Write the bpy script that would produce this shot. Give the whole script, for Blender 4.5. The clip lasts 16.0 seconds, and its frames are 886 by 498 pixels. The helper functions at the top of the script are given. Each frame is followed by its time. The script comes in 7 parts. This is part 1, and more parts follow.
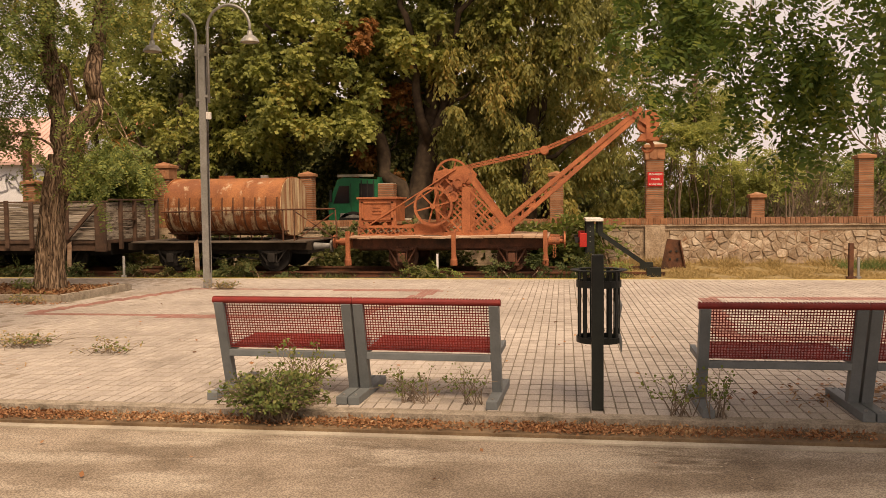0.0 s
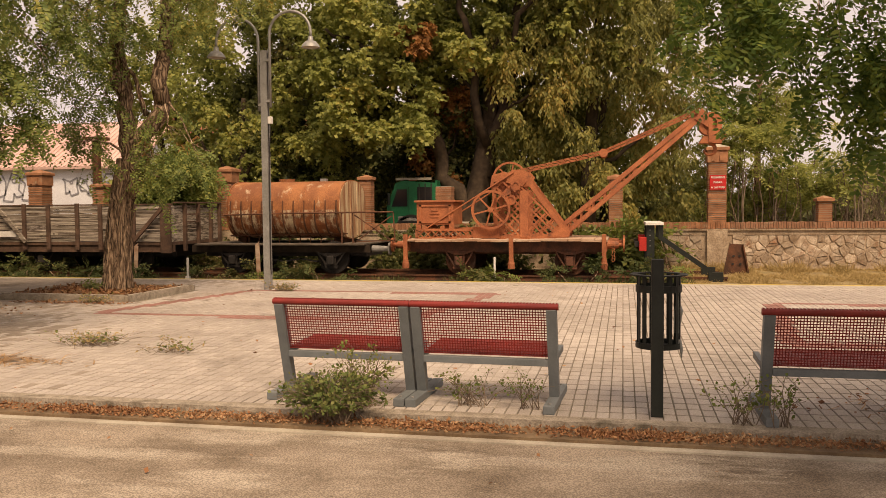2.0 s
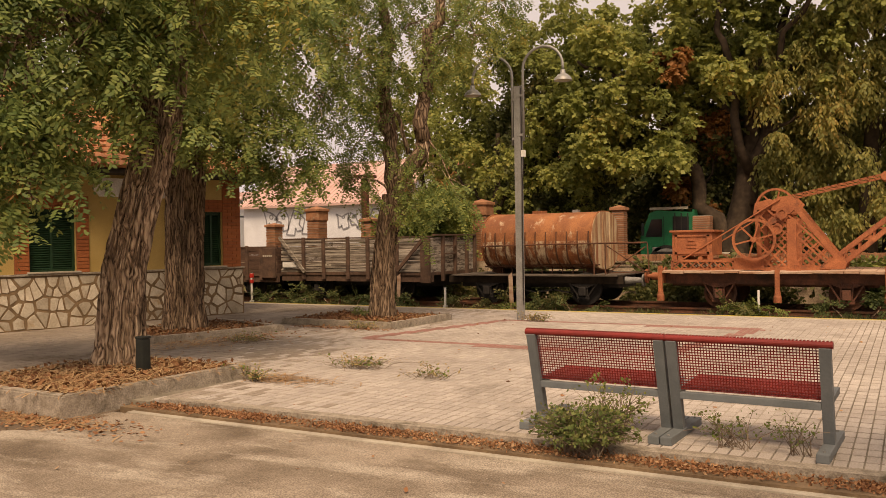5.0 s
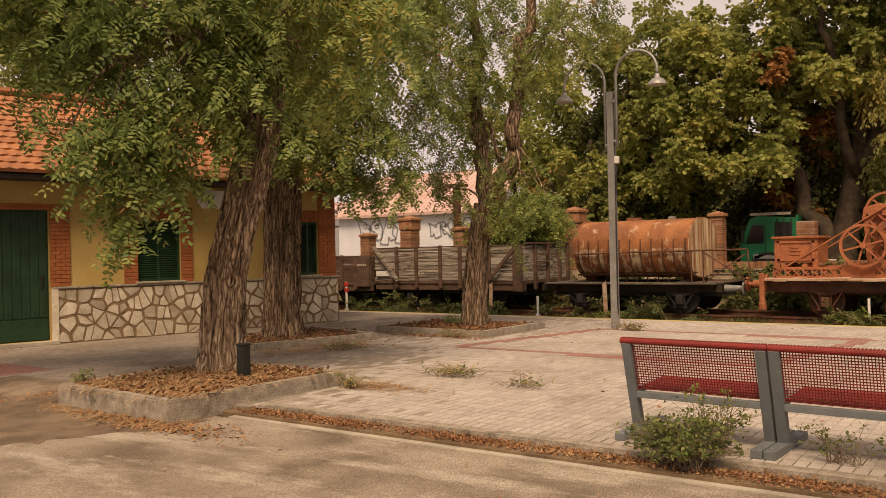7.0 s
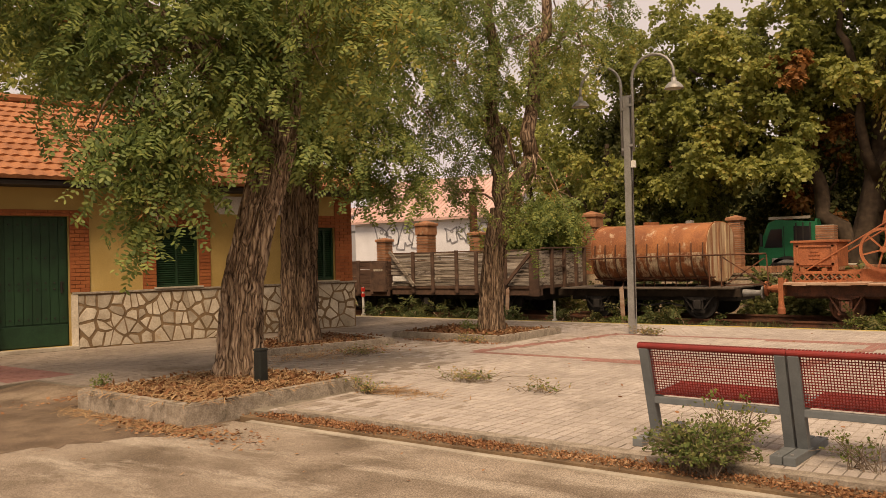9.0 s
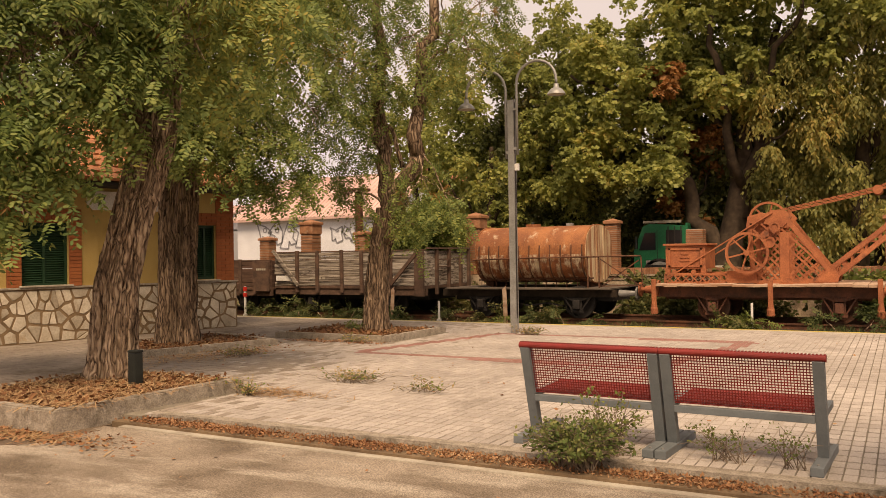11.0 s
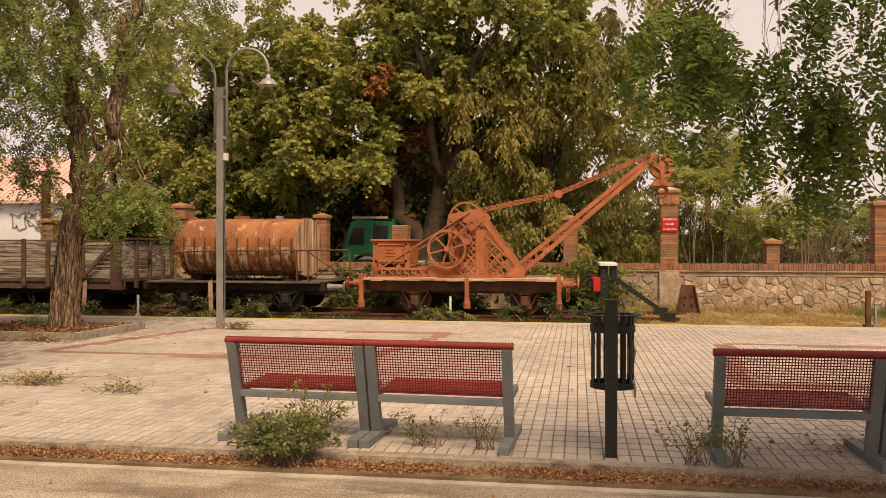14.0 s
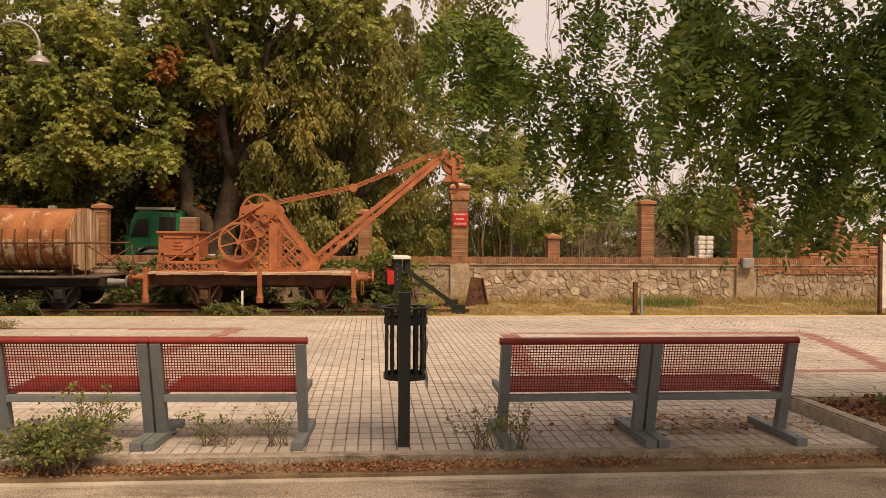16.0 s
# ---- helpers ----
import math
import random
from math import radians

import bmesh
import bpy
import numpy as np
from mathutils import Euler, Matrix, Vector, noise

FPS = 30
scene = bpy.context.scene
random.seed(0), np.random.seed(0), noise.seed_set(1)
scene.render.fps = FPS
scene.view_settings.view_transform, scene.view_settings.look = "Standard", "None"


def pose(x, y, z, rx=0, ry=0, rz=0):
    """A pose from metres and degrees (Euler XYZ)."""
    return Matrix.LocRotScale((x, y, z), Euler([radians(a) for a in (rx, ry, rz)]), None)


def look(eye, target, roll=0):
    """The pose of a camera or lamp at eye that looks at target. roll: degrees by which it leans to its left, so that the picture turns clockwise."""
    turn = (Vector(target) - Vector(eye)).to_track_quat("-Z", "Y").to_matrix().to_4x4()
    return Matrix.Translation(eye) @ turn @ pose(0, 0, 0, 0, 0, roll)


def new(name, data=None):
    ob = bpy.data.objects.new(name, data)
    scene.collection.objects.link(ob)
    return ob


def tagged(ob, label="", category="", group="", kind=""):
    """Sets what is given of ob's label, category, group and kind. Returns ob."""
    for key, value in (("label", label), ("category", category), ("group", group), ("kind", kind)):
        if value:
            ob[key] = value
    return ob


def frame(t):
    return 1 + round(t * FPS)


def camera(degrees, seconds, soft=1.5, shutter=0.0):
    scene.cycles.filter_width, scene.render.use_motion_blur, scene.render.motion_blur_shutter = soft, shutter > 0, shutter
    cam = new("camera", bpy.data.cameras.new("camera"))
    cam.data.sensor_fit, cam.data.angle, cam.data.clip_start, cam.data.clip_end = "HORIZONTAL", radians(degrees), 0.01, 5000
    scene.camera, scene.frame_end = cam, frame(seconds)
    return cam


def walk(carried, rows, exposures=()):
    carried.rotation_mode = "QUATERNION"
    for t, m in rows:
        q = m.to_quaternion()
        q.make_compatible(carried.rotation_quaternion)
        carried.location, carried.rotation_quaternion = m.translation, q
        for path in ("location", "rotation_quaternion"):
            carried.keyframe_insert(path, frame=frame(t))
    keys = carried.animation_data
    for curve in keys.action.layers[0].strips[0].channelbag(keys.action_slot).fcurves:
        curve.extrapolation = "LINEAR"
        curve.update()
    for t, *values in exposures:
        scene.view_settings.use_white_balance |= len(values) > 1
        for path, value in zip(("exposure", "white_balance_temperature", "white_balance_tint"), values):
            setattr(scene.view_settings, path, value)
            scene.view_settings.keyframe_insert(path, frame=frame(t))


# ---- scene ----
cam = camera(55.6, 16.0, soft=0.6)
EYE, TURN = 1.6, 8.2
ROWS = [
    (0, 0.00, -3.05, 0.59),
    (0.5, -0.10, -2.98, 0.47),
    (1, -0.12, -3.00, 0.48),
    (1.5, 1.66, -2.81, 0.59),
    (2, 3.91, -2.79, 0.49),
    (2.5, 6.87, -2.28, 0.20),
    (3, 9.74, -1.46, 0.06),
    (3.5, 12.77, -1.33, 0.17),
    (4, 15.72, -1.26, 0.32),
    (4.5, 18.67, -0.92, 0.63),
    (4.7, 19.65, -0.72, 0.75),
    (7, 27.20, 0.23, 1.25),
    (7.5, 28.58, 0.41, 1.25),
    (8, 29.10, 0.51, 1.25),
    (8.2, 29.11, 0.54, 1.24),
    (10.3, 23.73, 0.48, 1.18),
    (10.5, 22.72, 0.45, 0.99),
    (11, 20.51, 0.44, 0.91),
    (11.5, 17.47, 0.13, 0.71),
    (12, 13.24, 0.09, 0.11),
    (12.5, 9.57, 0.32, -0.13),
    (13, 6.27, 0.26, -0.09),
    (13.5, 2.70, -0.09, -0.03),
    (14, 0.90, -0.14, -0.06),
    (14.5, -2.07, -0.06, -0.09),
    (15, -6.12, -0.31, -0.30),
    (15.5, -9.49, -0.46, -0.27),
    (16, -13.03, -0.54, -0.35),
]
walk(cam, [(t, pose(0, 0, EYE, 0, 0, TURN + yaw) @ pose(0, 0, 0, 90 + pitch, 0, 0) @ pose(0, 0, 0, 0, 0, -roll)) for t, yaw, pitch, roll in ROWS],
     exposures=[(0.0, -0.08, 9300, 20), (3.0, -0.12, 9300, 20), (7.5, -0.28, 9300, 20), (8.2, -0.25, 9300, 20), (10.5, -0.18, 9300, 20), (11.2, -0.06, 9300, 20), (13.5, -0.06, 9300, 20), (16.0, -0.12, 9300, 20)])

# ---- daylight: bright overcast, soft sun ----
SUN_EL, SUN_AZ = 56.0, 150.0   # degrees; azimuth from +y, clockwise
world = bpy.data.worlds.new("overcast")
scene.world = world
world.use_nodes = True
wn = world.node_tree.nodes
wl = world.node_tree.links
sky = wn.new("ShaderNodeTexSky")
sky.sky_type = "NISHITA"
sky.sun_disc = False
sky.sun_elevation = radians(SUN_EL)
sky.sun_rotation = radians(SUN_AZ)
sky.dust_density = 4.0
sky.air_density = 1.0
veil = wn.new("ShaderNodeMixRGB")
veil.inputs[0].default_value = 0.88
veil.inputs[2].default_value = (8.3, 8.35, 9.35, 1)
wl.new(sky.outputs[0], veil.inputs[1])
wl.new(veil.outputs[0], wn["Background"].inputs[0])
wn["Background"].inputs[1].default_value = 0.1
sun_data = bpy.data.lights.new("sun", "SUN")
sun_data.energy, sun_data.angle, sun_data.color = 4.6, radians(22), (1.0, 0.91, 0.78)
sun = new("sun", sun_data)
sa, se = radians(SUN_AZ), radians(SUN_EL)
sun.matrix_world = look((20 * math.sin(sa) * math.cos(se), 20 * math.cos(sa) * math.cos(se), 20 * math.sin(se)), (0, 0, 0))


# ---- materials ----
def mat(name, c1, c2=None, scale=4.0, rough=0.8, bump=0.2, fine=40.0, metal=0.0, stretch=(1, 1, 1), c3=None, patch=0.5, spread=0.12, island=0.0, objrand=0.0, dist=0.01, spec=0.3, grain=0.35, c3scale=None, c3stretch=None, hard=0.14):
    """Two colours mixed by noise at a large and a fine scale, a third one in patches, fine relief."""
    m = bpy.data.materials.new(name)
    m.use_nodes = True
    n, l = m.node_tree.nodes, m.node_tree.links
    b = n["Principled BSDF"]
    b.inputs["Roughness"].default_value = rough
    b.inputs["Metallic"].default_value = metal
    b.inputs["Specular IOR Level"].default_value = spec
    c2 = c2 or tuple(0.72 * c for c in c1)
    co = n.new("ShaderNodeNewGeometry")
    mp = n.new("ShaderNodeMapping")
    mp.inputs["Scale"].default_value = stretch
    l.new(co.outputs["Position"], mp.inputs["Vector"])

    mp3 = mp
    if c3stretch:
        mp3 = n.new("ShaderNodeMapping")
        mp3.inputs["Scale"].default_value = c3stretch
        l.new(co.outputs["Position"], mp3.inputs["Vector"])

    def nz(s, det=5.0, ro=0.6, mp=mp):
        x = n.new("ShaderNodeTexNoise")
        x.inputs["Scale"].default_value = s
        x.inputs["Detail"].default_value = det
        x.inputs["Roughness"].default_value = ro
        l.new(mp.outputs["Vector"], x.inputs["Vector"])
        return x.outputs["Fac"]

    def ramp(f, a, z):
        x = n.new("ShaderNodeMapRange")
        x.inputs["From Min"].default_value, x.inputs["From Max"].default_value = a, z
        l.new(f, x.inputs["Value"])
        return x.outputs["Result"]

    def mix(f, a, z, mode="MIX"):
        x = n.new("ShaderNodeMixRGB")
        x.blend_type = mode
        for k, v in zip((0, 1, 2), (f, a, z)):
            if isinstance(v, tuple):
                x.inputs[k].default_value = (*v, 1)
            elif isinstance(v, float):
                x.inputs[k].default_value = v
            else:
                l.new(v, x.inputs[k])
        return x.outputs[0]

    big, small = nz(scale), nz(fine, 3.0)
    col = mix(ramp(big, 0.5 - spread, 0.5 + spread), c1, c2)
    if c3:
        col = mix(ramp(nz(c3scale or scale * 0.37 + 0.11, 6.0, 0.7, mp3), patch, patch + 0.12), col, c3)
    col = mix(grain, col, mix(ramp(small, 0.5 - hard, 0.5 + hard), (0.4, 0.4, 0.4), (1.0, 1.0, 1.0)), "MULTIPLY")
    for on, src, amount in ((island, "Random Per Island", island), (objrand, "Random", objrand)):
        if on:
            src_node = co if src == "Random Per Island" else n.new("ShaderNodeObjectInfo")
            v = ramp(src_node.outputs[src], 0.0, 1.0)
            col = mix(amount, col, mix(v, (0.3, 0.27, 0.24), (1.0, 1.0, 1.0)), "MULTIPLY")
    l.new(col, b.inputs["Base Color"])
    if bump:
        add = n.new("ShaderNodeMath")
        add.operation = "ADD"
        l.new(small, add.inputs[0])
        l.new(big, add.inputs[1])
        bp = n.new("ShaderNodeBump")
        bp.inputs["Strength"].default_value = bump
        bp.inputs["Distance"].default_value = dist
        l.new(add.outputs[0], bp.inputs["Height"])
        l.new(bp.outputs["Normal"], b.inputs["Normal"])
    return m


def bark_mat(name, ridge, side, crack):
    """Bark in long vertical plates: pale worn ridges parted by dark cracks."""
    m = bpy.data.materials.new(name)
    m.use_nodes = True
    n, l = m.node_tree.nodes, m.node_tree.links
    b = n["Principled BSDF"]
    b.inputs["Roughness"].default_value = 0.95
    b.inputs["Specular IOR Level"].default_value = 0.15
    g = n.new("ShaderNodeNewGeometry")
    warp = n.new("ShaderNodeTexNoise")
    warp.inputs["Scale"].default_value = 3.0
    l.new(g.outputs["Position"], warp.inputs["Vector"])
    add = n.new("ShaderNodeVectorMath")
    add.operation = "MULTIPLY_ADD"
    l.new(warp.outputs["Color"], add.inputs[0])
    add.inputs[1].default_value = (0.20, 0.20, 0.3)
    l.new(g.outputs["Position"], add.inputs[2])
    mp = n.new("ShaderNodeMapping")
    mp.inputs["Scale"].default_value = (17.0, 17.0, 1.2)
    l.new(add.outputs[0], mp.inputs["Vector"])
    vo = n.new("ShaderNodeTexVoronoi")
    vo.feature = "DISTANCE_TO_EDGE"
    vo.inputs["Scale"].default_value = 1.0
    l.new(mp.outputs["Vector"], vo.inputs["Vector"])
    fine = n.new("ShaderNodeTexNoise")
    fine.inputs["Scale"].default_value = 1.6
    fine.inputs["Detail"].default_value = 6.0
    fine.inputs["Roughness"].default_value = 0.7
    l.new(mp.outputs["Vector"], fine.inputs["Vector"])
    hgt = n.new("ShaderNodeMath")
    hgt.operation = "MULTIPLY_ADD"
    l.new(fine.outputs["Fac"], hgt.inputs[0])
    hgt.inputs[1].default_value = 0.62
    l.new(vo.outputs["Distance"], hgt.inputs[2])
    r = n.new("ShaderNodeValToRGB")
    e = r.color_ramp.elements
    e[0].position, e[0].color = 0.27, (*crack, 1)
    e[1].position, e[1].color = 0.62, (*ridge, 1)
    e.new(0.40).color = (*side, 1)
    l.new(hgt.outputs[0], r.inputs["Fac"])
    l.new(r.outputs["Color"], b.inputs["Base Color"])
    bp = n.new("ShaderNodeBump")
    bp.inputs["Strength"].default_value = 1.0
    bp.inputs["Distance"].default_value = 0.06
    l.new(hgt.outputs[0], bp.inputs["Height"])
    l.new(bp.outputs["Normal"], b.inputs["Normal"])
    return m


def leaf_mat(name, cols, rough=0.55, through_light=0.35):
    """Leaves: colour by leaf from a ramp, part of the light passes through."""
    m = bpy.data.materials.new(name)
    m.use_nodes = True
    n, l = m.node_tree.nodes, m.node_tree.links
    b = n["Principled BSDF"]
    b.inputs["Roughness"].default_value = rough
    b.inputs["Specular IOR Level"].default_value = 0.25
    g = n.new("ShaderNodeNewGeometry")
    r = n.new("ShaderNodeValToRGB")
    r.color_ramp.elements[0].color = (*cols[0][1], 1)
    r.color_ramp.elements[0].position = cols[0][0]
    r.color_ramp.elements[1].color = (*cols[-1][1], 1)
    r.color_ramp.elements[1].position = cols[-1][0]
    for p, c in cols[1:-1]:
        r.color_ramp.elements.new(p).color = (*c, 1)
    big = n.new("ShaderNodeTexNoise")
    big.inputs["Scale"].default_value = 0.45
    big.inputs["Detail"].default_value = 3.0
    l.new(g.outputs["Position"], big.inputs["Vector"])
    mixv = n.new("ShaderNodeMath")
    mixv.operation = "MULTIPLY_ADD"
    l.new(g.outputs["Random Per Island"], mixv.inputs[0])
    mixv.inputs[1].default_value = 0.55
    sub = n.new("ShaderNodeMapRange")
    sub.inputs["From Min"].default_value, sub.inputs["From Max"].default_value = 0.3, 0.7
    sub.inputs["To Max"].default_value = 0.45
    l.new(big.outputs["Fac"], sub.inputs["Value"])
    l.new(sub.outputs["Result"], mixv.inputs[2])
    l.new(mixv.outputs[0], r.inputs["Fac"])
    l.new(r.outputs["Color"], b.inputs["Base Color"])
    tr = n.new("ShaderNodeBsdfTranslucent")
    l.new(r.outputs["Color"], tr.inputs["Color"])
    mx = n.new("ShaderNodeMixShader")
    mx.inputs[0].default_value = through_light
    l.new(b.outputs[0], mx.inputs[1])
    l.new(tr.outputs[0], mx.inputs[2])
    l.new(mx.outputs[0], n["Material Output"].inputs["Surface"])
    return m


M_EARTH = mat("earth", (0.16, 0.115, 0.07), (0.10, 0.075, 0.045), 1.5, 0.95, 0.6, 30, c3=(0.2, 0.17, 0.08))
M_ROAD = mat("sandy_asphalt", (0.40, 0.325, 0.252), (0.185, 0.139, 0.098), 1.0, 0.92, 1.0, 80, c3=(0.47, 0.40, 0.32), patch=0.5, spread=0.13, grain=0.75, hard=0.05, c3scale=1.0, c3stretch=(0.6, 1.7, 1), dist=0.012)
# trodden dirt, its brown deepened to stand for the tree's shade as well
M_DIRT_SHADE = mat("brown_shaded_dirt", (0.255, 0.182, 0.124), (0.15, 0.104, 0.069), 1.8, 0.95, 1.0, 80, c3=(0.33, 0.25, 0.175), patch=0.55, grain=0.75, hard=0.05, dist=0.012)
M_GUTTER = mat("gutter_dirt", (0.22, 0.15, 0.09), (0.13, 0.085, 0.05), 3, 0.95, 0.6, 45)
M_GRIT = mat("pale_grit", (0.52, 0.45, 0.36), (0.30, 0.245, 0.185), 9, 0.9, 0.2, 60, island=0.5)
M_KERB = mat("kerb_concrete", (0.42, 0.36, 0.29), (0.28, 0.232, 0.178), 9, 0.9, 0.7, 60, c3=(0.14, 0.115, 0.082), patch=0.56, c3scale=2.5, grain=0.65)
M_PALE = mat("pale_concrete", (0.46, 0.41, 0.33), (0.33, 0.285, 0.225), 3, 0.9, 0.3, 50)
M_PAVER = mat("grey_paver", (0.54, 0.475, 0.42), (0.40, 0.348, 0.303), 0.55, 0.85, 0.3, 70, c3=(0.25, 0.21, 0.172), patch=0.57, spread=0.16, island=0.25, grain=0.45)
M_PAVER_BROWN = mat("brown_paver", (0.40, 0.335, 0.275), (0.28, 0.228, 0.18), 0.8, 0.9, 0.3, 70, c3=(0.19, 0.145, 0.105), patch=0.55, spread=0.16, island=0.25, grain=0.45)
M_PAVER_OBJ = mat("grey_paver_single", (0.54, 0.475, 0.42), (0.40, 0.348, 0.303), 0.55, 0.85, 0.3, 70, c3=(0.25, 0.21, 0.172), patch=0.57, spread=0.16, objrand=0.25, grain=0.45)
M_PAVER_RED = mat("red_paver", (0.37, 0.185, 0.155), (0.29, 0.145, 0.12), 0.8, 0.85, 0.25, 70, island=0.2)
M_JOINT = mat("joint_sand", (0.25, 0.215, 0.165), (0.16, 0.135, 0.10), 3, 0.95, 0.3, 60)
M_JOINT_PALE = mat("swept_joint_sand", (0.40, 0.35, 0.29), (0.27, 0.23, 0.185), 0.9, 0.95, 0.3, 60)
M_YELLOW = mat("yellow_line_paint", (0.66, 0.48, 0.09), (0.52, 0.38, 0.10), 2, 0.7, 0.1, 40)
M_CRANE = mat("orange_crane_paint", (0.46, 0.158, 0.070), (0.32, 0.102, 0.048), 2.2, 0.72, 0.35, 35, c3=(0.18, 0.070, 0.040), patch=0.57, c3scale=2.5, grain=0.5)
# grimy crane paint, darkened too for the shade below the deck planks
M_GRIME_SHADE = mat("grimy_shaded_underframe_paint", (0.19, 0.075, 0.045), (0.10, 0.048, 0.032), 4, 0.85, 0.4, 40, c3=(0.06, 0.038, 0.028), patch=0.55)
M_RUST = mat("rusty_steel", (0.16, 0.065, 0.035), (0.07, 0.035, 0.022), 5, 0.85, 0.5, 50)
M_DARKSTEEL = mat("dark_steel", (0.035, 0.03, 0.026), (0.02, 0.017, 0.015), 5, 0.7, 0.3, 50)
# sole bar steel with the shadow under the deck put into its colour
M_SHADESTEEL = mat("shade_dark_underframe", (0.05, 0.036, 0.026), (0.026, 0.019, 0.014), 5, 0.92, 0.5, 40, spec=0.1)
M_TANK = mat("rusty_tank_shell", (0.40, 0.155, 0.062), (0.24, 0.085, 0.036), 1.3, 0.7, 0.35, 30, stretch=(1.5, 1.5, 0.8), c3=(0.56, 0.41, 0.27), patch=0.565, c3scale=2.2, c3stretch=(2.0, 1.0, 1.2), grain=0.6)
M_TANK_LOW = mat("flaking_tank_shell", (0.34, 0.12, 0.048), (0.19, 0.065, 0.030), 1.8, 0.7, 0.35, 30, stretch=(2.5, 1.5, 0.6), c3=(0.60, 0.46, 0.31), patch=0.475, c3scale=1.7, c3stretch=(4.0, 1.0, 1.8), grain=0.65)
M_TANK_END = mat("flaking_tank_end", (0.60, 0.47, 0.31), (0.46, 0.31, 0.17), 1.8, 0.7, 0.35, 30, stretch=(1, 4.5, 0.5), c3=(0.27, 0.10, 0.045), patch=0.47, c3scale=1.1, c3stretch=(1, 5.0, 0.45))
M_PLANK = mat("weathered_plank", (0.50, 0.43, 0.355), (0.13, 0.098, 0.075), 5, 0.9, 0.8, 30, stretch=(0.22, 1, 5), c3=(0.52, 0.46, 0.39), objrand=0.5, grain=0.6, spread=0.08)
M_POST = mat("brown_wagon_iron", (0.14, 0.08, 0.055), (0.075, 0.045, 0.032), 4, 0.85, 0.5, 40)
M_PLANK_RED = mat("brown_plank", (0.15, 0.085, 0.06), (0.09, 0.05, 0.035), 3, 0.9, 0.5, 25, stretch=(0.35, 1, 3), objrand=0.35)
M_TARP = mat("wagon_cover", (0.33, 0.32, 0.30), (0.22, 0.21, 0.19), 3, 0.8, 0.4, 20)
M_DECKGREY = mat("grey_deck_timber", (0.17, 0.135, 0.105), (0.08, 0.062, 0.048), 3, 0.9, 0.5, 25, stretch=(0.4, 2, 2), grain=0.6)
M_DECKWOOD = mat("crane_deck_wood", (0.55, 0.40, 0.29), (0.36, 0.20, 0.125), 2, 0.85, 0.3, 30, stretch=(0.5, 2, 2))
M_BENCH_GREY = mat("grey_bench_paint", (0.155, 0.172, 0.178), (0.125, 0.14, 0.145), 5, 0.55, 0.10, 60, c3=(0.21, 0.20, 0.175), patch=0.66, grain=0.15)
M_BENCH_RED = mat("red_coated_mesh", (0.25, 0.03, 0.025), (0.18, 0.024, 0.02), 3, 0.45, 0.1, 60, grain=0.2)
M_BLACK = mat("black_green_paint", (0.018, 0.022, 0.018), (0.012, 0.014, 0.012), 6, 0.5, 0.15, 60)
M_BAG = mat("grey_bin_liner", (0.30, 0.31, 0.29), (0.22, 0.23, 0.215), 6, 0.45, 0.3, 20)
M_GALV = mat("galvanised_steel", (0.34, 0.335, 0.32), (0.27, 0.265, 0.25), 3, 0.5, 0.1, 40, metal=0.35)
M_WHITE = mat("white_paint", (0.72, 0.70, 0.66), (0.6, 0.57, 0.52), 4, 0.7, 0.1, 40)
M_REDPAINT = mat("red_paint", (0.55, 0.035, 0.025), (0.45, 0.03, 0.025), 4, 0.5, 0.1, 40)
M_STUCCO = mat("ochre_stucco", (0.48, 0.335, 0.125), (0.42, 0.285, 0.10), 1.3, 0.9, 0.25, 60, c3=(0.56, 0.42, 0.19), patch=0.6)
M_HBRICK = mat("orange_brick", (0.42, 0.135, 0.05), (0.35, 0.105, 0.04), 4, 0.85, 0.25, 50, objrand=0.25, island=0.25)
M_HMORTAR = mat("orange_mortar", (0.30, 0.115, 0.05), (0.24, 0.09, 0.04), 4, 0.9, 0.2, 50)
M_STONE = mat("pale_plinth_stone", (0.70, 0.62, 0.50), (0.52, 0.44, 0.335), 3, 0.85, 0.4, 30, objrand=0.6, c3=(0.45, 0.28, 0.13), patch=0.585)
M_MORTAR = mat("brown_mortar", (0.25, 0.165, 0.095), (0.16, 0.105, 0.06), 4, 0.95, 0.5, 40)
M_GREEN = mat("dark_green_door_paint", (0.013, 0.050, 0.022), (0.009, 0.034, 0.015), 3, 0.5, 0.12, 40)
M_ROOFTILE = mat("orange_roof_tile", (0.44, 0.182, 0.082), (0.29, 0.112, 0.052), 2, 0.8, 0.25, 30, objrand=0.16)
M_EAVE = mat("dark_eave_wood", (0.045, 0.035, 0.028), (0.03, 0.024, 0.02), 3, 0.8, 0.2, 30)
M_WBRICK = mat("old_brick", (0.48, 0.225, 0.12), (0.33, 0.15, 0.08), 5, 0.9, 0.4, 40, island=0.5, c3=(0.44, 0.31, 0.20), patch=0.58, c3scale=3.0)
M_WRUBBLE = mat("rubble_stone", (0.70, 0.58, 0.45), (0.44, 0.31, 0.205), 3.5, 0.9, 0.7, 20, objrand=0.45, island=0.45, grain=0.55, c3=(0.44, 0.22, 0.125), patch=0.57, c3scale=2.2)
M_WMORTAR = mat("wall_render", (0.50, 0.385, 0.275), (0.34, 0.245, 0.165), 2.5, 0.95, 0.8, 25, c3=(0.22, 0.155, 0.105), patch=0.56, c3scale=2.4, grain=0.6)
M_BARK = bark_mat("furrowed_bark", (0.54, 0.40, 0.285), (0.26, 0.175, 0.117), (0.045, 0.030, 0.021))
# the same bark in darker tones, standing in for shade on the farther trunks
M_BARK_SHADED = bark_mat("shaded_furrowed_bark", (0.38, 0.27, 0.185), (0.175, 0.115, 0.077), (0.032, 0.022, 0.016))
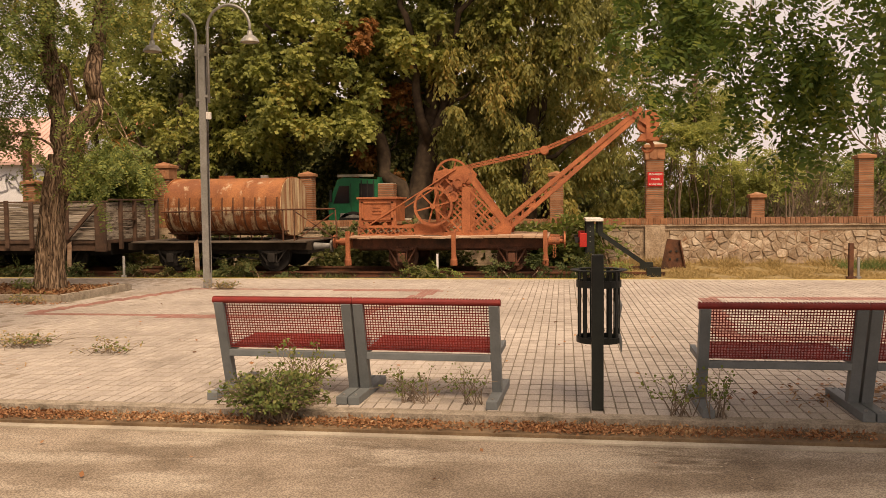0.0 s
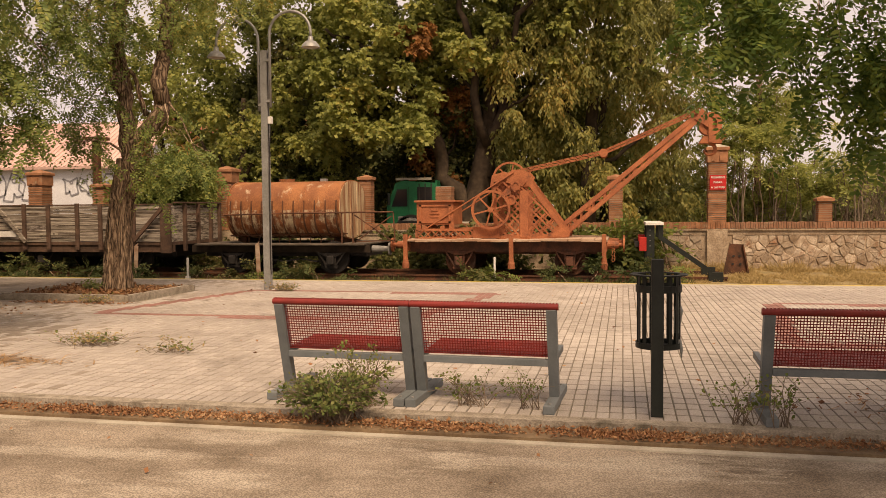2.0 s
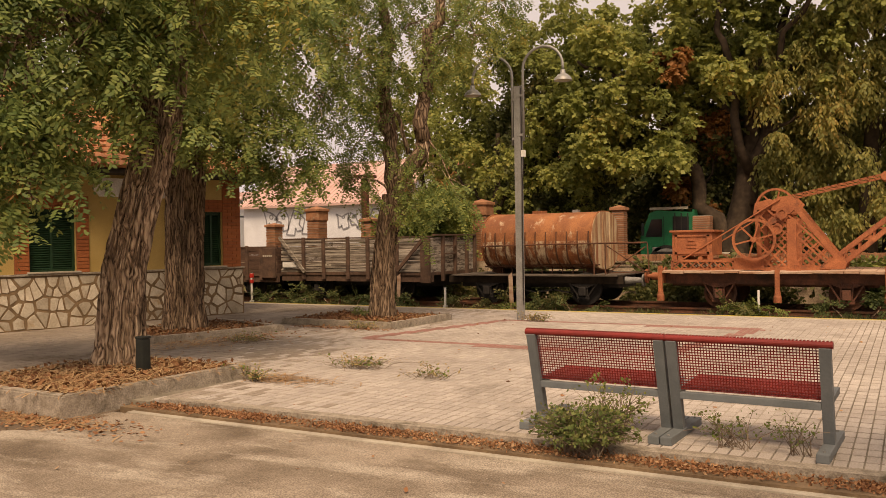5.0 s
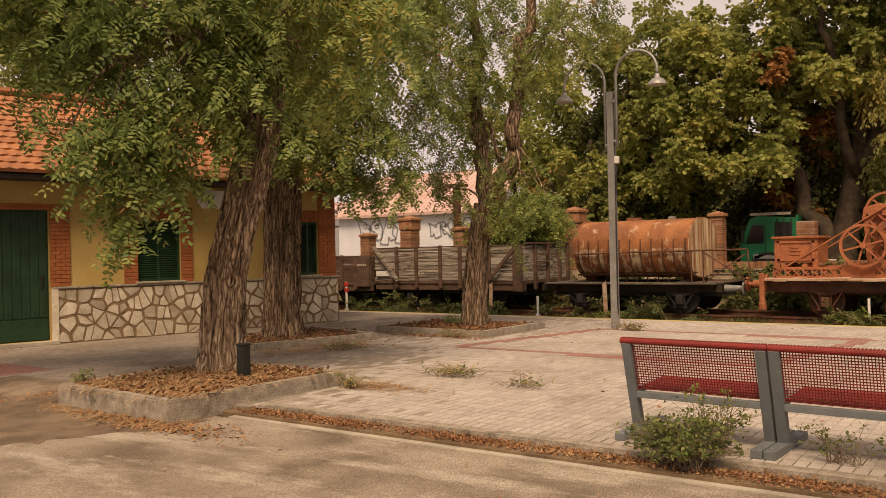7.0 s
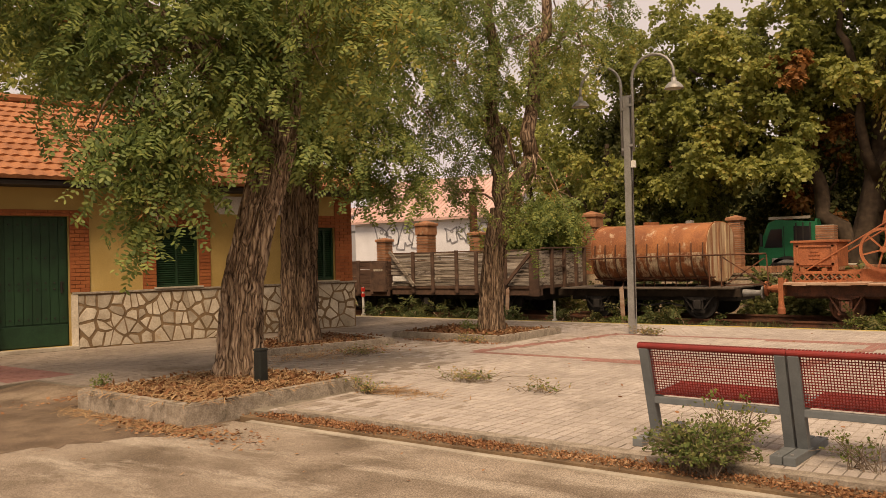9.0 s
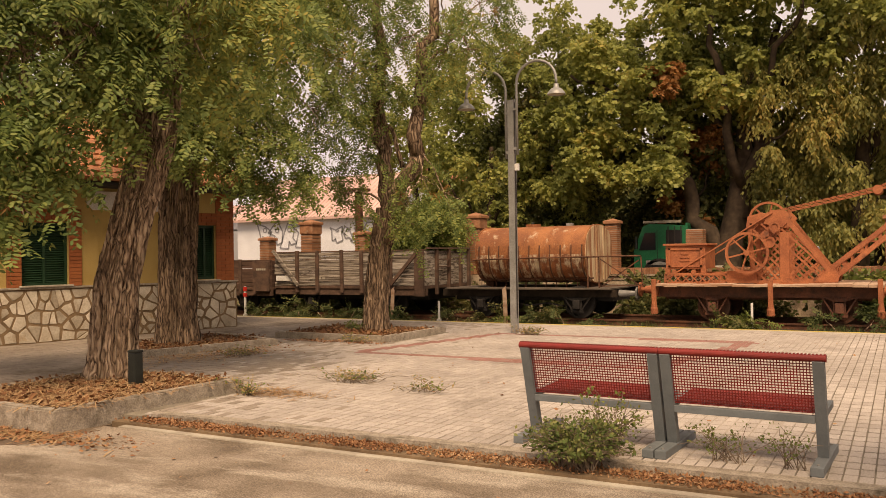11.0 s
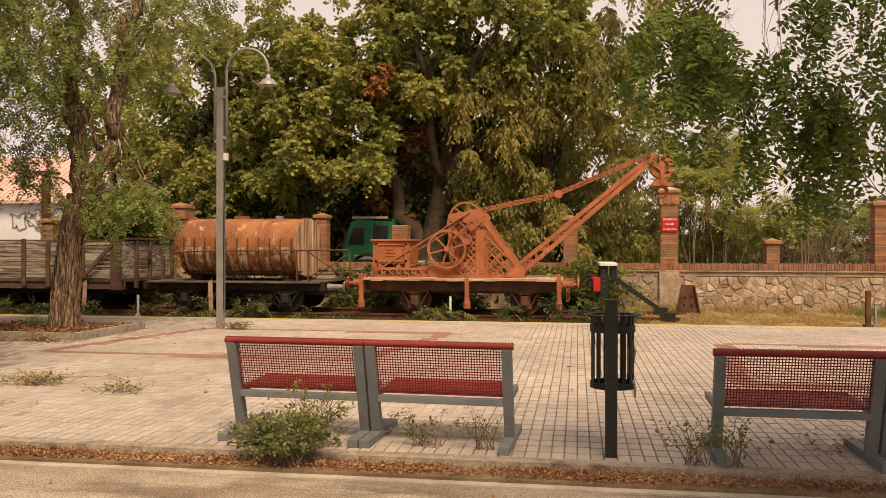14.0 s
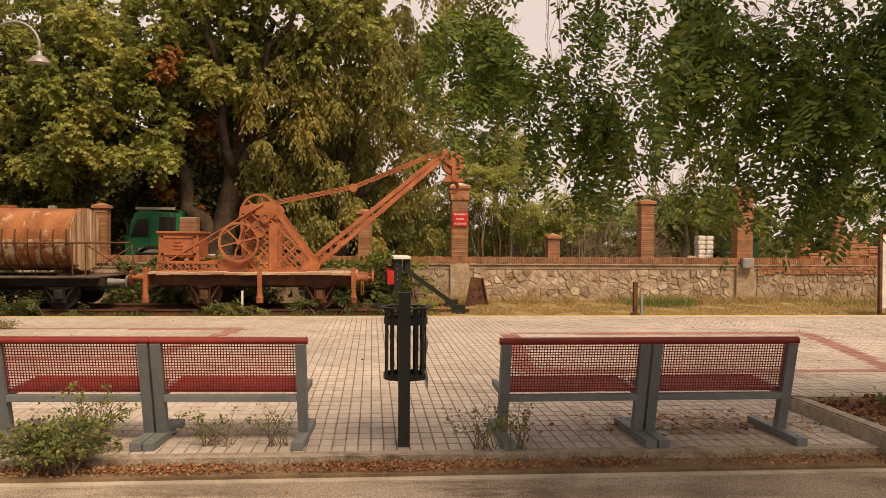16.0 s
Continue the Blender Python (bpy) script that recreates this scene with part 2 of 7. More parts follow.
M_BARK2 = mat("plane_bark", (0.092, 0.064, 0.042), (0.045, 0.031, 0.021), 5, 0.95, 0.6, 20, grain=0.5)
M_SOIL = mat("planter_soil", (0.15, 0.085, 0.05), (0.09, 0.055, 0.032), 4, 0.95, 0.7, 40, c3=(0.24, 0.14, 0.08))
M_TRUCK = mat("green_truck_paint", (0.010, 0.17, 0.075), (0.008, 0.13, 0.058), 2, 0.3, 0.03, 30)
M_GLASS = mat("dark_window_glass", (0.02, 0.022, 0.025), (0.015, 0.017, 0.02), 2, 0.12, 0.0, 20, spec=0.5)
M_TYRE = mat("tyre_rubber", (0.02, 0.02, 0.02), (0.014, 0.014, 0.014), 6, 0.8, 0.2, 40)
M_BWALL = mat("white_render", (0.73, 0.74, 0.77), (0.62, 0.625, 0.65), 0.6, 0.9, 0.15, 20)
# pink tile lightened, with the distance haze put into its colour
M_BROOF = mat("hazy_pink_roof_tile", (0.63, 0.43, 0.38), (0.52, 0.335, 0.285), 0.8, 0.85, 0.3, 12)
M_BROOF2 = mat("red_roof_tile", (0.42, 0.14, 0.10), (0.35, 0.115, 0.08), 0.8, 0.85, 0.3, 12)
M_BALLAST = mat("track_ballast", (0.10, 0.08, 0.058), (0.045, 0.036, 0.027), 6, 0.95, 0.9, 30, dist=0.04)
M_DRYGRASS = leaf_mat("dry_grass", [(0.0, (0.50, 0.37, 0.18)), (0.5, (0.38, 0.27, 0.12)), (0.85, (0.27, 0.20, 0.085)), (1.0, (0.19, 0.18, 0.065))], 0.8, 0.3)
M_STRAW = mat("straw_ground", (0.36, 0.27, 0.13), (0.24, 0.17, 0.08), 3, 0.95, 0.8, 30, c3=(0.19, 0.17, 0.075), patch=0.58, grain=0.6)
M_STALK = leaf_mat("dry_stalk", [(0.0, (0.20, 0.105, 0.05)), (0.4, (0.33, 0.195, 0.10)), (0.8, (0.47, 0.32, 0.175)), (1.0, (0.58, 0.44, 0.27))], 0.85, 0.1)
M_LITTER = leaf_mat("planter_leaf_litter", [(0.0, (0.085, 0.036, 0.020)), (0.4, (0.165, 0.072, 0.034)), (0.75, (0.25, 0.125, 0.060)), (1.0, (0.38, 0.25, 0.135))], 0.85, 0.1)
M_GRASS = leaf_mat("green_weed", [(0.0, (0.07, 0.115, 0.035)), (0.5, (0.12, 0.165, 0.05)), (1.0, (0.27, 0.25, 0.095))], 0.7, 0.3)
M_FALLEN = leaf_mat("fallen_leaf", [(0.0, (0.12, 0.048, 0.025)), (0.35, (0.23, 0.10, 0.048)), (0.7, (0.36, 0.19, 0.095)), (1.0, (0.50, 0.36, 0.22))], 0.8, 0.1)
M_LOCUST = leaf_mat("locust_leaf", [(0.0, (0.060, 0.105, 0.034)), (0.4, (0.150, 0.205, 0.062)), (0.75, (0.275, 0.305, 0.090)), (0.92, (0.40, 0.33, 0.085)), (1.0, (0.48, 0.25, 0.06))], through_light=0.42)
M_PLANELEAF = leaf_mat("plane_tree_leaf", [(0.0, (0.15, 0.185, 0.062)), (0.4, (0.28, 0.31, 0.094)), (0.75, (0.41, 0.41, 0.125)), (0.92, (0.50, 0.385, 0.12)), (1.0, (0.52, 0.27, 0.085))], through_light=0.55)
M_DARKLEAF = leaf_mat("dark_evergreen_leaf", [(0.0, (0.065, 0.082, 0.034)), (0.6, (0.145, 0.155, 0.055)), (1.0, (0.26, 0.195, 0.07))], through_light=0.45)
M_OLIVE = leaf_mat("olive_leaf", [(0.0, (0.145, 0.155, 0.058)), (0.4, (0.275, 0.28, 0.095)), (0.72, (0.41, 0.36, 0.118)), (1.0, (0.50, 0.33, 0.11))], through_light=0.55)
M_WEED = leaf_mat("track_weed", [(0.0, (0.035, 0.055, 0.02)), (0.5, (0.075, 0.095, 0.03)), (1.0, (0.22, 0.18, 0.07))], 0.7, 0.3)
# locust leaf darkened, so the hanging boughs look backlit and shaded
M_SHADELEAF = leaf_mat("shaded_locust_leaf", [(0.0, (0.050, 0.100, 0.024)), (0.5, (0.105, 0.165, 0.036)), (0.8, (0.225, 0.265, 0.050)), (1.0, (0.38, 0.24, 0.05))], through_light=0.4)
M_POD = leaf_mat("dry_seed_pod", [(0.0, (0.19, 0.08, 0.03)), (0.5, (0.33, 0.15, 0.05)), (1.0, (0.45, 0.25, 0.09))], through_light=0.25)
M_RUSSET = leaf_mat("russet_autumn_leaf", [(0.0, (0.20, 0.10, 0.04)), (0.5, (0.38, 0.17, 0.06)), (1.0, (0.48, 0.27, 0.10))], through_light=0.4)
M_BRIGHTLEAF = leaf_mat("shrub_leaf", [(0.0, (0.08, 0.125, 0.035)), (0.5, (0.15, 0.195, 0.05)), (1.0, (0.28, 0.27, 0.075))], through_light=0.4)
M_SIGNRED = mat("red_sign_enamel", (0.58, 0.03, 0.03), (0.5, 0.028, 0.028), 4, 0.4, 0.05, 40)


# ---- mesh helpers ----
def part(name, bm, material, parent=None, label="", smooth=False):
    me = bpy.data.meshes.new(name)
    bm.to_mesh(me)
    bm.free()
    if smooth:
        for p in me.polygons:
            p.use_smooth = True
    me.materials.append(material)
    ob = new(name, me)
    if parent:
        ob.parent = parent
    if label:
        ob["label"] = label
    return ob


def thing(name, label, category, group="", m=None):
    ob = tagged(new(name), label, category, group)
    ob.matrix_world = m or Matrix()
    return ob


def setting(ob, label="", category=""):
    return tagged(ob, label, category, kind="structure")


def box(bm, x0, x1, y0, y1, z0, z1, m=None, bevel=0.0):
    r = bmesh.ops.create_cube(bm, size=1.0, matrix=Matrix.Translation(((x0 + x1) / 2, (y0 + y1) / 2, (z0 + z1) / 2)) @ Matrix.Diagonal((abs(x1 - x0), abs(y1 - y0), abs(z1 - z0), 1)))
    if bevel:
        es = list({e for v in r["verts"] for e in v.link_edges})
        rr = bmesh.ops.bevel(bm, geom=es, offset=bevel, segments=2, affect="EDGES", profile=0.6)
        vs = list({v for f in rr["faces"] for v in f.verts} | {v for v in r["verts"] if v.is_valid})
    else:
        vs = r["verts"]
    if m:
        bmesh.ops.transform(bm, matrix=m, verts=[v for v in vs if v.is_valid])
    return bm


def nb():
    return bmesh.new()


def boxed(x0, x1, y0, y1, z0, z1, m=None, bevel=0.0):
    return box(nb(), x0, x1, y0, y1, z0, z1, m, bevel)


def bar(bm, a, b, w, h, up=(0, 0, 1)):
    """A straight bar of section w x h from a to b."""
    a, b = Vector(a), Vector(b)
    d = (b - a).normalized()
    s = d.cross(Vector(up))
    if s.length < 1e-4:
        s = d.cross(Vector((0, 1, 0)))
    s.normalize()
    u = s.cross(d)
    vs = []
    for p in (a, b):
        for i, j in ((-1, -1), (1, -1), (1, 1), (-1, 1)):
            vs.append(bm.verts.new(p + s * (i * w / 2) + u * (j * h / 2)))
    for f in ((3, 2, 1, 0), (4, 5, 6, 7), (0, 1, 5, 4), (1, 2, 6, 5), (2, 3, 7, 6), (3, 0, 4, 7)):
        bm.faces.new([vs[k] for k in f])
    return bm


def tube(bm, pts, radii, n=10, wobble=0.0, cap=True):
    """A tube through pts with the radius of each."""
    pts = [Vector(p) for p in pts]
    if isinstance(radii, (int, float)):
        radii = [radii] * len(pts)
    rings = []
    ref = Vector((0.31, 0.95, 0.05))
    for i, p in enumerate(pts):
        d = (pts[min(i + 1, len(pts) - 1)] - pts[max(i - 1, 0)]).normalized()
        s = d.cross(ref)
        if s.length < 0.05:
            s = d.cross(Vector((1, 0, 0)))
        s.normalize()
        u = d.cross(s)
        ring = []
        for k in range(n):
            a = 2 * math.pi * k / n
            r = radii[i]
            if wobble:
                r *= 1 + wobble * noise.noise(Vector((math.cos(a) * 2.2, math.sin(a) * 2.2, p.z * 0.9 + p.x)))
            ring.append(bm.verts.new(p + (s * math.cos(a) + u * math.sin(a)) * r))
        rings.append(ring)
    for a, b in zip(rings, rings[1:]):
        for k in range(n):
            bm.faces.new((a[k], a[(k + 1) % n], b[(k + 1) % n], b[k]))
    if cap:
        bm.faces.new(list(reversed(rings[0])))
        bm.faces.new(rings[-1])
    return bm


def prism(bm, poly, y0, y1, axis="y"):
    """poly extruded along an axis: (x, z) for y, (x, y) for z, (y, z) for x."""
    def at3(p, q):
        return {"y": (p[0], q, p[1]), "z": (p[0], p[1], q), "x": (q, p[0], p[1])}[axis]
    a = [bm.verts.new(at3(p, y0)) for p in poly]
    b = [bm.verts.new(at3(p, y1)) for p in poly]
    n = len(poly)
    fs = [bm.faces.new(a), bm.faces.new(list(reversed(b)))]
    for k in range(n):
        fs.append(bm.faces.new((a[k], b[k], b[(k + 1) % n], a[(k + 1) % n])))
    bmesh.ops.recalc_face_normals(bm, faces=fs)
    return bm


def ring(bm, c, r_out, r_in, y0, y1, n=32):
    """A flat ring (wheel rim) round the y axis."""
    vs = []
    for k in range(n):
        a = 2 * math.pi * k / n
        vs.append([bm.verts.new((c[0] + r * math.cos(a), y, c[2] + r * math.sin(a))) for r in (r_in, r_out) for y in (y0, y1)])
    for k in range(n):
        a, b = vs[k], vs[(k + 1) % n]
        for i, j in ((0, 1), (1, 3), (3, 2), (2, 0)):
            bm.faces.new((a[i], a[j], b[j], b[i]))
    return bm


def disc(bm, c, r, y0, y1, n=24):
    return prism(bm, [(c[0] + r * math.cos(2 * math.pi * k / n), c[2] + r * math.sin(2 * math.pi * k / n)) for k in range(n)], y0, y1)


def quads(name, q, material, parent=None):
    """One mesh of loose faces, q: (n, corners, 3)."""
    q = np.asarray(q, dtype=np.float32)
    n, c = q.shape[:2]
    me = bpy.data.meshes.new(name)
    me.vertices.add(n * c)
    me.vertices.foreach_set("co", q.reshape(-1))
    me.loops.add(n * c)
    me.loops.foreach_set("vertex_index", np.arange(n * c, dtype=np.int32))
    me.polygons.add(n)
    me.polygons.foreach_set("loop_start", np.arange(0, n * c, c, dtype=np.int32))
    me.update(calc_edges=True)
    me.validate()
    me.materials.append(material)
    ob = new(name, me)
    if parent:
        ob.parent = parent
    return ob


def unit(v):
    return v / np.maximum(np.linalg.norm(v, axis=-1, keepdims=True), 1e-9)


def leaf_quads(p, d, s, length, width):
    """Diamond leaves at p, along d, wide along s."""
    length, width = np.asarray(length)[:, None], np.asarray(width)[:, None]
    return np.stack([p, p + d * length * 0.45 + s * width, p + d * length, p + d * length * 0.45 - s * width], 1)


def oval_leaves(p, d, s, length, width):
    """Oval leaflets, slightly cupped along the middle."""
    length, width = np.asarray(length)[:, None], np.asarray(width)[:, None]
    return np.stack([p, p + d * length * 0.25 + s * width * 0.85, p + d * length * 0.68 + s * width * 0.95, p + d * length,
                     p + d * length * 0.68 - s * width * 0.95, p + d * length * 0.25 - s * width * 0.85], 1)


def sprays(rng, clumps, n, per, droop, hang=0.0):
    """Leaf positions along arching twigs that start inside clumps (x, y, z, r) and hang outwards."""
    c = np.array([k[:3] for k in clumps], dtype=float)
    r = np.array([k[3] for k in clumps], dtype=float)
    w = r ** 2
    nt = max(1, n // per)
    idx = rng.choice(len(clumps), nt, p=w / w.sum())
    u = unit(rng.normal(size=(nt, 3)))
    start = c[idx] + u * (r[idx] * 0.62 * rng.random(nt) ** 0.4)[:, None]
    out = unit(u * np.array([1.0, 1.0, 0.55]) + rng.normal(size=(nt, 3)) * 0.35)
    side = unit(np.cross(out, np.array([0.0, 0.0, 1.0])) + rng.normal(size=(nt, 3)) * 0.15)
    ln = r[idx] * (0.4 + 0.55 * rng.random(nt)) + 0.08
    pts, dirs = [], []
    for j in range(per):
        f = (j + rng.random(nt)) / per
        p = start + out * (ln * f)[:, None]
        p[:, 2] -= ln * droop * 0.55 * f * f + hang * f
        t = out.copy()
        t[:, 2] -= 1.1 * droop * f
        d = unit(unit(t) * 0.55 + side * (0.8 if j % 2 else -0.8) + rng.normal(size=(nt, 3)) * 0.3 + np.array([0, 0, -0.55 * droop]))
        pts.append(p)
        dirs.append(d)
    return np.concatenate(pts), np.concatenate(dirs)


def broad_leaves(name, clumps, n, size, material, parent, seed, droop=0.5, wide=0.42, per=9):
    rng = np.random.default_rng(seed)
    p, d = sprays(rng, clumps, n, per, droop)
    n = len(p)
    s = unit(np.cross(d, rng.normal(size=(n, 3)) * 0.9 + np.array([0, 0, 0.6])))
    k = size * (0.6 + 0.8 * rng.random(n))
    return quads(name, leaf_quads(p, d, s, k, k * wide), material, parent)


def pinnate_leaves(name, clumps, n, length, pairs, leaflet, material, parent, seed, droop=0.7, oval=False, hang=0.0):
    """Feathered leaves: pairs of small leaflets along a drooping stalk."""
    rng = np.random.default_rng(seed)
    p, d = sprays(rng, clumps, n, 10 if hang else 7, droop, hang)
    n = len(p)
    shape, wide = (oval_leaves, 0.215) if oval else (leaf_quads, 0.27)
    s = unit(np.cross(d, rng.normal(size=(n, 3)) * 0.6 + np.array([0, 0, 1.0])))
    nrm = unit(np.cross(d, s))
    ln = length * (0.6 + 0.7 * rng.random(n))
    out = []
    for k in range(pairs):
        f = (k + 0.8) / pairs
        base = p + d * (ln * f)[:, None] + np.array([0, 0, -0.12]) * (ln * f * f)[:, None]
        for side in (-1, 1):
            dd = unit(s * side + d * 0.35 + rng.normal(size=(n, 3)) * 0.22 + nrm * 0.1)
            ss = unit(np.cross(dd, nrm + rng.normal(size=(n, 3)) * 0.25))
            l = leaflet * (0.75 + 0.5 * rng.random(n)) * (1 - 0.25 * abs(f - 0.5))
            out.append(shape(base, dd, ss, l, l * wide))
    dd = d
    ss = s
    out.append(shape(p + d * ln[:, None], dd, ss, np.full(n, leaflet), np.full(n, leaflet * wide)))
    return quads(name, np.concatenate(out), material, parent)


# ---- ground, road, platform ----
WALL_Y = 23.7
Z_ROAD = -0.09


def slab(name, poly, z0, z1, material, label, category=""):
    return setting(part(name, prism(nb(), poly, z0, z1, "z"), material), label, category)


def rect(x0, x1, y0, y1):
    return [(x0, y0), (x1, y0), (x1, y1), (x0, y1)]


slab("ground", rect(-600, 600, -600, 600), -0.6, -0.14, M_EARTH, "bare brown earth ground", "ground")
slab("road", rect(-60, 60, -30, 5.88), -0.3, Z_ROAD, M_ROAD, "worn sandy asphalt road", "road")
slab("gutter", rect(-7.2, 60, 5.97, 6.26), -0.3, Z_ROAD + 0.034, M_GUTTER, "dirt gutter along the kerb", "gutter")
slab("road_edging", rect(-7.0, 60, 5.88, 5.97), -0.3, Z_ROAD + 0.012, M_PALE, "pale concrete edging strip of the road", "edging")
slab("road_side", rect(-60, -7.2, 5.70, 6.12), -0.3, Z_ROAD + 0.003, M_DIRT_SHADE, "brown trodden dirt beside the planter", "road")
rng = random.Random(4)
apron = [(-30.0, 5.70), (-30.0, 2.0)] + [(-9.9 + 2.8 * f + rng.uniform(-0.12, 0.12), 2.5 + 0.9 * f + 1.8 * f ** 3 + 0.12 * math.sin(f * 17) + rng.uniform(-0.14, 0.14)) for f in [k / 40 for k in range(41)]] + [(-7.05, 5.70)]
slab("dirt_apron", apron, -0.3, Z_ROAD + 0.004, M_DIRT_SHADE, "brown trodden dirt at the road's edge, darkened for tree shade", "dirt")
slab("kerb", rect(-6.95, 40, 6.26, 6.41), -0.3, 0.0, M_KERB, "worn grey concrete kerb of the platform", "kerb")
slab("sand_filled_joints", rect(-6.95, -0.9, 6.6, 17.55), -0.014, -0.0035, M_JOINT_PALE, "pale sand swept into the paving joints", "sand")
slab("platform_bed", rect(-6.95, 40, 6.41, 17.55), -0.3, -0.012, M_JOINT, "sand bed of the paved platform", "pavement")
slab("platform_bed_side", rect(-40, -6.95, 6.12, 17.55), -0.3, -0.012, M_JOINT, "sand bed of the paved forecourt", "pavement")
slab("platform_edge", rect(-40, 40, 17.55, 17.84), -0.4, 0.0, M_PALE, "pale concrete edge slabs of the platform", "platform edge")
slab("yellow_line", rect(-40, 40, 17.84, 17.92), -0.4, 0.003, M_YELLOW, "worn yellow line on the platform edge", "line")
slab("grass_verge", rect(1.3, 60, 17.93, 23.69), -0.4, -0.11, M_STRAW, "straw covered earth verge before the wall", "verge")
slab("track_bed", rect(-60, 60, 17.92, 23.4), -0.4, -0.13, M_BALLAST, "dark ballast and dirt of the railway track", "track bed")

bank = prism(nb(), [(4.6, Z_ROAD - 0.01), (5.59, -0.008), (5.59, -0.25), (4.6, -0.25)], -30.0, -11.8, "x")
prism(bank, [(5.3, Z_ROAD - 0.01), (6.11, -0.008), (6.11, -0.25), (5.3, -0.25)], -11.8, -9.6, "x")
setting(part("dirt_bank", bank, M_DIRT_SHADE), "trodden dirt that slopes up to the forecourt paving", "dirt")
slab("forecourt_edge", rect(-30, -11.8, 5.59, 6.12), -0.3, -0.012, M_JOINT, "sand bed of the forecourt's red paving", "pavement")

# paved surface: stretcher rows of small blocks, joints recessed
PW, PL, GAP, GAPY = 0.1, 0.2, 0.0065, 0.019


def in_band(x, y):
    """The red outlines laid into the grey paving."""
    for quad in (((-8.1, 11.75), (-3.1, 11.5), (-2.35, 15.4), (-7.2, 15.5)), ((1.9, 10.2), (2.4, 14.45), (7.7, 14.4), (6.6, 10.1))):
        for (ax, ay), (bx, by) in zip(quad, quad[1:] + quad[:1]):
            dx, dy = bx - ax, by - ay
            u = ((x - ax) * dx + (y - ay) * dy) / (dx * dx + dy * dy)
            if 0 <= u <= 1 and abs((x - ax) * dy - (y - ay) * dx) / math.hypot(dx, dy) < 0.14:
                return True
    if -15 < x < -11.9 and 5.75 < y < 6.75:
        return True
    return False


def blocks(cells):
    """Block shapes with four sides and a top."""
    rng = np.random.default_rng(5)
    c = np.array(cells)
    n = len(c)
    x0, x1 = c[:, 0] + GAP / 2, c[:, 0] + PW - GAP / 2
    y0, y1 = c[:, 1] + GAPY / 2, c[:, 1] + PL - GAPY / 2
    zt = rng.normal(0, 0.0012, n)
    zb = np.full(n, -0.03)
    e = 0.003
    def P(x, y, z): return np.stack([x, y, z], -1)
    top = [P(x0 + e, y0 + e, zt), P(x1 - e, y0 + e, zt), P(x1 - e, y1 - e, zt), P(x0 + e, y1 - e, zt)]
    bot = [P(x0, y0, zb), P(x1, y0, zb), P(x1, y1, zb), P(x0, y1, zb)]
    v = np.stack(top + bot, 1).reshape(-1, 3)
    f = np.array([[0, 1, 2, 3], [4, 5, 1, 0], [5, 6, 2, 1], [6, 7, 3, 2], [7, 4, 0, 3]])
    faces = (f[None] + 8 * np.arange(n)[:, None, None]).reshape(-1, 4)
    return v, faces


def block_field(name, cells, material, label):
    v, f = blocks(cells)
    me = bpy.data.meshes.new(name)
    me.from_pydata(v.tolist(), [], f.tolist())
    me.materials.append(material)
    return tagged(new(name, me), label, "paving", kind="stuff")


def in_planter(x, y):
    return (-9.5 < x < -7.05 and y < 7.9) or (-11.2 < x < -8.3 and 13.1 < y < 15.4) or (x > 3.95 and y < 7.9)


# worn: the darker brown blocks towards the house
grey, red, single, worn = [], [], [], []
mixr = random.Random(6)
for i in range(-170, 140):
    for j in range(31, 88):
        x, y = i * PW, j * PL
        if x > -6.9 and y < 6.4:
            continue
        if in_planter(x + 0.05, y + 0.1):
            continue
        if in_band(x + 0.05, y + 0.1):
            red.append((x, y))
        elif -0.5 <= x < 1.5 and 6.4 <= y < 9.3:
            single.append((x, y))
        elif x + 0.35 * (y - 8) + 0.5 * math.sin(y * 1.7) + 0.3 * math.sin(x * 2.9 + y) + mixr.gauss(0, 0.7) < -7.6 + 0.3 * max(0, y - 12):
            worn.append((x, y))
        else:
            grey.append((x, y))
for i in range(-150, -118):
    for j in range(28, 31):
        (red if in_band(i * PW + 0.05, j * PL + 0.1) else worn).append((i * PW, j * PL))
block_field("grey_paving", grey, M_PAVER, "grey concrete paving blocks in straight rows")
block_field("worn_paving", worn, M_PAVER_BROWN, "darker brown paving blocks beside the house")
block_field("red_paving", red, M_PAVER_RED, "red concrete paving blocks laid as outline bands")


# ---- planters ----
def planter(poly, h, label, w=0.14):
    """Kerb ring round soil; poly runs anticlockwise."""
    th = thing("planter", label, "planter")
    inner = []
    n = len(poly)
    for k in range(n):
        a, b, d = Vector(poly[k - 1]), Vector(poly[k]), Vector(poly[(k + 1) % n])
        e1, e2 = (b - a).normalized(), (d - b).normalized()
        n1, n2 = Vector((-e1.y, e1.x)), Vector((-e2.y, e2.x))
        inner.append(b + (n1 + n2) * (w / (1 + n1.dot(n2))))
    for k in range(n):
        q = [poly[k], poly[(k + 1) % n], inner[(k + 1) % n], inner[k]]
        bm = prism(nb(), [tuple(p) for p in q], -0.25, h, "z")
        es = [e for e in bm.edges if all(abs(v.co.z - h) < 1e-4 for v in e.verts)]
        bmesh.ops.bevel(bm, geom=es, offset=0.018, segments=2, affect="EDGES")
        part("kerbstone", bm, M_KERB, th)
    part("soil", prism(nb(), [tuple(p) for p in inner], -0.25, h - 0.05, "z"), M_SOIL, th, "soil under dry litter")
    return th


planter([(-9.45, 5.42), (-7.28, 5.34), (-7.08, 7.82), (-9.5, 7.9)], 0.15, "square concrete planter round a locust tree")
planter([(-10.89, 9.65), (-10.16, 12.13), (-12.3, 12.8), (-13.0, 10.3)], 0.12, "low concrete planter beside the house")
planter([(-11.15, 13.25), (-8.45, 13.12), (-8.35, 15.3), (-11.15, 15.4)], 0.12, "low concrete planter round a forked tree")
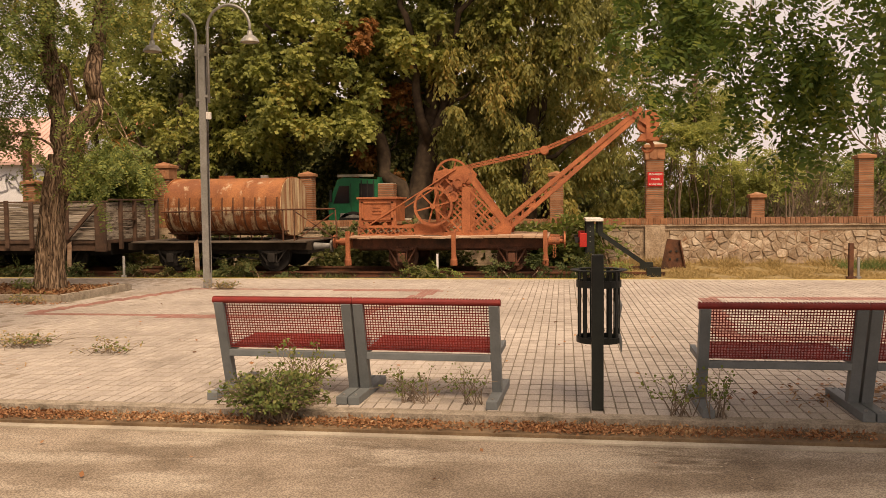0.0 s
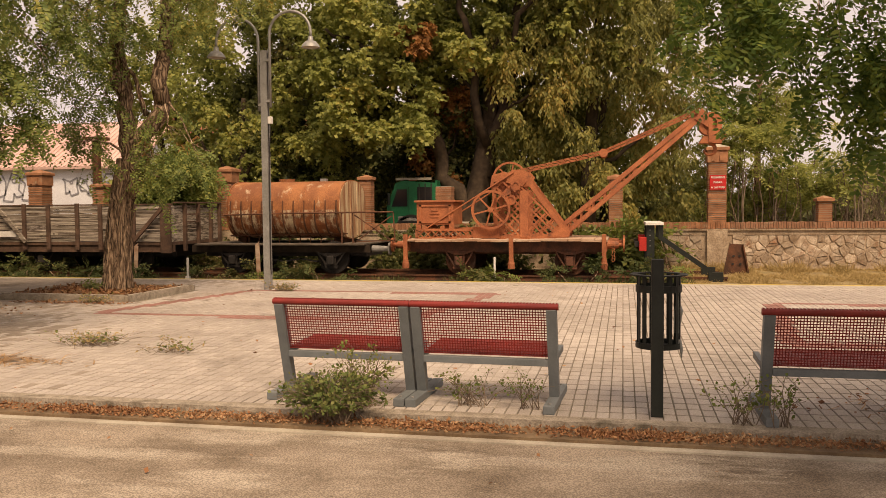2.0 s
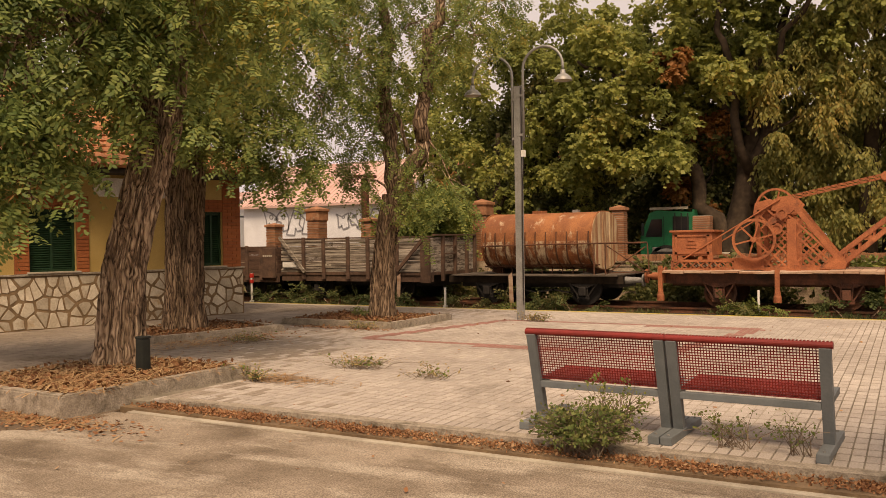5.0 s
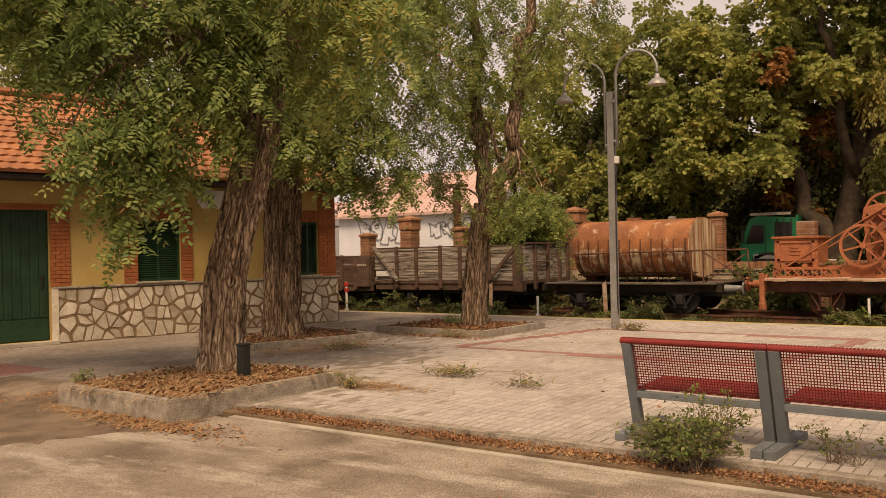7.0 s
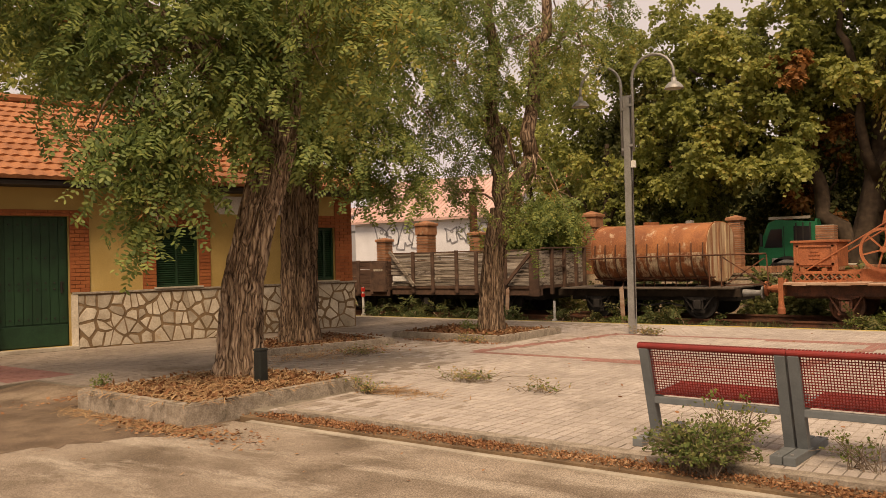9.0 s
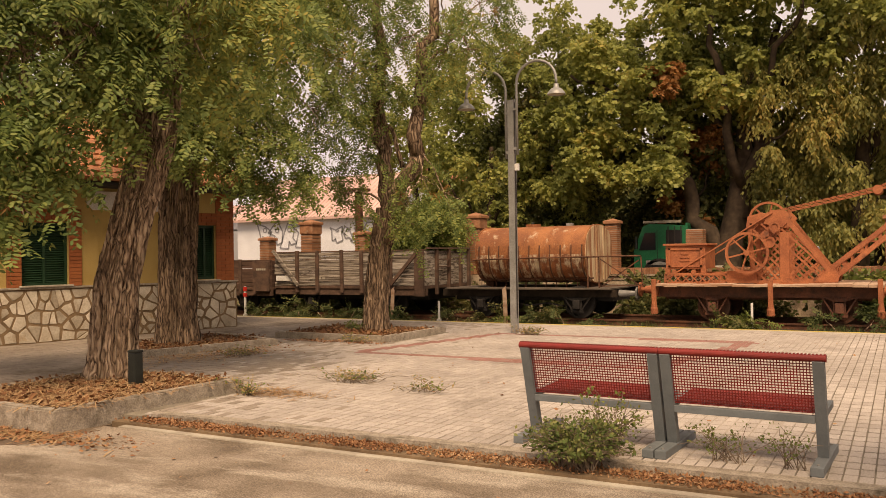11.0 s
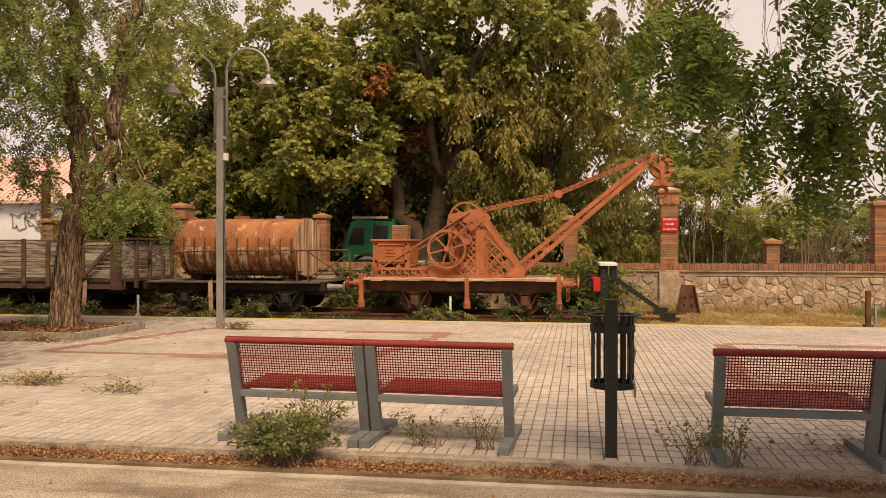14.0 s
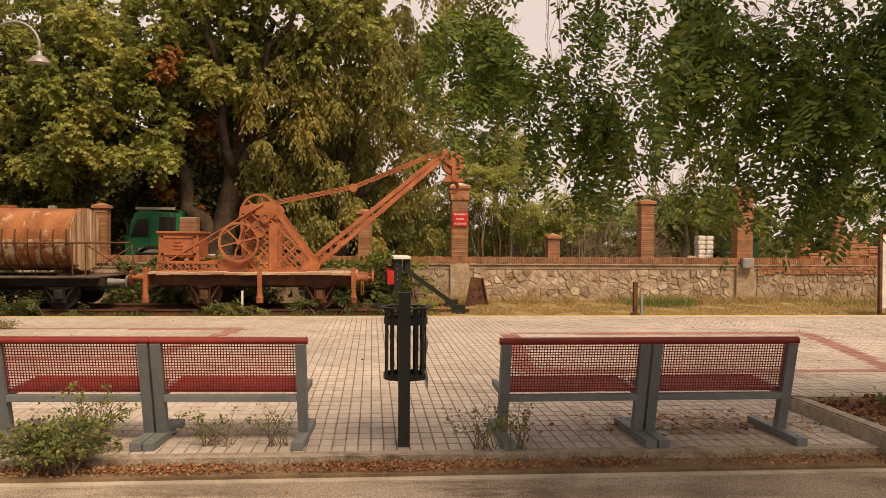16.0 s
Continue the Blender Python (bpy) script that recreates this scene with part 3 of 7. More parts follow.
planter([(4.0, 6.0), (9.0, 6.0), (9.0, 7.82), (4.0, 7.82)], 0.13, "low concrete planter with dry litter")


# ---- station house ----
HX, HY = -13.9, 15.05
HD = Vector((-0.2496, -0.9684, 0))
HN = Vector((0.9684, -0.2496, 0))
HOUSE_M = Matrix(((HD.x, HN.x, 0, HX), (HD.y, HN.y, 0, HY), (0, 0, 1, 0), (0, 0, 0, 1)))
# in the house's space: x along the front from the corner, y outwards, z up
house = thing("station_house", "small ochre station house with brick trim, stone plinth and tiled roof", "house", m=HOUSE_M)
OPEN = [(0.47, 0.97, 1.14, 2.38), (3.86, 4.78, 1.12, 2.38), (6.47, 7.77, 0.07, 2.58)]
FRONT_L = 12.0


def wall_with_openings(x0, x1, y0, y1, z0, z1, opens):
    """One wall slab with rectangular openings through it."""
    bm = nb()
    xs = sorted({x0, x1, *[min(max(v, x0), x1) for o in opens for v in o[:2]]})
    zs = sorted({z0, z1, *[min(max(v, z0), z1) for o in opens for v in o[2:]]})
    for a, b in zip(xs, xs[1:]):
        for c_, d in zip(zs, zs[1:]):
            mx, mz = (a + b) / 2, (c_ + d) / 2
            if not any(o[0] < mx < o[1] and o[2] < mz < o[3] for o in opens):
                box(bm, a, b, y0, y1, c_, d)
    bmesh.ops.remove_doubles(bm, verts=bm.verts, dist=1e-4)
    return bm


part("front_wall", wall_with_openings(0, FRONT_L, -0.3, 0.0, 0.0, 3.25, OPEN), M_STUCCO, house, "ochre stucco front wall")
part("end_wall", boxed(0, 0.3, -7.0, -0.3, 0, 3.25), M_STUCCO, house)
part("back_wall", boxed(0.3, FRONT_L, -7.0, -6.7, 0, 3.25), M_STUCCO, house)
part("far_wall", boxed(FRONT_L - 0.3, FRONT_L, -6.7, -0.3, 0, 3.25), M_STUCCO, house)
part("plinth", wall_with_openings(-0.05, FRONT_L, 0.0, 0.05, 0, 1.06, [(6.44, 7.8, 0, 2)]), M_MORTAR, house, "stone plinth backing")
part("plinth_end", boxed(-0.05, 0.0, -7.0, 0.0, 0, 1.06), M_MORTAR, house)
for a, b in ((-0.08, 6.44), (7.8, FRONT_L)):
    part("plinth_cap", boxed(a, b, 0.0, 0.08, 1.06, 1.10, bevel=0.008), M_KERB, house, "flat stone cap of the plinth")
part("doorstep", boxed(6.35, 7.9, 0.0, 0.16, 0.0, 0.07, bevel=0.01), M_PALE, house)
for o in OPEN[:2]:
    part("window_sill", boxed(o[0] - 0.06, o[1] + 0.06, 0.0, 0.10, 1.10, 1.135, bevel=0.006), M_PALE, house)


def shutter(x0, x1, z0, z1):
    win = part("shutter", wall_with_openings(x0, x1, -0.13, -0.08, z0, z1, [(x0 + 0.05, (x0 + x1) / 2 - 0.025, z0 + 0.06, z1 - 0.06), ((x0 + x1) / 2 + 0.025, x1 - 0.05, z0 + 0.06, z1 - 0.06)]), M_GREEN, house, "closed dark green louvred shutter")
    n = int((z1 - z0 - 0.12) / 0.045)
    for k in range(n):
        z = z0 + 0.085 + k * (z1 - z0 - 0.15) / (n - 1)
        for a, b in ((x0 + 0.05, (x0 + x1) / 2 - 0.025), ((x0 + x1) / 2 + 0.025, x1 - 0.05)):
            bm = boxed(a, b, -0.02, 0.02, -0.004, 0.004, Matrix.Translation((0, -0.105, z)) @ Matrix.Rotation(radians(-40), 4, "X"))
            part("slat", bm, M_GREEN, win)
    part("shutter_back", boxed(x0, x1, -0.17, -0.15, z0, z1), M_GREEN, win)


shutter(*OPEN[0])
shutter(*OPEN[1])
d0, d1, dz0, dz1 = OPEN[2]
door = part("door", boxed(d0, d1, -0.16, -0.12, dz0, dz1), M_GREEN, house, "closed dark green studded plank door")
nP = 8
for k in range(nP):
    a = d0 + 0.02 + k * (d1 - d0 - 0.04) / nP
    part("plank", boxed(a + 0.006, a + (d1 - d0 - 0.04) / nP - 0.006, -0.12, -0.105, dz0 + 0.45, dz1 - 0.02, bevel=0.004), M_GREEN, door)
part("rail", boxed(d0 + 0.02, d1 - 0.02, -0.12, -0.09, dz0 + 0.02, dz0 + 0.42, bevel=0.006), M_GREEN, door)
for zz in (0.62, 1.18, 1.30, 1.78, 2.42):
    for k in range(nP):
        bmesh_stud = disc(nb(), (d0 + 0.02 + (k + 0.5) * (d1 - d0 - 0.04) / nP, 0, zz), 0.017, -0.106, -0.085, 8)
        part("stud", bmesh_stud, M_DARKSTEEL, door)
part("door_handle", boxed(d0 + 0.12, d0 + 0.15, -0.105, -0.06, 1.1, 1.32, bevel=0.006), M_DARKSTEEL, door)

# brick trim
BRICKS = []


def brick_panel(x0, x1, z0, z1, y=0.0, skip=None):
    BRICKS.append((x0, x1, z0, z1, y, skip))


brick_panel(0.0, 0.47, 1.10, 3.25)
brick_panel(0.97, 1.18, 1.10, 2.66)
brick_panel(0.47, 0.97, 2.38, 2.66)
brick_panel(3.60, 3.86, 1.10, 2.66)
brick_panel(4.78, 5.06, 1.10, 2.66)
brick_panel(3.86, 4.78, 2.38, 2.66)
brick_panel(6.10, 6.47, 1.10, 2.70)
brick_panel(7.77, 8.14, 1.10, 2.70)
brick_panel(6.47, 7.77, 2.58, 2.70)

# roof: hipped, with rows of tiles
RZ0, OV = 3.24, 0.62
RIDGE = 5.35


xa, xb, yf, yb_ = -OV, FRONT_L + OV, OV, -7.0 - OV
ym = (yf + yb_) / 2
half = (yf - yb_) / 2
ra, rb = (xa + half, ym, RIDGE), (xb - half, ym, RIDGE)
bm = nb()
c = [bm.verts.new(p) for p in ((xa, yf, RZ0), (xb, yf, RZ0), (xb, yb_, RZ0), (xa, yb_, RZ0), ra, rb)]
for f in ((0, 1, 5, 4), (1, 2, 5), (2, 3, 4, 5), (3, 0, 4)):
    bm.faces.new([c[k] for k in f])
roof = part("roof", bm, M_ROOFTILE, house, "hipped roof of orange clay tiles")
part("soffit", boxed(xa + 0.02, xb - 0.02, yb_ + 0.02, yf - 0.02, 3.12, 3.2), M_EAVE, roof, "dark wooden eave")
# clay tiles lapped row on row; the front slope's lower rows tile by tile
ROW, WAVE = 0.34, 0.22


def tile_faces():
    """One lapped tile in its slope's space: x along the row, y up the slope, z off the roof."""
    xs = np.linspace(0, WAVE, 9)
    h = 0.045 + 0.011 * np.cos(xs / WAVE * 2 * np.pi)
    lo = np.stack([xs, np.full(9, -0.04), h + 0.03], 1)
    hi = np.stack([xs, np.full(9, ROW), h], 1)
    fr = np.stack([xs, np.full(9, -0.04), 0 * h], 1)
    return np.concatenate([np.stack([lo[:-1], lo[1:], hi[1:], hi[:-1]], 1), np.stack([fr[:-1], fr[1:], lo[1:], lo[:-1]], 1)])


sl = math.hypot(half, RIDGE - RZ0)
HIP = half / sl
tile_f = tile_faces()
tile_me = None
others = []
for p0, u, v, width in (((xa, yf, RZ0), (1, 0, 0), (0, -half / sl, (RIDGE - RZ0) / sl), xb - xa), ((xa, yb_, RZ0), (0, 1, 0), (half / sl, 0, (RIDGE - RZ0) / sl), yf - yb_)):
    p0, u, v = Vector(p0), Vector(u), Vector(v)
    nr = u.cross(v)
    if nr.z < 0:
        nr = -nr
    front = u.x > 0.5
    for r in range(int(sl / ROW)):
        x = r * ROW * HIP
        while x < width - r * ROW * HIP - WAVE:
            o = p0 + u * x + v * (r * ROW)
            if front and r < 8 and 0.8 < x < 8.8:
                if tile_me is None:
                    first = quads("roof_tile", tile_f, M_ROOFTILE, roof)
                    tile_me = first.data
                    ob = first
                else:
                    ob = new("roof_tile", tile_me)
                    ob.parent = roof
                ob.matrix_local = Matrix(((u.x, v.x, nr.x, o.x), (u.y, v.y, nr.y, o.y), (u.z, v.z, nr.z, o.z), (0, 0, 0, 1)))
            else:
                others.append(np.array(o) + tile_f[..., 0:1] * np.array(u) + tile_f[..., 1:2] * np.array(v) + tile_f[..., 2:3] * np.array(nr))
            x += WAVE
tagged(quads("roof_covering", np.concatenate(others), M_ROOFTILE, roof), kind="stuff")
bm = nb()
tube(bm, [(xa, yf, RZ0 + 0.05), (ra[0], ra[1], ra[2] + 0.08)], 0.09, 8)
tube(bm, [(ra[0], ra[1], ra[2] + 0.08), (rb[0], rb[1], rb[2] + 0.08)], 0.1, 8)
part("ridge_tiles", bm, M_ROOFTILE, roof)


# ---- long boundary wall with brick pillars ----
wall = setting(part("wall_north", boxed(-60, 60, WALL_Y, WALL_Y + 0.4, -0.3, 0.93), M_WMORTAR), "rubble stone boundary wall with brick coping", "wall")
part("cornice", boxed(-60, 60, WALL_Y - 0.07, WALL_Y + 0.47, 0.93, 0.985, bevel=0.01), M_WMORTAR, wall)
part("render_band", boxed(-60, 60, WALL_Y - 0.025, WALL_Y, 0.82, 0.93), M_WMORTAR, wall)


def pillar(x, w, top, big, label, capped=True):
    th = thing("brick_pillar", label, "pillar", "brick pillars on the wall")
    y0, y1 = WALL_Y - 0.06, WALL_Y - 0.06 + w
    if big:
        part("base", boxed(x - w / 2 - 0.03, x + w / 2 + 0.03, y0 - 0.03, y1 + 0.03, -0.2, 0.93), M_WMORTAR, th)
    core = part("shaft", boxed(x - w / 2 + 0.012, x + w / 2 - 0.012, y0 + 0.012, y1 - 0.012, 0.93, top - (0.5 if big else 0.12)), M_PALE, th)
    bm = nb()
    z = 0.94
    rng = random.Random(int(x * 10))
    while z < top - (0.5 if big else 0.14):
        j = rng.uniform(-0.006, 0.006)
        box(bm, x - w / 2 + j, x + w / 2 + j, y0 + j, y1, z, z + 0.043)
        z += 0.058
    part("brick_course", bm, M_WBRICK, th)
    if big:
        part("capital", boxed(x - w / 2 - 0.03, x + w / 2 + 0.03, y0 - 0.03, y1 + 0.03, top - 0.52, top - 0.20, bevel=0.01), M_WBRICK, th)
        for dx in (-0.1, 0.1):
            part("triglyph", boxed(x + dx - 0.05, x + dx + 0.03, y0 - 0.055, y0 - 0.02, top - 0.48, top - 0.26, bevel=0.008), M_WBRICK, th)
        part("cap", boxed(x - w / 2 - 0.07, x + w / 2 + 0.07, y0 - 0.07, y1 + 0.07, top - 0.20, top - 0.11, bevel=0.015), M_WBRICK, th)
        pr = 0.06
    elif not capped:
        return th
    else:
        part("cap", boxed(x - w / 2 - 0.05, x + w / 2 + 0.05, y0 - 0.05, y1 + 0.05, top - 0.16, top - 0.08, bevel=0.012), M_WBRICK, th)
        pr = 0.05
    bm = nb()
    zc = top - 0.11 if big else top - 0.08
    e = w / 2 + pr
    vs = [bm.verts.new((x + i * e, (y0 + y1) / 2 + j * e, zc)) for i, j in ((-1, -1), (1, -1), (1, 1), (-1, 1))]
    apex = bm.verts.new((x, (y0 + y1) / 2, top))
    for k in range(4):
        bm.faces.new((vs[k], vs[(k + 1) % 4], apex))
    bm.faces.new(list(reversed(vs)))
    part("cap_top", bm, M_PALE if big and x > 0 else M_WBRICK, th)
    return th


for x, w, top, big in ((2.475, 0.47, 3.28, 1), (10.83, 0.47, 3.33, 1), (-11.86, 0.47, 2.95, 1), (-18.42, 0.5, 2.95, 1)):
    pillar(x, w, top, big, "tall ornate brick pillar with a moulded cap on the wall")
for x, w, top in ((5.18, 0.34, 1.85), (7.92, 0.38, 2.86), (-7.4, 0.36, 2.6), (-5.05, 0.46, 2.34), (-0.2, 0.38, 2.5), (-20.35, 0.42, 2.4), (-16.16, 0.42, 2.5), (13.7, 0.24, 2.4), (16.6, 0.3, 2.5)):
    pillar(x, w, top, 0, "plain brick pillar on the boundary wall", x != -5.05)


# ---- railway track ----
TRACK_Y = 20.6
for yy in (TRACK_Y - 0.86, TRACK_Y + 0.86):
    bm = nb()
    box(bm, -60, 2.3, yy - 0.035, yy + 0.035, -0.04, 0.0)
    box(bm, -60, 2.3, yy - 0.01, yy + 0.01, -0.12, -0.04)
    box(bm, -60, 2.3, yy - 0.06, yy + 0.06, -0.14, -0.12)
    setting(part("rail", bm, M_RUST), "rusty steel rail of the siding", "rail")


# ---- benches ----
def mesh_panel(w, h, pitch, wire, place):
    """A grid of crossing flat wires, w x h, in the xz plane, moved by place."""
    bm = nb()
    nx, nz_ = int(w / pitch), int(h / pitch)
    for i in range(nx + 1):
        x = i * w / nx
        box(bm, x - wire / 2, x + wire / 2, -0.002, 0.002, 0, h)
    for j in range(nz_ + 1):
        z = j * h / nz_
        box(bm, 0, w, -0.0032, 0.0032, z - wire / 2, z + wire / 2)
    bmesh.ops.transform(bm, matrix=place, verts=bm.verts)
    return bm


def bench(m, label, length=2.42):
    th = thing("bench", label, "bench", "platform benches", m)
    mid = length / 2
    lean = 0.20   # how far the back leans towards its rear at the top
    for x in (0.045, mid - 0.05, mid + 0.05, length - 0.045):
        foot = part("foot", boxed(x - 0.045, x + 0.045, -0.02, 0.86, 0.0, 0.065, bevel=0.006), M_BENCH_GREY, th)
        for yy in (0.05, 0.80):
            part("bolt", disc(nb(), (0, 0, 0), 0.012, 0, 0.012, 8), M_GALV, foot).matrix_local = Matrix.Translation((x, yy, 0.064)) @ Matrix.Rotation(radians(90), 4, "X")
        bm = nb()
        bar(bm, (x, 0.36, 0.06), (x, 0.36 - lean, 0.80), 0.078, 0.075, up=(0, 1, 0))
        part("leg", bm, M_BENCH_GREY, th)
        bm = nb()
        bar(bm, (x, 0.30, 0.37), (x, 0.80, 0.39), 0.04, 0.05)
        part("seat_arm", bm, M_BENCH_GREY, th)
    for a, b in ((0.085, mid - 0.09), (mid + 0.09, length - 0.085)):
        part("cross_bar", boxed(a, b, 0.235, 0.295, 0.325, 0.38, bevel=0.005), M_BENCH_GREY, th)
        w = b - a
        ang = math.atan2(lean, 0.74)
        part("backrest", mesh_panel(w, 0.405, 0.0225, 0.0068, Matrix.Translation((a, 0.272, 0.40)) @ Matrix.Rotation(ang, 4, "X")), M_BENCH_RED, th, "red coated steel mesh backrest")
        part("seat", mesh_panel(w, 0.46, 0.0225, 0.0105, Matrix.Translation((a, 0.29, 0.405)) @ Matrix.Rotation(radians(-87), 4, "X")), M_BENCH_RED, th, "red coated steel mesh seat")
        bm = nb()
        tube(bm, [(a, 0.78, 0.425), (b, 0.78, 0.425)], 0.02, 10)
        part("seat_edge", bm, M_BENCH_RED, th)
    for a, b in ((-0.01, mid - 0.002), (mid + 0.002, length + 0.01)):
        bm = nb()
        tube(bm, [(a, 0.155, 0.815), (b, 0.155, 0.815)], 0.026, 14)
        n = int((b - a) / 0.0255)
        for k in range(n):
            x = a + (k + 0.5) * (b - a) / n
            box(bm, x - 0.006, x + 0.006, 0.145, 0.185, 0.833, 0.846)
        part("top_rail", bm, M_BENCH_RED, th, "red top rail over the mesh edge")
    return th


bench(pose(-2.93, 6.56, 0, 0, 0, -2.6), "red mesh bench with a grey steel frame behind a weed clump")
bench(pose(1.01, 6.36, 0, 0, 0, 0.0), "red mesh bench with a grey steel frame near a planter")


# ---- litter bin ----
def litter_bin(x, y):
    th = thing("litter_bin", "black slatted steel litter bin on a square post", "litter bin")
    part("post", boxed(x - 0.045, x + 0.045, y - 0.045, y + 0.045, 0, 1.2, bevel=0.005), M_BLACK, th)
    cx, cy = x + 0.02, y + 0.25
    for z0, z1 in ((0.49, 0.535), (0.93, 0.985)):
        bm = nb()
        ring(bm, (0, 0, 0), 0.178, 0.168, z0, z1, 36)
        for v in bm.verts:
            v.co = Vector((cx + v.co.x, cy + v.co.z, v.co.y))
        part("hoop", bm, M_BLACK, th)
    for k in range(15):
        a = 2 * math.pi * (k + 0.5) / 15
        p = Matrix.Translation((cx, cy, 0)) @ Matrix.Rotation(a, 4, "Z")
        bm = boxed(0.160, 0.167, -0.016, 0.016, 0.49, 1.06, p)
        box(bm, 0.160, 0.20, -0.016, 0.016, 1.055, 1.062, p)
        part("slat", bm, M_BLACK, th)
    bm = nb()
    ring(bm, (0, 0, 0), 0.225, 0.165, 1.062, 1.07, 36)
    for v in bm.verts:
        v.co = Vector((cx + v.co.x, cy + v.co.z, v.co.y))
    part("rim", bm, M_BLACK, th)
    bm = nb()
    tube(bm, [(cx + 0.14, cy + 0.03, 0.60), (cx + 0.155, cy + 0.03, 0.78), (cx + 0.15, cy + 0.04, 0.86)], [0.02, 0.035, 0.01], 8, wobble=0.3)
    part("plastic_bag", bm, M_BAG, th, "crumpled grey plastic bag in the bin")
    bm = nb()
    tube(bm, [(cx + 0.15, cy - 0.06, 0.56), (cx + 0.168, cy - 0.07, 0.49), (cx + 0.172, cy - 0.075, 0.42)], [0.02, 0.014, 0.003], 6, wobble=0.3)
    part("plastic_tip", bm, M_BAG, th)
    part("bottom", disc(nb(), (0, 0, 0), 0.165, 0.49, 0.5, 24), M_BLACK, th).matrix_local = Matrix.Translation((cx, cy, 0.0)) @ Matrix(((1, 0, 0, 0), (0, 0, 1, 0), (0, 1, 0, 0), (0, 0, 0, 1)))
    part("bracket", boxed(x - 0.02, x + 0.02, y + 0.04, y + 0.1, 0.7, 0.78), M_BLACK, th)


litter_bin(0.255, 6.545)


# ---- lamp post ----
def street_lamp(x, y):
    th = thing("street_lamp", "grey galvanised lamp post with two curved lamp arms", "street lamp")
    bm = nb()
    bar(bm, (x, y, 0), (x, y, 4.74), 0.13, 0.13, up=(0, 1, 0))
    part("pole", bm, M_GALV, th)
    part("groove", boxed(x + 0.064, x + 0.068, y - 0.02, y + 0.02, 0.3, 4.7), M_DARKSTEEL, th)
    for side, r, zc, lowz, cx in ((1, 0.43, 5.05, 3.62, x + 0.13), (-1, 0.45, 4.94, 3.55, x - 0.11)):
        bm = nb()
        pts = [(cx, y - 0.03, lowz), (cx, y - 0.03, zc)]
        for k in range(1, 15):
            a = math.pi * k / 14
            pts.append((cx + side * r * (1 - math.cos(a)), y - 0.03, zc + r * math.sin(a)))
        ex = cx + side * 2 * r
        pts.append((ex, y - 0.03, zc - 0.09))
        tube(bm, pts, 0.028, 12)
        arm = part("arm", bm, M_GALV, th, smooth=True)
        bm = nb()
        z = zc - 0.08
        tube(bm, [(ex, y - 0.03, z), (ex, y - 0.03, z - 0.09), (ex, y - 0.03, z - 0.10), (ex, y - 0.03, z - 0.17), (ex, y - 0.03, z - 0.22)], [0.045, 0.055, 0.10, 0.165, 0.185], 24, cap=False)
        sh = part("shade", bm, M_GALV, th, "bell shaped metal lamp shade", smooth=True)
        part("diffuser", disc(nb(), (0, 0, 0), 0.16, 0, 0.02, 20), M_PALE, sh).matrix_local = Matrix.Translation((ex, y - 0.03, z - 0.21)) @ Matrix.Rotation(radians(90), 4, "X")
        for zz in (lowz + 0.1, lowz + 0.9):
            part("clamp", boxed(min(x, cx) , max(x, cx) , y - 0.07, y + 0.0, zz, zz + 0.05), M_GALV, th)
    part("junction_box", boxed(x + 0.07, x + 0.15, y - 0.05, y + 0.03, 3.30, 3.44, bevel=0.008), M_WHITE, th, "small white junction box")
    bm = nb()
    tube(bm, [(x + 0.11, y - 0.01, 3.3), (x + 0.075, y - 0.04, 2.2), (x + 0.075, y - 0.04, 0.4)], 0.008, 6)
    part("cable", bm, M_DARKSTEEL, th)


street_lamp(-6.96, 15.7)


# ---- wagon pieces ----
def wheel(th, x, y, r, material, spokes=0):
    bm = nb()
    ring(bm, (x, y, r), r, r * 0.82, y, y + 0.12, 32)
    w = part("wheel", bm, material, th)
    bm = nb()
    disc(bm, (x, y, r), r * 0.85, y + 0.04, y + 0.07, 28)
    disc(bm, (x, y, r), r * 0.22, y - 0.03, y + 0.1, 16)
    part("wheel_disc", bm, material, w)
    return w


def axle_guard(th, x, y, top, material):
    """W-shaped guard with spring and axle box."""
    bm = nb()
    for a, b in (((x - 0.36, top), (x - 0.12, 0.22)), ((x + 0.36, top), (x + 0.12, 0.22)), ((x - 0.12, top), (x - 0.10, 0.22)), ((x + 0.12, top), (x + 0.10, 0.22))):
        bar(bm, (a[0], y, a[1]), (b[0], y, b[1]), 0.03, 0.055, up=(0, 1, 0))
    box(bm, x - 0.16, x + 0.16, y - 0.02, y + 0.02, 0.16, 0.22)
    g = part("axle_guard", bm, material, th)
    part("axle_box", boxed(x - 0.085, x + 0.085, y - 0.10, y + 0.06, 0.24, 0.46, bevel=0.02), material, g)
    bm = nb()
    for k in range(4):
        box(bm, x - 0.32 + 0.06 * k, x + 0.32 - 0.06 * k, y - 0.05, y + 0.03, top - 0.06 - 0.022 * k, top - 0.042 - 0.022 * k)
    part("leaf_spring", bm, material, g)


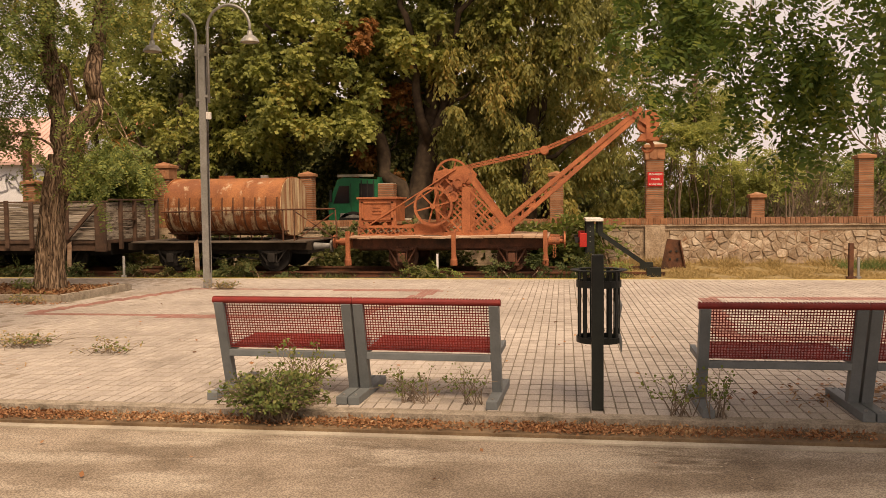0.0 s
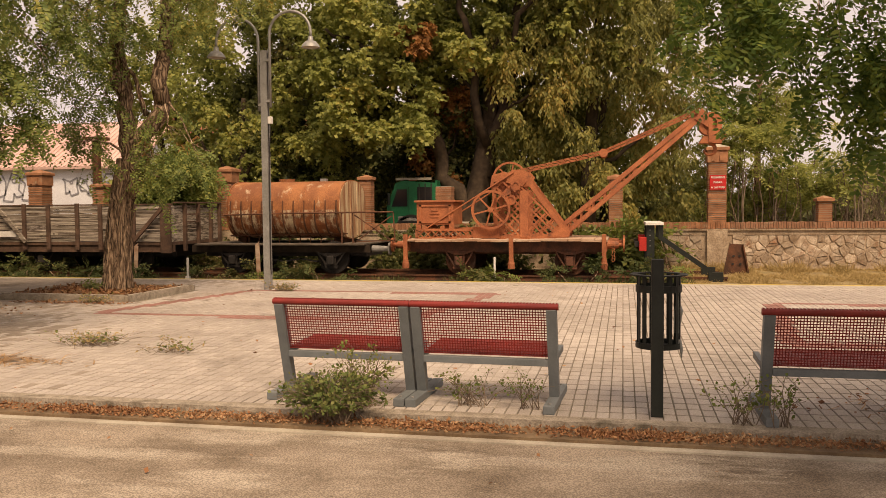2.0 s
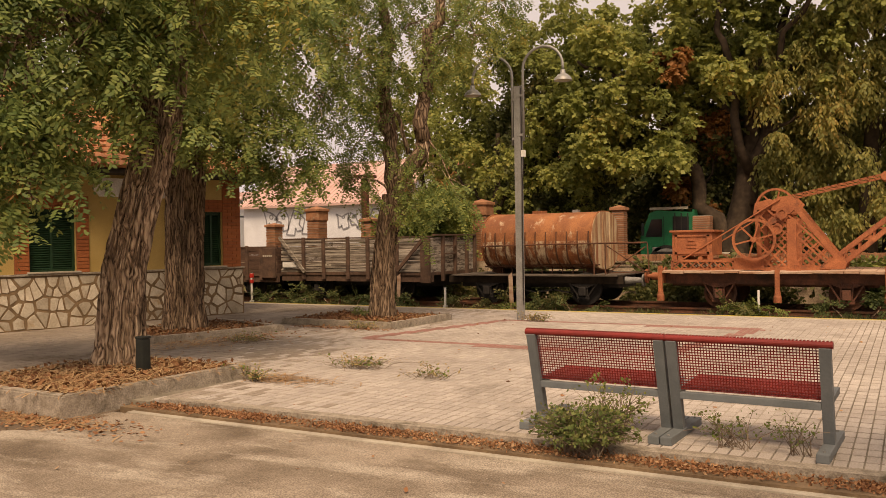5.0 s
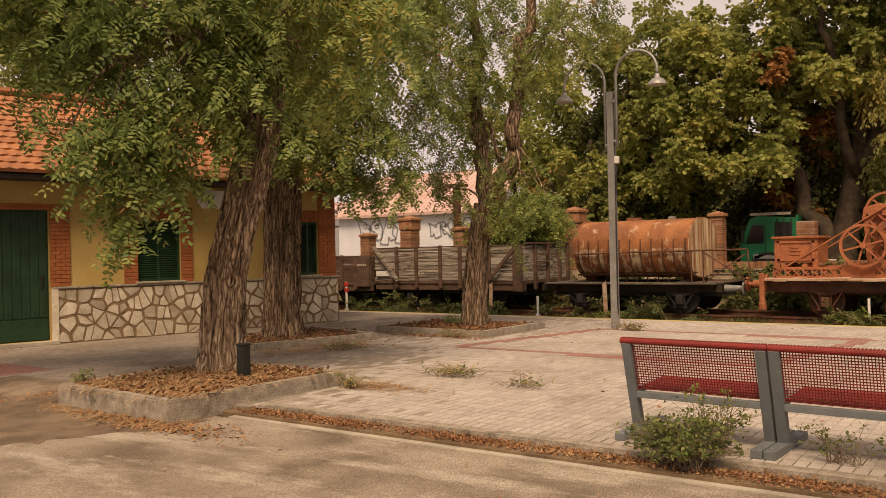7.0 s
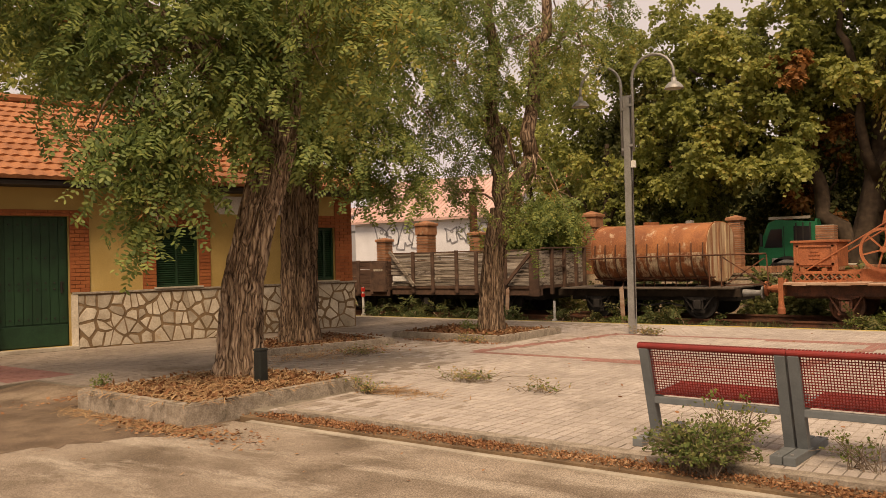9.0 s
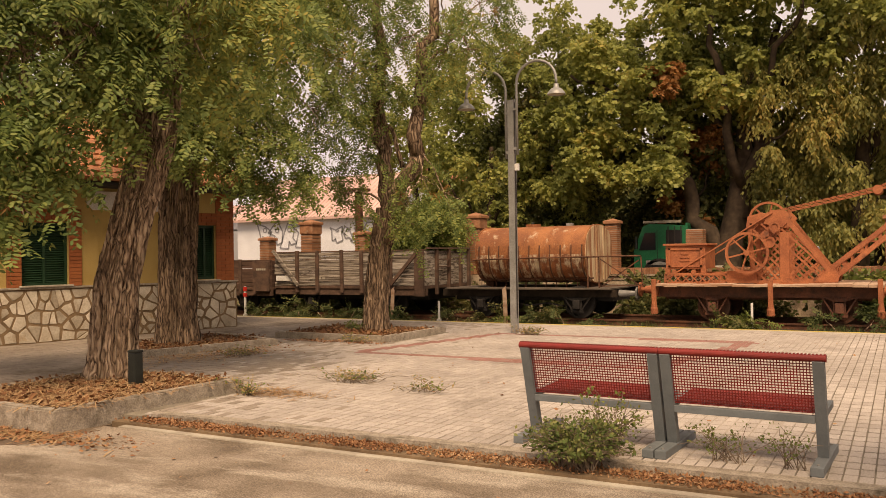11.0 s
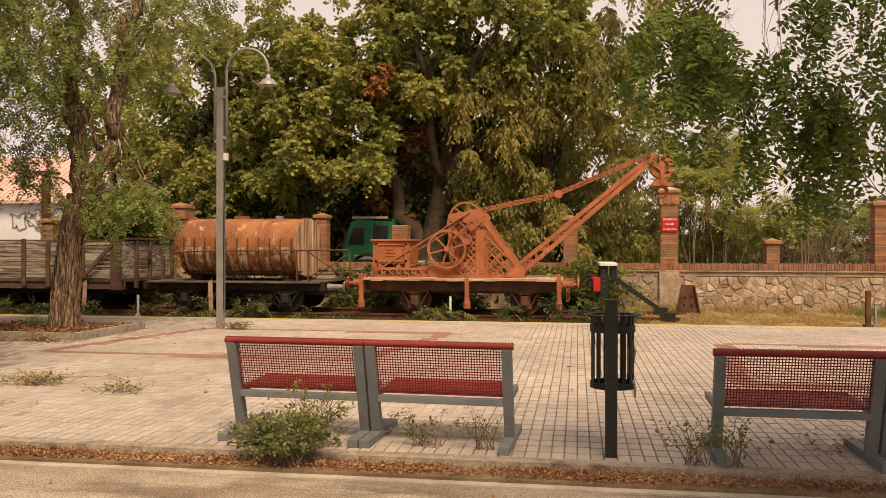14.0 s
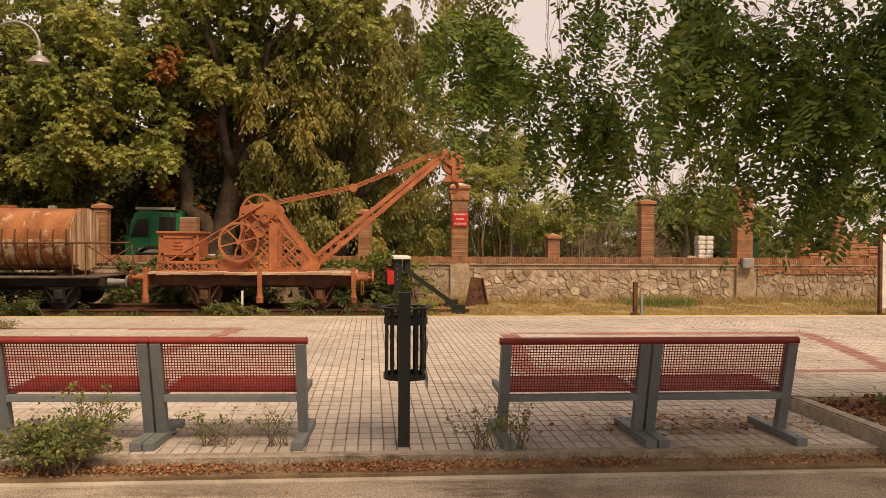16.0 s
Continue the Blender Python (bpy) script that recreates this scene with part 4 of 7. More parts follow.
def lattice(poly, step, y, w=0.035, slope=1.0):
    """Crossing flat bars clipped to a convex outline in the xz plane."""
    bm = nb()
    xs = [p[0] for p in poly]
    zs = [p[1] for p in poly]
    for sgn in (1, -1):
        k = -60
        while k < 60:
            c0 = k * step + (zs[0] - sgn * slope * xs[0])
            t0, t1 = -1e9, 1e9
            # line: z = sgn*slope*x + c0, parameter x
            ok = True
            for (ax, az), (bx, bz) in zip(poly, poly[1:] + poly[:1]):
                nx, nz_ = -(bz - az), bx - ax      # inward for anticlockwise
                den = nx + nz_ * sgn * slope
                num = nx * ax + nz_ * az - nz_ * c0
                if abs(den) < 1e-9:
                    if nz_ * c0 < nx * ax + nz_ * az:
                        ok = False
                    continue
                x = num / den
                if den > 0:
                    t0 = max(t0, x)
                else:
                    t1 = min(t1, x)
            if ok and t1 - t0 > 0.03:
                bar(bm, (t0, y + 0.006 * sgn, sgn * slope * t0 + c0), (t1, y + 0.006 * sgn, sgn * slope * t1 + c0), w, 0.012, up=(0, 1, 0))
            k += 1
    return bm


def outline(poly, y, w, d):
    bm = nb()
    for a, b in zip(poly, poly[1:] + poly[:1]):
        bar(bm, (a[0], y, a[1]), (b[0], y, b[1]), d, w, up=(Vector((b[0] - a[0], 0, b[1] - a[1])).cross(Vector((0, 1, 0)))))
    return bm


def spoked(th, name, x, y, z, r, n, material, label=""):
    bm = nb()
    ring(bm, (x, y, z), r, r * 0.88, y - 0.04, y + 0.04, 40)
    w = part(name, bm, material, th, label)
    bm = nb()
    disc(bm, (x, y, z), r * 0.14, y - 0.07, y + 0.07, 16)
    part("hub", bm, material, w)
    for k in range(n):
        a = 2 * math.pi * k / n + 0.25
        part("spoke", bar(nb(), (x, y, z), (x + r * 0.9 * math.cos(a), y, z + r * 0.9 * math.sin(a)), 0.035, 0.05, up=(0, 1, 0)), material, w)
    return w


# ---- hand crane on its wagon ----
def crane_wagon():
    th = thing("railway_crane", "orange painted hand crane on a flat railway wagon", "crane")
    y0, y1 = 19.32, 21.88
    part("side_beam", boxed(-5.1, -0.38, y0 + 0.26, y0 + 0.36, 0.56, 0.80), M_GRIME_SHADE, th)
    part("side_beam", boxed(-5.1, -0.38, y1 - 0.15, y1 - 0.05, 0.60, 0.80), M_CRANE, th)
    for x in (-5.1, -0.46):
        part("end_beam", boxed(x, x + 0.1, y0 + 0.1, y1 - 0.1, 0.58, 0.80), M_CRANE, th)
    part("underframe", boxed(-4.9, -0.6, y0 + 0.5, y1 - 0.5, 0.50, 0.78), M_RUST, th)
    rng = random.Random(2)
    nd = 16
    for k in range(nd):
        a = -5.12 + k * 4.78 / nd
        z = 0.80 + rng.uniform(0, 0.02)
        part("deck_plank", boxed(a + 0.004, a + 4.78 / nd - 0.004, y0 - rng.uniform(0, 0.06), y1, z, z + rng.uniform(0.035, 0.06)), M_DECKWOOD, th)
    for x in (-5.05, -2.53, -0.42):
        st = part("stanchion", boxed(x - 0.05, x + 0.05, y0 - 0.07, y0 + 0.03, 0.30, 0.98, bevel=0.012), M_CRANE, th)
        bm = nb()
        tube(bm, [(x, y0 - 0.02, 0.18), (x, y0 - 0.02, 0.3), (x, y0 - 0.02, 0.34), (x, y0 - 0.02, 0.45)], [0.085, 0.085, 0.07, 0.055], 12)
        part("screw_foot", bm, M_CRANE, st)
    for x in (-3.8, -1.2):
        axle_guard(th, x, y0 + 0.25, 0.62, M_GRIME_SHADE)
        for yy in (19.70, 21.40):
            wheel(th, x, yy, 0.36, M_RUST)
        bm = nb()
        tube(bm, [(x, 19.6, 0.36), (x, 21.6, 0.36)], 0.055, 10)
        part("axle", bm, M_RUST, th)
    for yy in (19.75, 21.45):
        for s, x in ((1, -0.36), (-1, -5.1)):
            bm = nb()
            tube(bm, [(x, yy, 0.72), (x + s * 0.26, yy, 0.72), (x + s * 0.27, yy, 0.72), (x + s * 0.37, yy, 0.72)], [0.11, 0.085, 0.05, 0.05], 14)
            b = part("buffer", bm, M_CRANE, th)
            bm = nb()
            tube(bm, [(x + s * 0.36, yy, 0.72), (x + s * 0.40, yy, 0.72)], 0.17, 20)
            part("buffer_head", bm, M_CRANE, b)
    bm = nb()
    for k in range(5):
        ring(bm, (-0.22 + 0.01 * (k % 2), 0, 0.62 - 0.06 * k), 0.04, 0.025, 19.55, 19.575, 10)
    part("coupling_chain", bm, M_CRANE, th)
    # long bed beam with cross lattice
    for yy in (20.0, 21.2):
        part("bed_lattice", lattice([(-4.95, 0.87), (-3.55, 0.87), (-3.55, 1.06), (-4.95, 1.06)], 0.19, yy, 0.03), M_CRANE, th)
        part("bed_rail", outline([(-4.95, 0.865), (-3.55, 0.865), (-3.55, 1.07), (-4.95, 1.07)], yy, 0.06, 0.03), M_CRANE, th)
        part("bed_plate", boxed(-3.55, -2.9, yy - 0.02, yy + 0.02, 0.86, 1.14), M_CRANE, th)
    # counterweight box
    box_ = part("counterweight", boxed(-4.95, -4.03, 20.02, 21.18, 1.19, 1.74, bevel=0.015), M_CRANE, th, "orange counterweight box with a framed panel")
    part("lid", boxed(-5.0, -3.98, 19.97, 21.23, 1.74, 1.79, bevel=0.01), M_CRANE, box_)
    for a, b, c_, d in ((-4.88, -4.83, 1.24, 1.68), (-4.15, -4.10, 1.24, 1.68), (-4.88, -4.10, 1.24, 1.28), (-4.88, -4.10, 1.64, 1.68)):
        part("panel_bead", boxed(a, b, 19.995, 20.02, c_, d), M_CRANE, box_)
    for zz, w in ((1.55, 0.16), (1.47, 0.24), (1.39, 0.22)):
        part("raised_lettering", boxed(-4.5 - w / 2, -4.5 + w / 2, 20.004, 20.02, zz - 0.018, zz + 0.018), M_CRANE, box_)
    for x in (-4.75, -4.3):
        bm = nb()
        tube(bm, [(x, 19.98, 1.12), (x, 21.2, 1.12)], 0.055, 14)
        part("roller", bm, M_CRANE, box_)
    part("leg", boxed(-4.14, -4.02, 20.02, 20.1, 1.06, 1.2), M_CRANE, box_)
    part("leg", boxed(-4.96, -4.84, 20.02, 20.1, 1.06, 1.2), M_CRANE, box_)
    # side frames: lattice web between heavy edges
    frame_poly = [(-2.98, 0.88), (-1.36, 0.88), (-1.36, 1.06), (-2.26, 2.28), (-2.6, 2.42), (-3.05, 2.22)]
    for yy in (20.05, 21.15):
        part("web_lattice", lattice(frame_poly, 0.30, yy, 0.045), M_CRANE, th)
        part("frame_edge", outline(frame_poly, yy, 0.10, 0.05), M_CRANE, th)
        part("column", boxed(-2.42, -2.22, yy - 0.03, yy + 0.03, 0.88, 2.0, bevel=0.01), M_CRANE, th)
        part("foot_plate", prism(nb(), [(-1.75, 0.88), (-1.25, 0.88), (-1.22, 1.0), (-1.3, 1.18), (-1.45, 1.14)], yy - 0.035, yy + 0.035), M_CRANE, th)
        part("head_plate", prism(nb(), [(-2.75, 2.2), (-2.35, 2.1), (-2.15, 2.33), (-2.3, 2.5), (-2.6, 2.5)], yy - 0.03, yy + 0.03), M_CRANE, th)
    part("drum_block", prism(nb(), [(-3.15, 2.1), (-2.75, 1.95), (-2.6, 2.3), (-2.8, 2.46), (-3.1, 2.38)], 20.15, 21.0), M_CRANE, th)
    bm = nb()
    tube(bm, [(-2.7, 19.9, 1.95), (-2.7, 21.3, 1.95)], 0.09, 14)
    part("winch_drum", bm, M_CRANE, th)
    spoked(th, "hand_wheel", -3.09, 19.88, 1.55, 0.47, 6, M_CRANE, "large spoked winch wheel")
    spoked(th, "rear_wheel", -2.82, 21.3, 2.32, 0.44, 6, M_CRANE, "large spoked winch wheel")
    for x, z, r in ((-2.62, 1.78, 0.13), (-2.5, 2.12, 0.12), (-2.72, 1.62, 0.08)):
        bm = nb()
        ring(bm, (x, 0, z), r, r * 0.6, 19.9, 19.96, 20)
        disc(bm, (x, 0, z), r * 0.65, 19.92, 19.95, 16)
        part("gear", bm, M_CRANE, th)
    # jib: four chords with battens
    foot, tip = Vector((-1.34, 0, 1.1)), Vector((1.78, 0, 3.74))
    d = (tip - foot).normalized()
    nrm = Vector((-d.z, 0, d.x))
    for yy0, yy1 in ((20.2, 20.48), (21.0, 20.72)):
        for off0, off1 in ((0.10, 0.05), (-0.10, -0.05)):
            a = foot + nrm * off0
            b = tip + nrm * off1
            part("jib_chord", bar(nb(), (a.x, yy0, a.z), (b.x, yy1, b.z), 0.10, 0.06, up=(0, 1, 0)), M_CRANE, th)
        for k in range(9):
            f = (k + 0.6) / 9
            p = foot.lerp(tip, f)
            yy = yy0 + (yy1 - yy0) * f
            hw = 0.10 - 0.05 * f
            part("jib_batten", bar(nb(), (p.x - nrm.x * hw, yy, p.z - nrm.z * hw), (p.x + nrm.x * hw, yy, p.z + nrm.z * hw), 0.09, 0.02, up=(0, 1, 0)), M_CRANE, th)
        zig = [foot.lerp(tip, k / 22) + nrm * ((0.10 - 0.05 * k / 22) * (1 if k % 2 else -1)) for k in range(23)]
        for k in range(22):
            a, b = zig[k], zig[k + 1]
            part("jib_lacing", bar(nb(), (a.x, yy0 + (yy1 - yy0) * k / 22, a.z), (b.x, yy0 + (yy1 - yy0) * (k + 1) / 22, b.z), 0.032, 0.014, up=(0, 1, 0)), M_CRANE, th)
    for k in range(13):
        f = (k + 0.3) / 13
        p = foot.lerp(tip, f)
        for off in (0.10 - 0.05 * f, 0.05 * f - 0.10):
            part("jib_spacer", bar(nb(), (p.x + nrm.x * off, 20.2 + 0.28 * f, p.z + nrm.z * off), (p.x + nrm.x * off, 21.0 - 0.28 * f, p.z + nrm.z * off), 0.04, 0.05), M_CRANE, th)
    # tie links from the head over the middle roller to the tip
    for yy in (20.4, 20.8):
        for (a, b) in (((-2.5, 2.47), (-0.46, 2.90)), ((-0.46, 2.90), (1.72, 3.82))):
            for off in (0.035, -0.035):
                part("tie_bar", bar(nb(), (a[0], yy, a[1] + off), (b[0], yy, b[1] + off), 0.022, 0.03, up=(0, 1, 0)), M_CRANE, th)
            n = 14
            for k in range(n):
                f = (k + 0.5) / n
                x, z = a[0] + (b[0] - a[0]) * f, a[1] + (b[1] - a[1]) * f
                part("tie_link", boxed(x - 0.012, x + 0.012, yy - 0.015, yy + 0.015, z - 0.04, z + 0.045), M_CRANE, th)
    bm = nb()
    disc(bm, (-0.46, 0, 2.87), 0.10, 20.3, 20.9, 18)
    part("middle_roller", bm, M_CRANE, th)
    # head sheave and hook block
    bm = nb()
    ring(bm, (1.97, 0, 3.5), 0.27, 0.16, 20.45, 20.75, 32)
    disc(bm, (1.97, 0, 3.5), 0.18, 20.52, 20.68, 24)
    sh = part("head_sheave", bm, M_CRANE, th)
    for yy in (20.42, 20.78):
        part("cheek_plate", prism(nb(), [(1.62, 3.62), (1.95, 3.40), (2.06, 3.55), (1.78, 3.86)], yy - 0.012, yy + 0.012), M_CRANE, sh)
    part("hook_strap", boxed(1.93, 2.02, 20.4, 20.44, 3.08, 3.5), M_CRANE, sh)
    part("hook_block", prism(nb(), [(1.72, 3.05), (2.24, 3.05), (2.14, 3.22), (1.82, 3.22)], 20.42, 20.78), M_CRANE, sh)
    bm = nb()
    pts = [(1.97 + 0.13 * math.sin(a) , 20.6, 2.92 + 0.13 * math.cos(a)) for a in [k * 0.42 for k in range(12)]]
    tube(bm, pts, [0.045] * 6 + [0.04, 0.036, 0.032, 0.028, 0.02, 0.01], 10)
    part("hook", bm, M_CRANE, sh)
    bm = nb()
    tube(bm, [(2.22, 20.6, 3.45), (2.34, 20.6, 3.2), (2.18, 20.6, 3.06)], 0.014, 6)
    part("hoist_rope", bm, M_CRANE, sh)
    # stay rods to the rear of the bed
    for yy in (20.0, 21.2):
        bm = nb()
        tube(bm, [(-2.55, yy, 2.44), (-4.95, yy, 0.95)], 0.018, 8)
        part("stay_rod", bm, M_CRANE, th)
    return th


crane_wagon()


# ---- tank wagon ----
def tank_wagon():
    th = thing("tank_wagon", "rust streaked tank wagon on a dark flat underframe", "wagon")
    y0, y1, cz, r, rw = 19.35, 21.85, 1.585, 0.725, 1.06
    xl, xr = -9.75, -6.77

    def oval(a):
        """The tank's section, broader than high and slightly squared."""
        c, s = math.cos(a), math.sin(a)
        return math.copysign(abs(c) ** 0.78, c), math.copysign(abs(s) ** 0.78, s)

    bm = nb()
    n, m = 56, 40
    rings_ = []
    for i in range(m + 1):
        x = xl + (xr - xl) * i / m
        ring_ = []
        for k in range(n):
            cy, sz = oval(2 * math.pi * k / n)
            rr = 1 + 0.006 * noise.noise(Vector((x * 3, cy * 3, sz * 3)))
            ring_.append(bm.verts.new((x, TRACK_Y + rw * rr * cy, cz + r * rr * sz)))
        rings_.append(ring_)
    for a, b in zip(rings_, rings_[1:]):
        for k in range(n):
            bm.faces.new((a[k], b[k], b[(k + 1) % n], a[(k + 1) % n]))
    tk = part("tank", bm, M_TANK, th, "rust streaked riveted tank", smooth=True)
    tk.data.materials.append(M_TANK_LOW)
    for f in tk.data.polygons:
        f.material_index = 1 if f.center.z < 1.53 else 0
    for x, s in ((xr, 1), (xl, -1)):
        bm = nb()
        prism(bm, [(TRACK_Y + rw * oval(2 * math.pi * k / n)[0], cz + r * oval(2 * math.pi * k / n)[1]) for k in range(n)], x - 0.01, x + 0.012 * s, "x")
        part("tank_end", bm, M_TANK_END, tk, "tank end with flaking cream paint")
        bm = nb()
        for k in range(n):
            a, b = 2 * math.pi * k / n, 2 * math.pi * (k + 1) / n
            (ca, sa_), (cb, sb_) = oval(a), oval(b)
            bar(bm, (x - s * 0.02, TRACK_Y + rw * ca, cz + r * sa_), (x - s * 0.02, TRACK_Y + rw * cb, cz + r * sb_), 0.03, 0.05)
        part("end_rim", bm, M_TANK, tk)
        for yy in (-0.25, 0.28):
            part("end_strap", boxed(x + 0.0 * s, x + 0.03 * s, TRACK_Y + yy - 0.02, TRACK_Y + yy + 0.02, cz - 0.66, cz + 0.66), M_TANK_END, tk)
    for x in (-8.9, -7.75):
        bm = nb()
        for k in range(n):
            a, b = 2 * math.pi * k / n, 2 * math.pi * (k + 1) / n
            (ca, sa_), (cb, sb_) = oval(a), oval(b)
            bar(bm, (x, TRACK_Y + (rw + 0.004) * ca, cz + (r + 0.004) * sa_), (x, TRACK_Y + (rw + 0.004) * cb, cz + (r + 0.004) * sb_), 0.05, 0.01)
        part("tank_seam", bm, M_TANK, tk)
    bm = nb()
    tube(bm, [(-8.55, TRACK_Y, cz + r - 0.02), (-8.55, TRACK_Y, cz + r + 0.07)], 0.2, 18)
    part("manhole", bm, M_TANK, tk)
    part("filler_cap", boxed(-7.62, -7.46, TRACK_Y - 0.08, TRACK_Y + 0.08, cz + r - 0.02, cz + r + 0.07, bevel=0.01), M_GALV, tk)
    # hoops and rails round the lower half
    for k in range(11):
        x = xl + 0.12 + k * (xr - xl - 0.2) / 10
        bm = nb()
        pts = [(x, TRACK_Y - (rw + 0.022) * oval(a)[0], cz - (r + 0.022) * oval(a)[1]) for a in [-0.22 + j * 0.115 for j in range(12)]]
        pts.append((x, pts[-1][1] - 0.02, 0.76))
        tube(bm, pts, 0.016, 8)
        part("hoop", bm, M_RUST, th)
    for zz, dy, xe in ((1.50, rw + 0.05, -5.4), (0.97, rw - 0.30, xr + 0.1)):
        bm = nb()
        tube(bm, [(xl - 0.05, TRACK_Y - dy, zz - 0.03), (-8.3, TRACK_Y - dy, zz), (xe, TRACK_Y - dy, zz + 0.02)], 0.02, 8)
        part("side_rail", bm, M_RUST, th)
    for a, b in (((-5.4, 1.5), (-5.36, 0.78)), ((-6.42, 1.5), (-6.42, 0.76)), ((-6.38, 1.45), (-5.4, 0.80)), ((-5.45, 1.42), (-6.38, 0.78)), ((-6.7, 1.5), (-6.7, 0.76)), ((-6.4, 0.80), (-5.3, 0.84))):
        bm = nb()
        bar(bm, (a[0], 19.5, a[1]), (b[0], 19.5, b[1]), 0.026, 0.026)
        part("end_railing", bm, M_RUST, th)
    # underframe
    part("deck", boxed(-10.55, -6.1, y0, y1, 0.715, 0.755, bevel=0.008), M_DECKGREY, th, "weathered grey timber deck")
    part("sole_bar", boxed(-10.7, -6.0, y0 + 0.16, y0 + 0.28, 0.54, 0.715), M_SHADESTEEL, th)
    part("sole_bar", boxed(-10.7, -6.0, y1 - 0.28, y1 - 0.16, 0.54, 0.715), M_SHADESTEEL, th)
    part("underframe", boxed(-10.5, -6.2, y0 + 0.55, y1 - 0.55, 0.42, 0.70), M_DARKSTEEL, th)
    for x in (-9.6, -7.0):
        axle_guard(th, x, y0 + 0.2, 0.56, M_DARKSTEEL)
        for yy in (19.70, 21.40):
            wheel(th, x, yy, 0.40, M_DARKSTEEL)
        bm = nb()
        tube(bm, [(x, 19.6, 0.4), (x, 21.6, 0.4)], 0.06, 10)
        part("axle", bm, M_DARKSTEEL, th)
    for k in range(5):
        part("brake_rod", bar(nb(), (-9.2 + k * 0.45, y0 + 0.3, 0.3 + 0.08 * (k % 2)), (-8.7 + k * 0.45, y0 + 0.3, 0.38 - 0.08 * (k % 2)), 0.03, 0.04), M_DARKSTEEL, th)
    for x0 in (-9.6, -7.0):
        part("cradle", boxed(x0 - 0.12, x0 + 0.12, TRACK_Y - 0.5, TRACK_Y + 0.5, 0.755, 1.0), M_RUST, th)
    for yy in (19.75, 21.45):
        bm = nb()
        tube(bm, [(-6.0, yy, 0.62), (-5.6, yy, 0.62), (-5.58, yy, 0.62), (-5.54, yy, 0.62)], [0.09, 0.06, 0.15, 0.15], 14)
        part("buffer", bm, M_TARP if yy < 20 else M_DARKSTEEL, th)
    return th


tank_wagon()


# ---- open wooden wagons ----
def open_wagon(x0, x1, z0, z1, planks, posts, plank_mat, label, seed):
    th = thing("open_wagon", label, "wagon", "old open wagons")
    y0, y1 = 19.33, 21.87
    rng = random.Random(seed)
    part("floor", boxed(x0, x1, y0, y1, z0 - 0.08, z0), M_POST, th)
    part("sole_bar", boxed(x0, x1, y0 + 0.03, y0 + 0.13, z0 - 0.26, z0 - 0.08), M_POST, th)
    part("sole_bar", boxed(x0, x1, y1 - 0.13, y1 - 0.03, z0 - 0.26, z0 - 0.08), M_POST, th)
    part("underframe", boxed(x0 + 0.2, x1 - 0.2, y0 + 0.5, y1 - 0.5, 0.40, z0 - 0.08), M_DARKSTEEL, th)
    h = (z1 - z0) / planks
    cuts = [x0] + list(posts) + [x1]
    for k in range(planks):
        for a, b in zip(cuts, cuts[1:]):
            if rng.random() < 0.1 and k not in (0, planks - 1):
                continue
            dz, dy = rng.uniform(-0.012, 0.012), rng.uniform(-0.02, 0.016)
            bm = boxed(a + 0.005, b - 0.005, y0 + dy, y0 + 0.045 + dy, z0 + k * h + 0.011 + dz, z0 + (k + 1) * h - 0.011 + dz)
            for v in bm.verts:
                v.co.z += rng.uniform(-0.016, 0.016)
            part("plank", bm, plank_mat, th)
        part("plank", boxed(x0, x1, y1 - 0.045, y1, z0 + k * h + 0.005, z0 + (k + 1) * h - 0.005), plank_mat, th)
        for xe in (x0, x1 - 0.045):
            part("end_plank", boxed(xe, xe + 0.045, y0 + 0.06, y1 - 0.06, z0 + k * h + 0.005, z0 + (k + 1) * h - 0.005), plank_mat, th)
    for p in posts:
        w = 0.05
        part("post", boxed(p - w, p + w, y0 - 0.07, y0 - 0.005, z0 - 0.2, z1 + 0.03 + rng.uniform(-0.02, 0.03), bevel=0.008), M_POST, th)
    part("top_rail", boxed(x0, x1, y0 - 0.02, y0 + 0.07, z1, z1 + 0.035), M_POST, th)
    for x in (x0 + 1.2, x1 - 1.2):
        axle_guard(th, x, y0 + 0.2, z0 - 0.2, M_DARKSTEEL)
        for yy in (19.70, 21.40):
            wheel(th, x, yy, 0.40, M_DARKSTEEL)
        bm = nb()
        tube(bm, [(x, 19.6, 0.4), (x, 21.6, 0.4)], 0.06, 10)
        part("axle", bm, M_DARKSTEEL, th)
    return th


wagon_a = open_wagon(-16.25, -11.14, 0.80, 1.74, 9, (-15.39, -14.67, -13.82, -13.15, -12.2), M_PLANK, "old open wagon with grey weathered planks and rusty posts", 4)
part("door_post", boxed(-11.42, -11.14, 19.22, 19.30, 0.52, 1.72, bevel=0.01), M_POST, wagon_a)
part("brace", bar(nb(), (-16.22, 19.22, 1.82), (-15.3, 19.22, 0.80), 0.09, 0.05, up=(0, 1, 0)), M_PLANK, wagon_a, "pale leaning board")
part("brace", bar(nb(), (-11.36, 19.22, 1.66), (-12.15, 19.22, 0.84), 0.09, 0.06, up=(0, 1, 0)), M_POST, wagon_a, "rusty diagonal brace")
part("white_board", boxed(-16.15, -15.6, 19.26, 19.32, 0.93, 1.08, bevel=0.01), M_WHITE, wagon_a)
for x in (-14.9, -14.75, -14.6, -14.45):
    part("marking", boxed(x - 0.05, x + 0.04, 19.305, 19.318, 0.98, 1.03), M_PALE, wagon_a)
for yy in (19.9, 20.6, 21.3, 21.8):
    part("end_post", boxed(-11.14, -11.06, yy - 0.05, yy + 0.05, 0.55, 1.80, bevel=0.008), M_POST, wagon_a)
for z in (1.28, 1.48):
    part("end_rung", boxed(-11.07, -11.03, 19.95, 20.55, z, z + 0.035), M_POST, wagon_a)
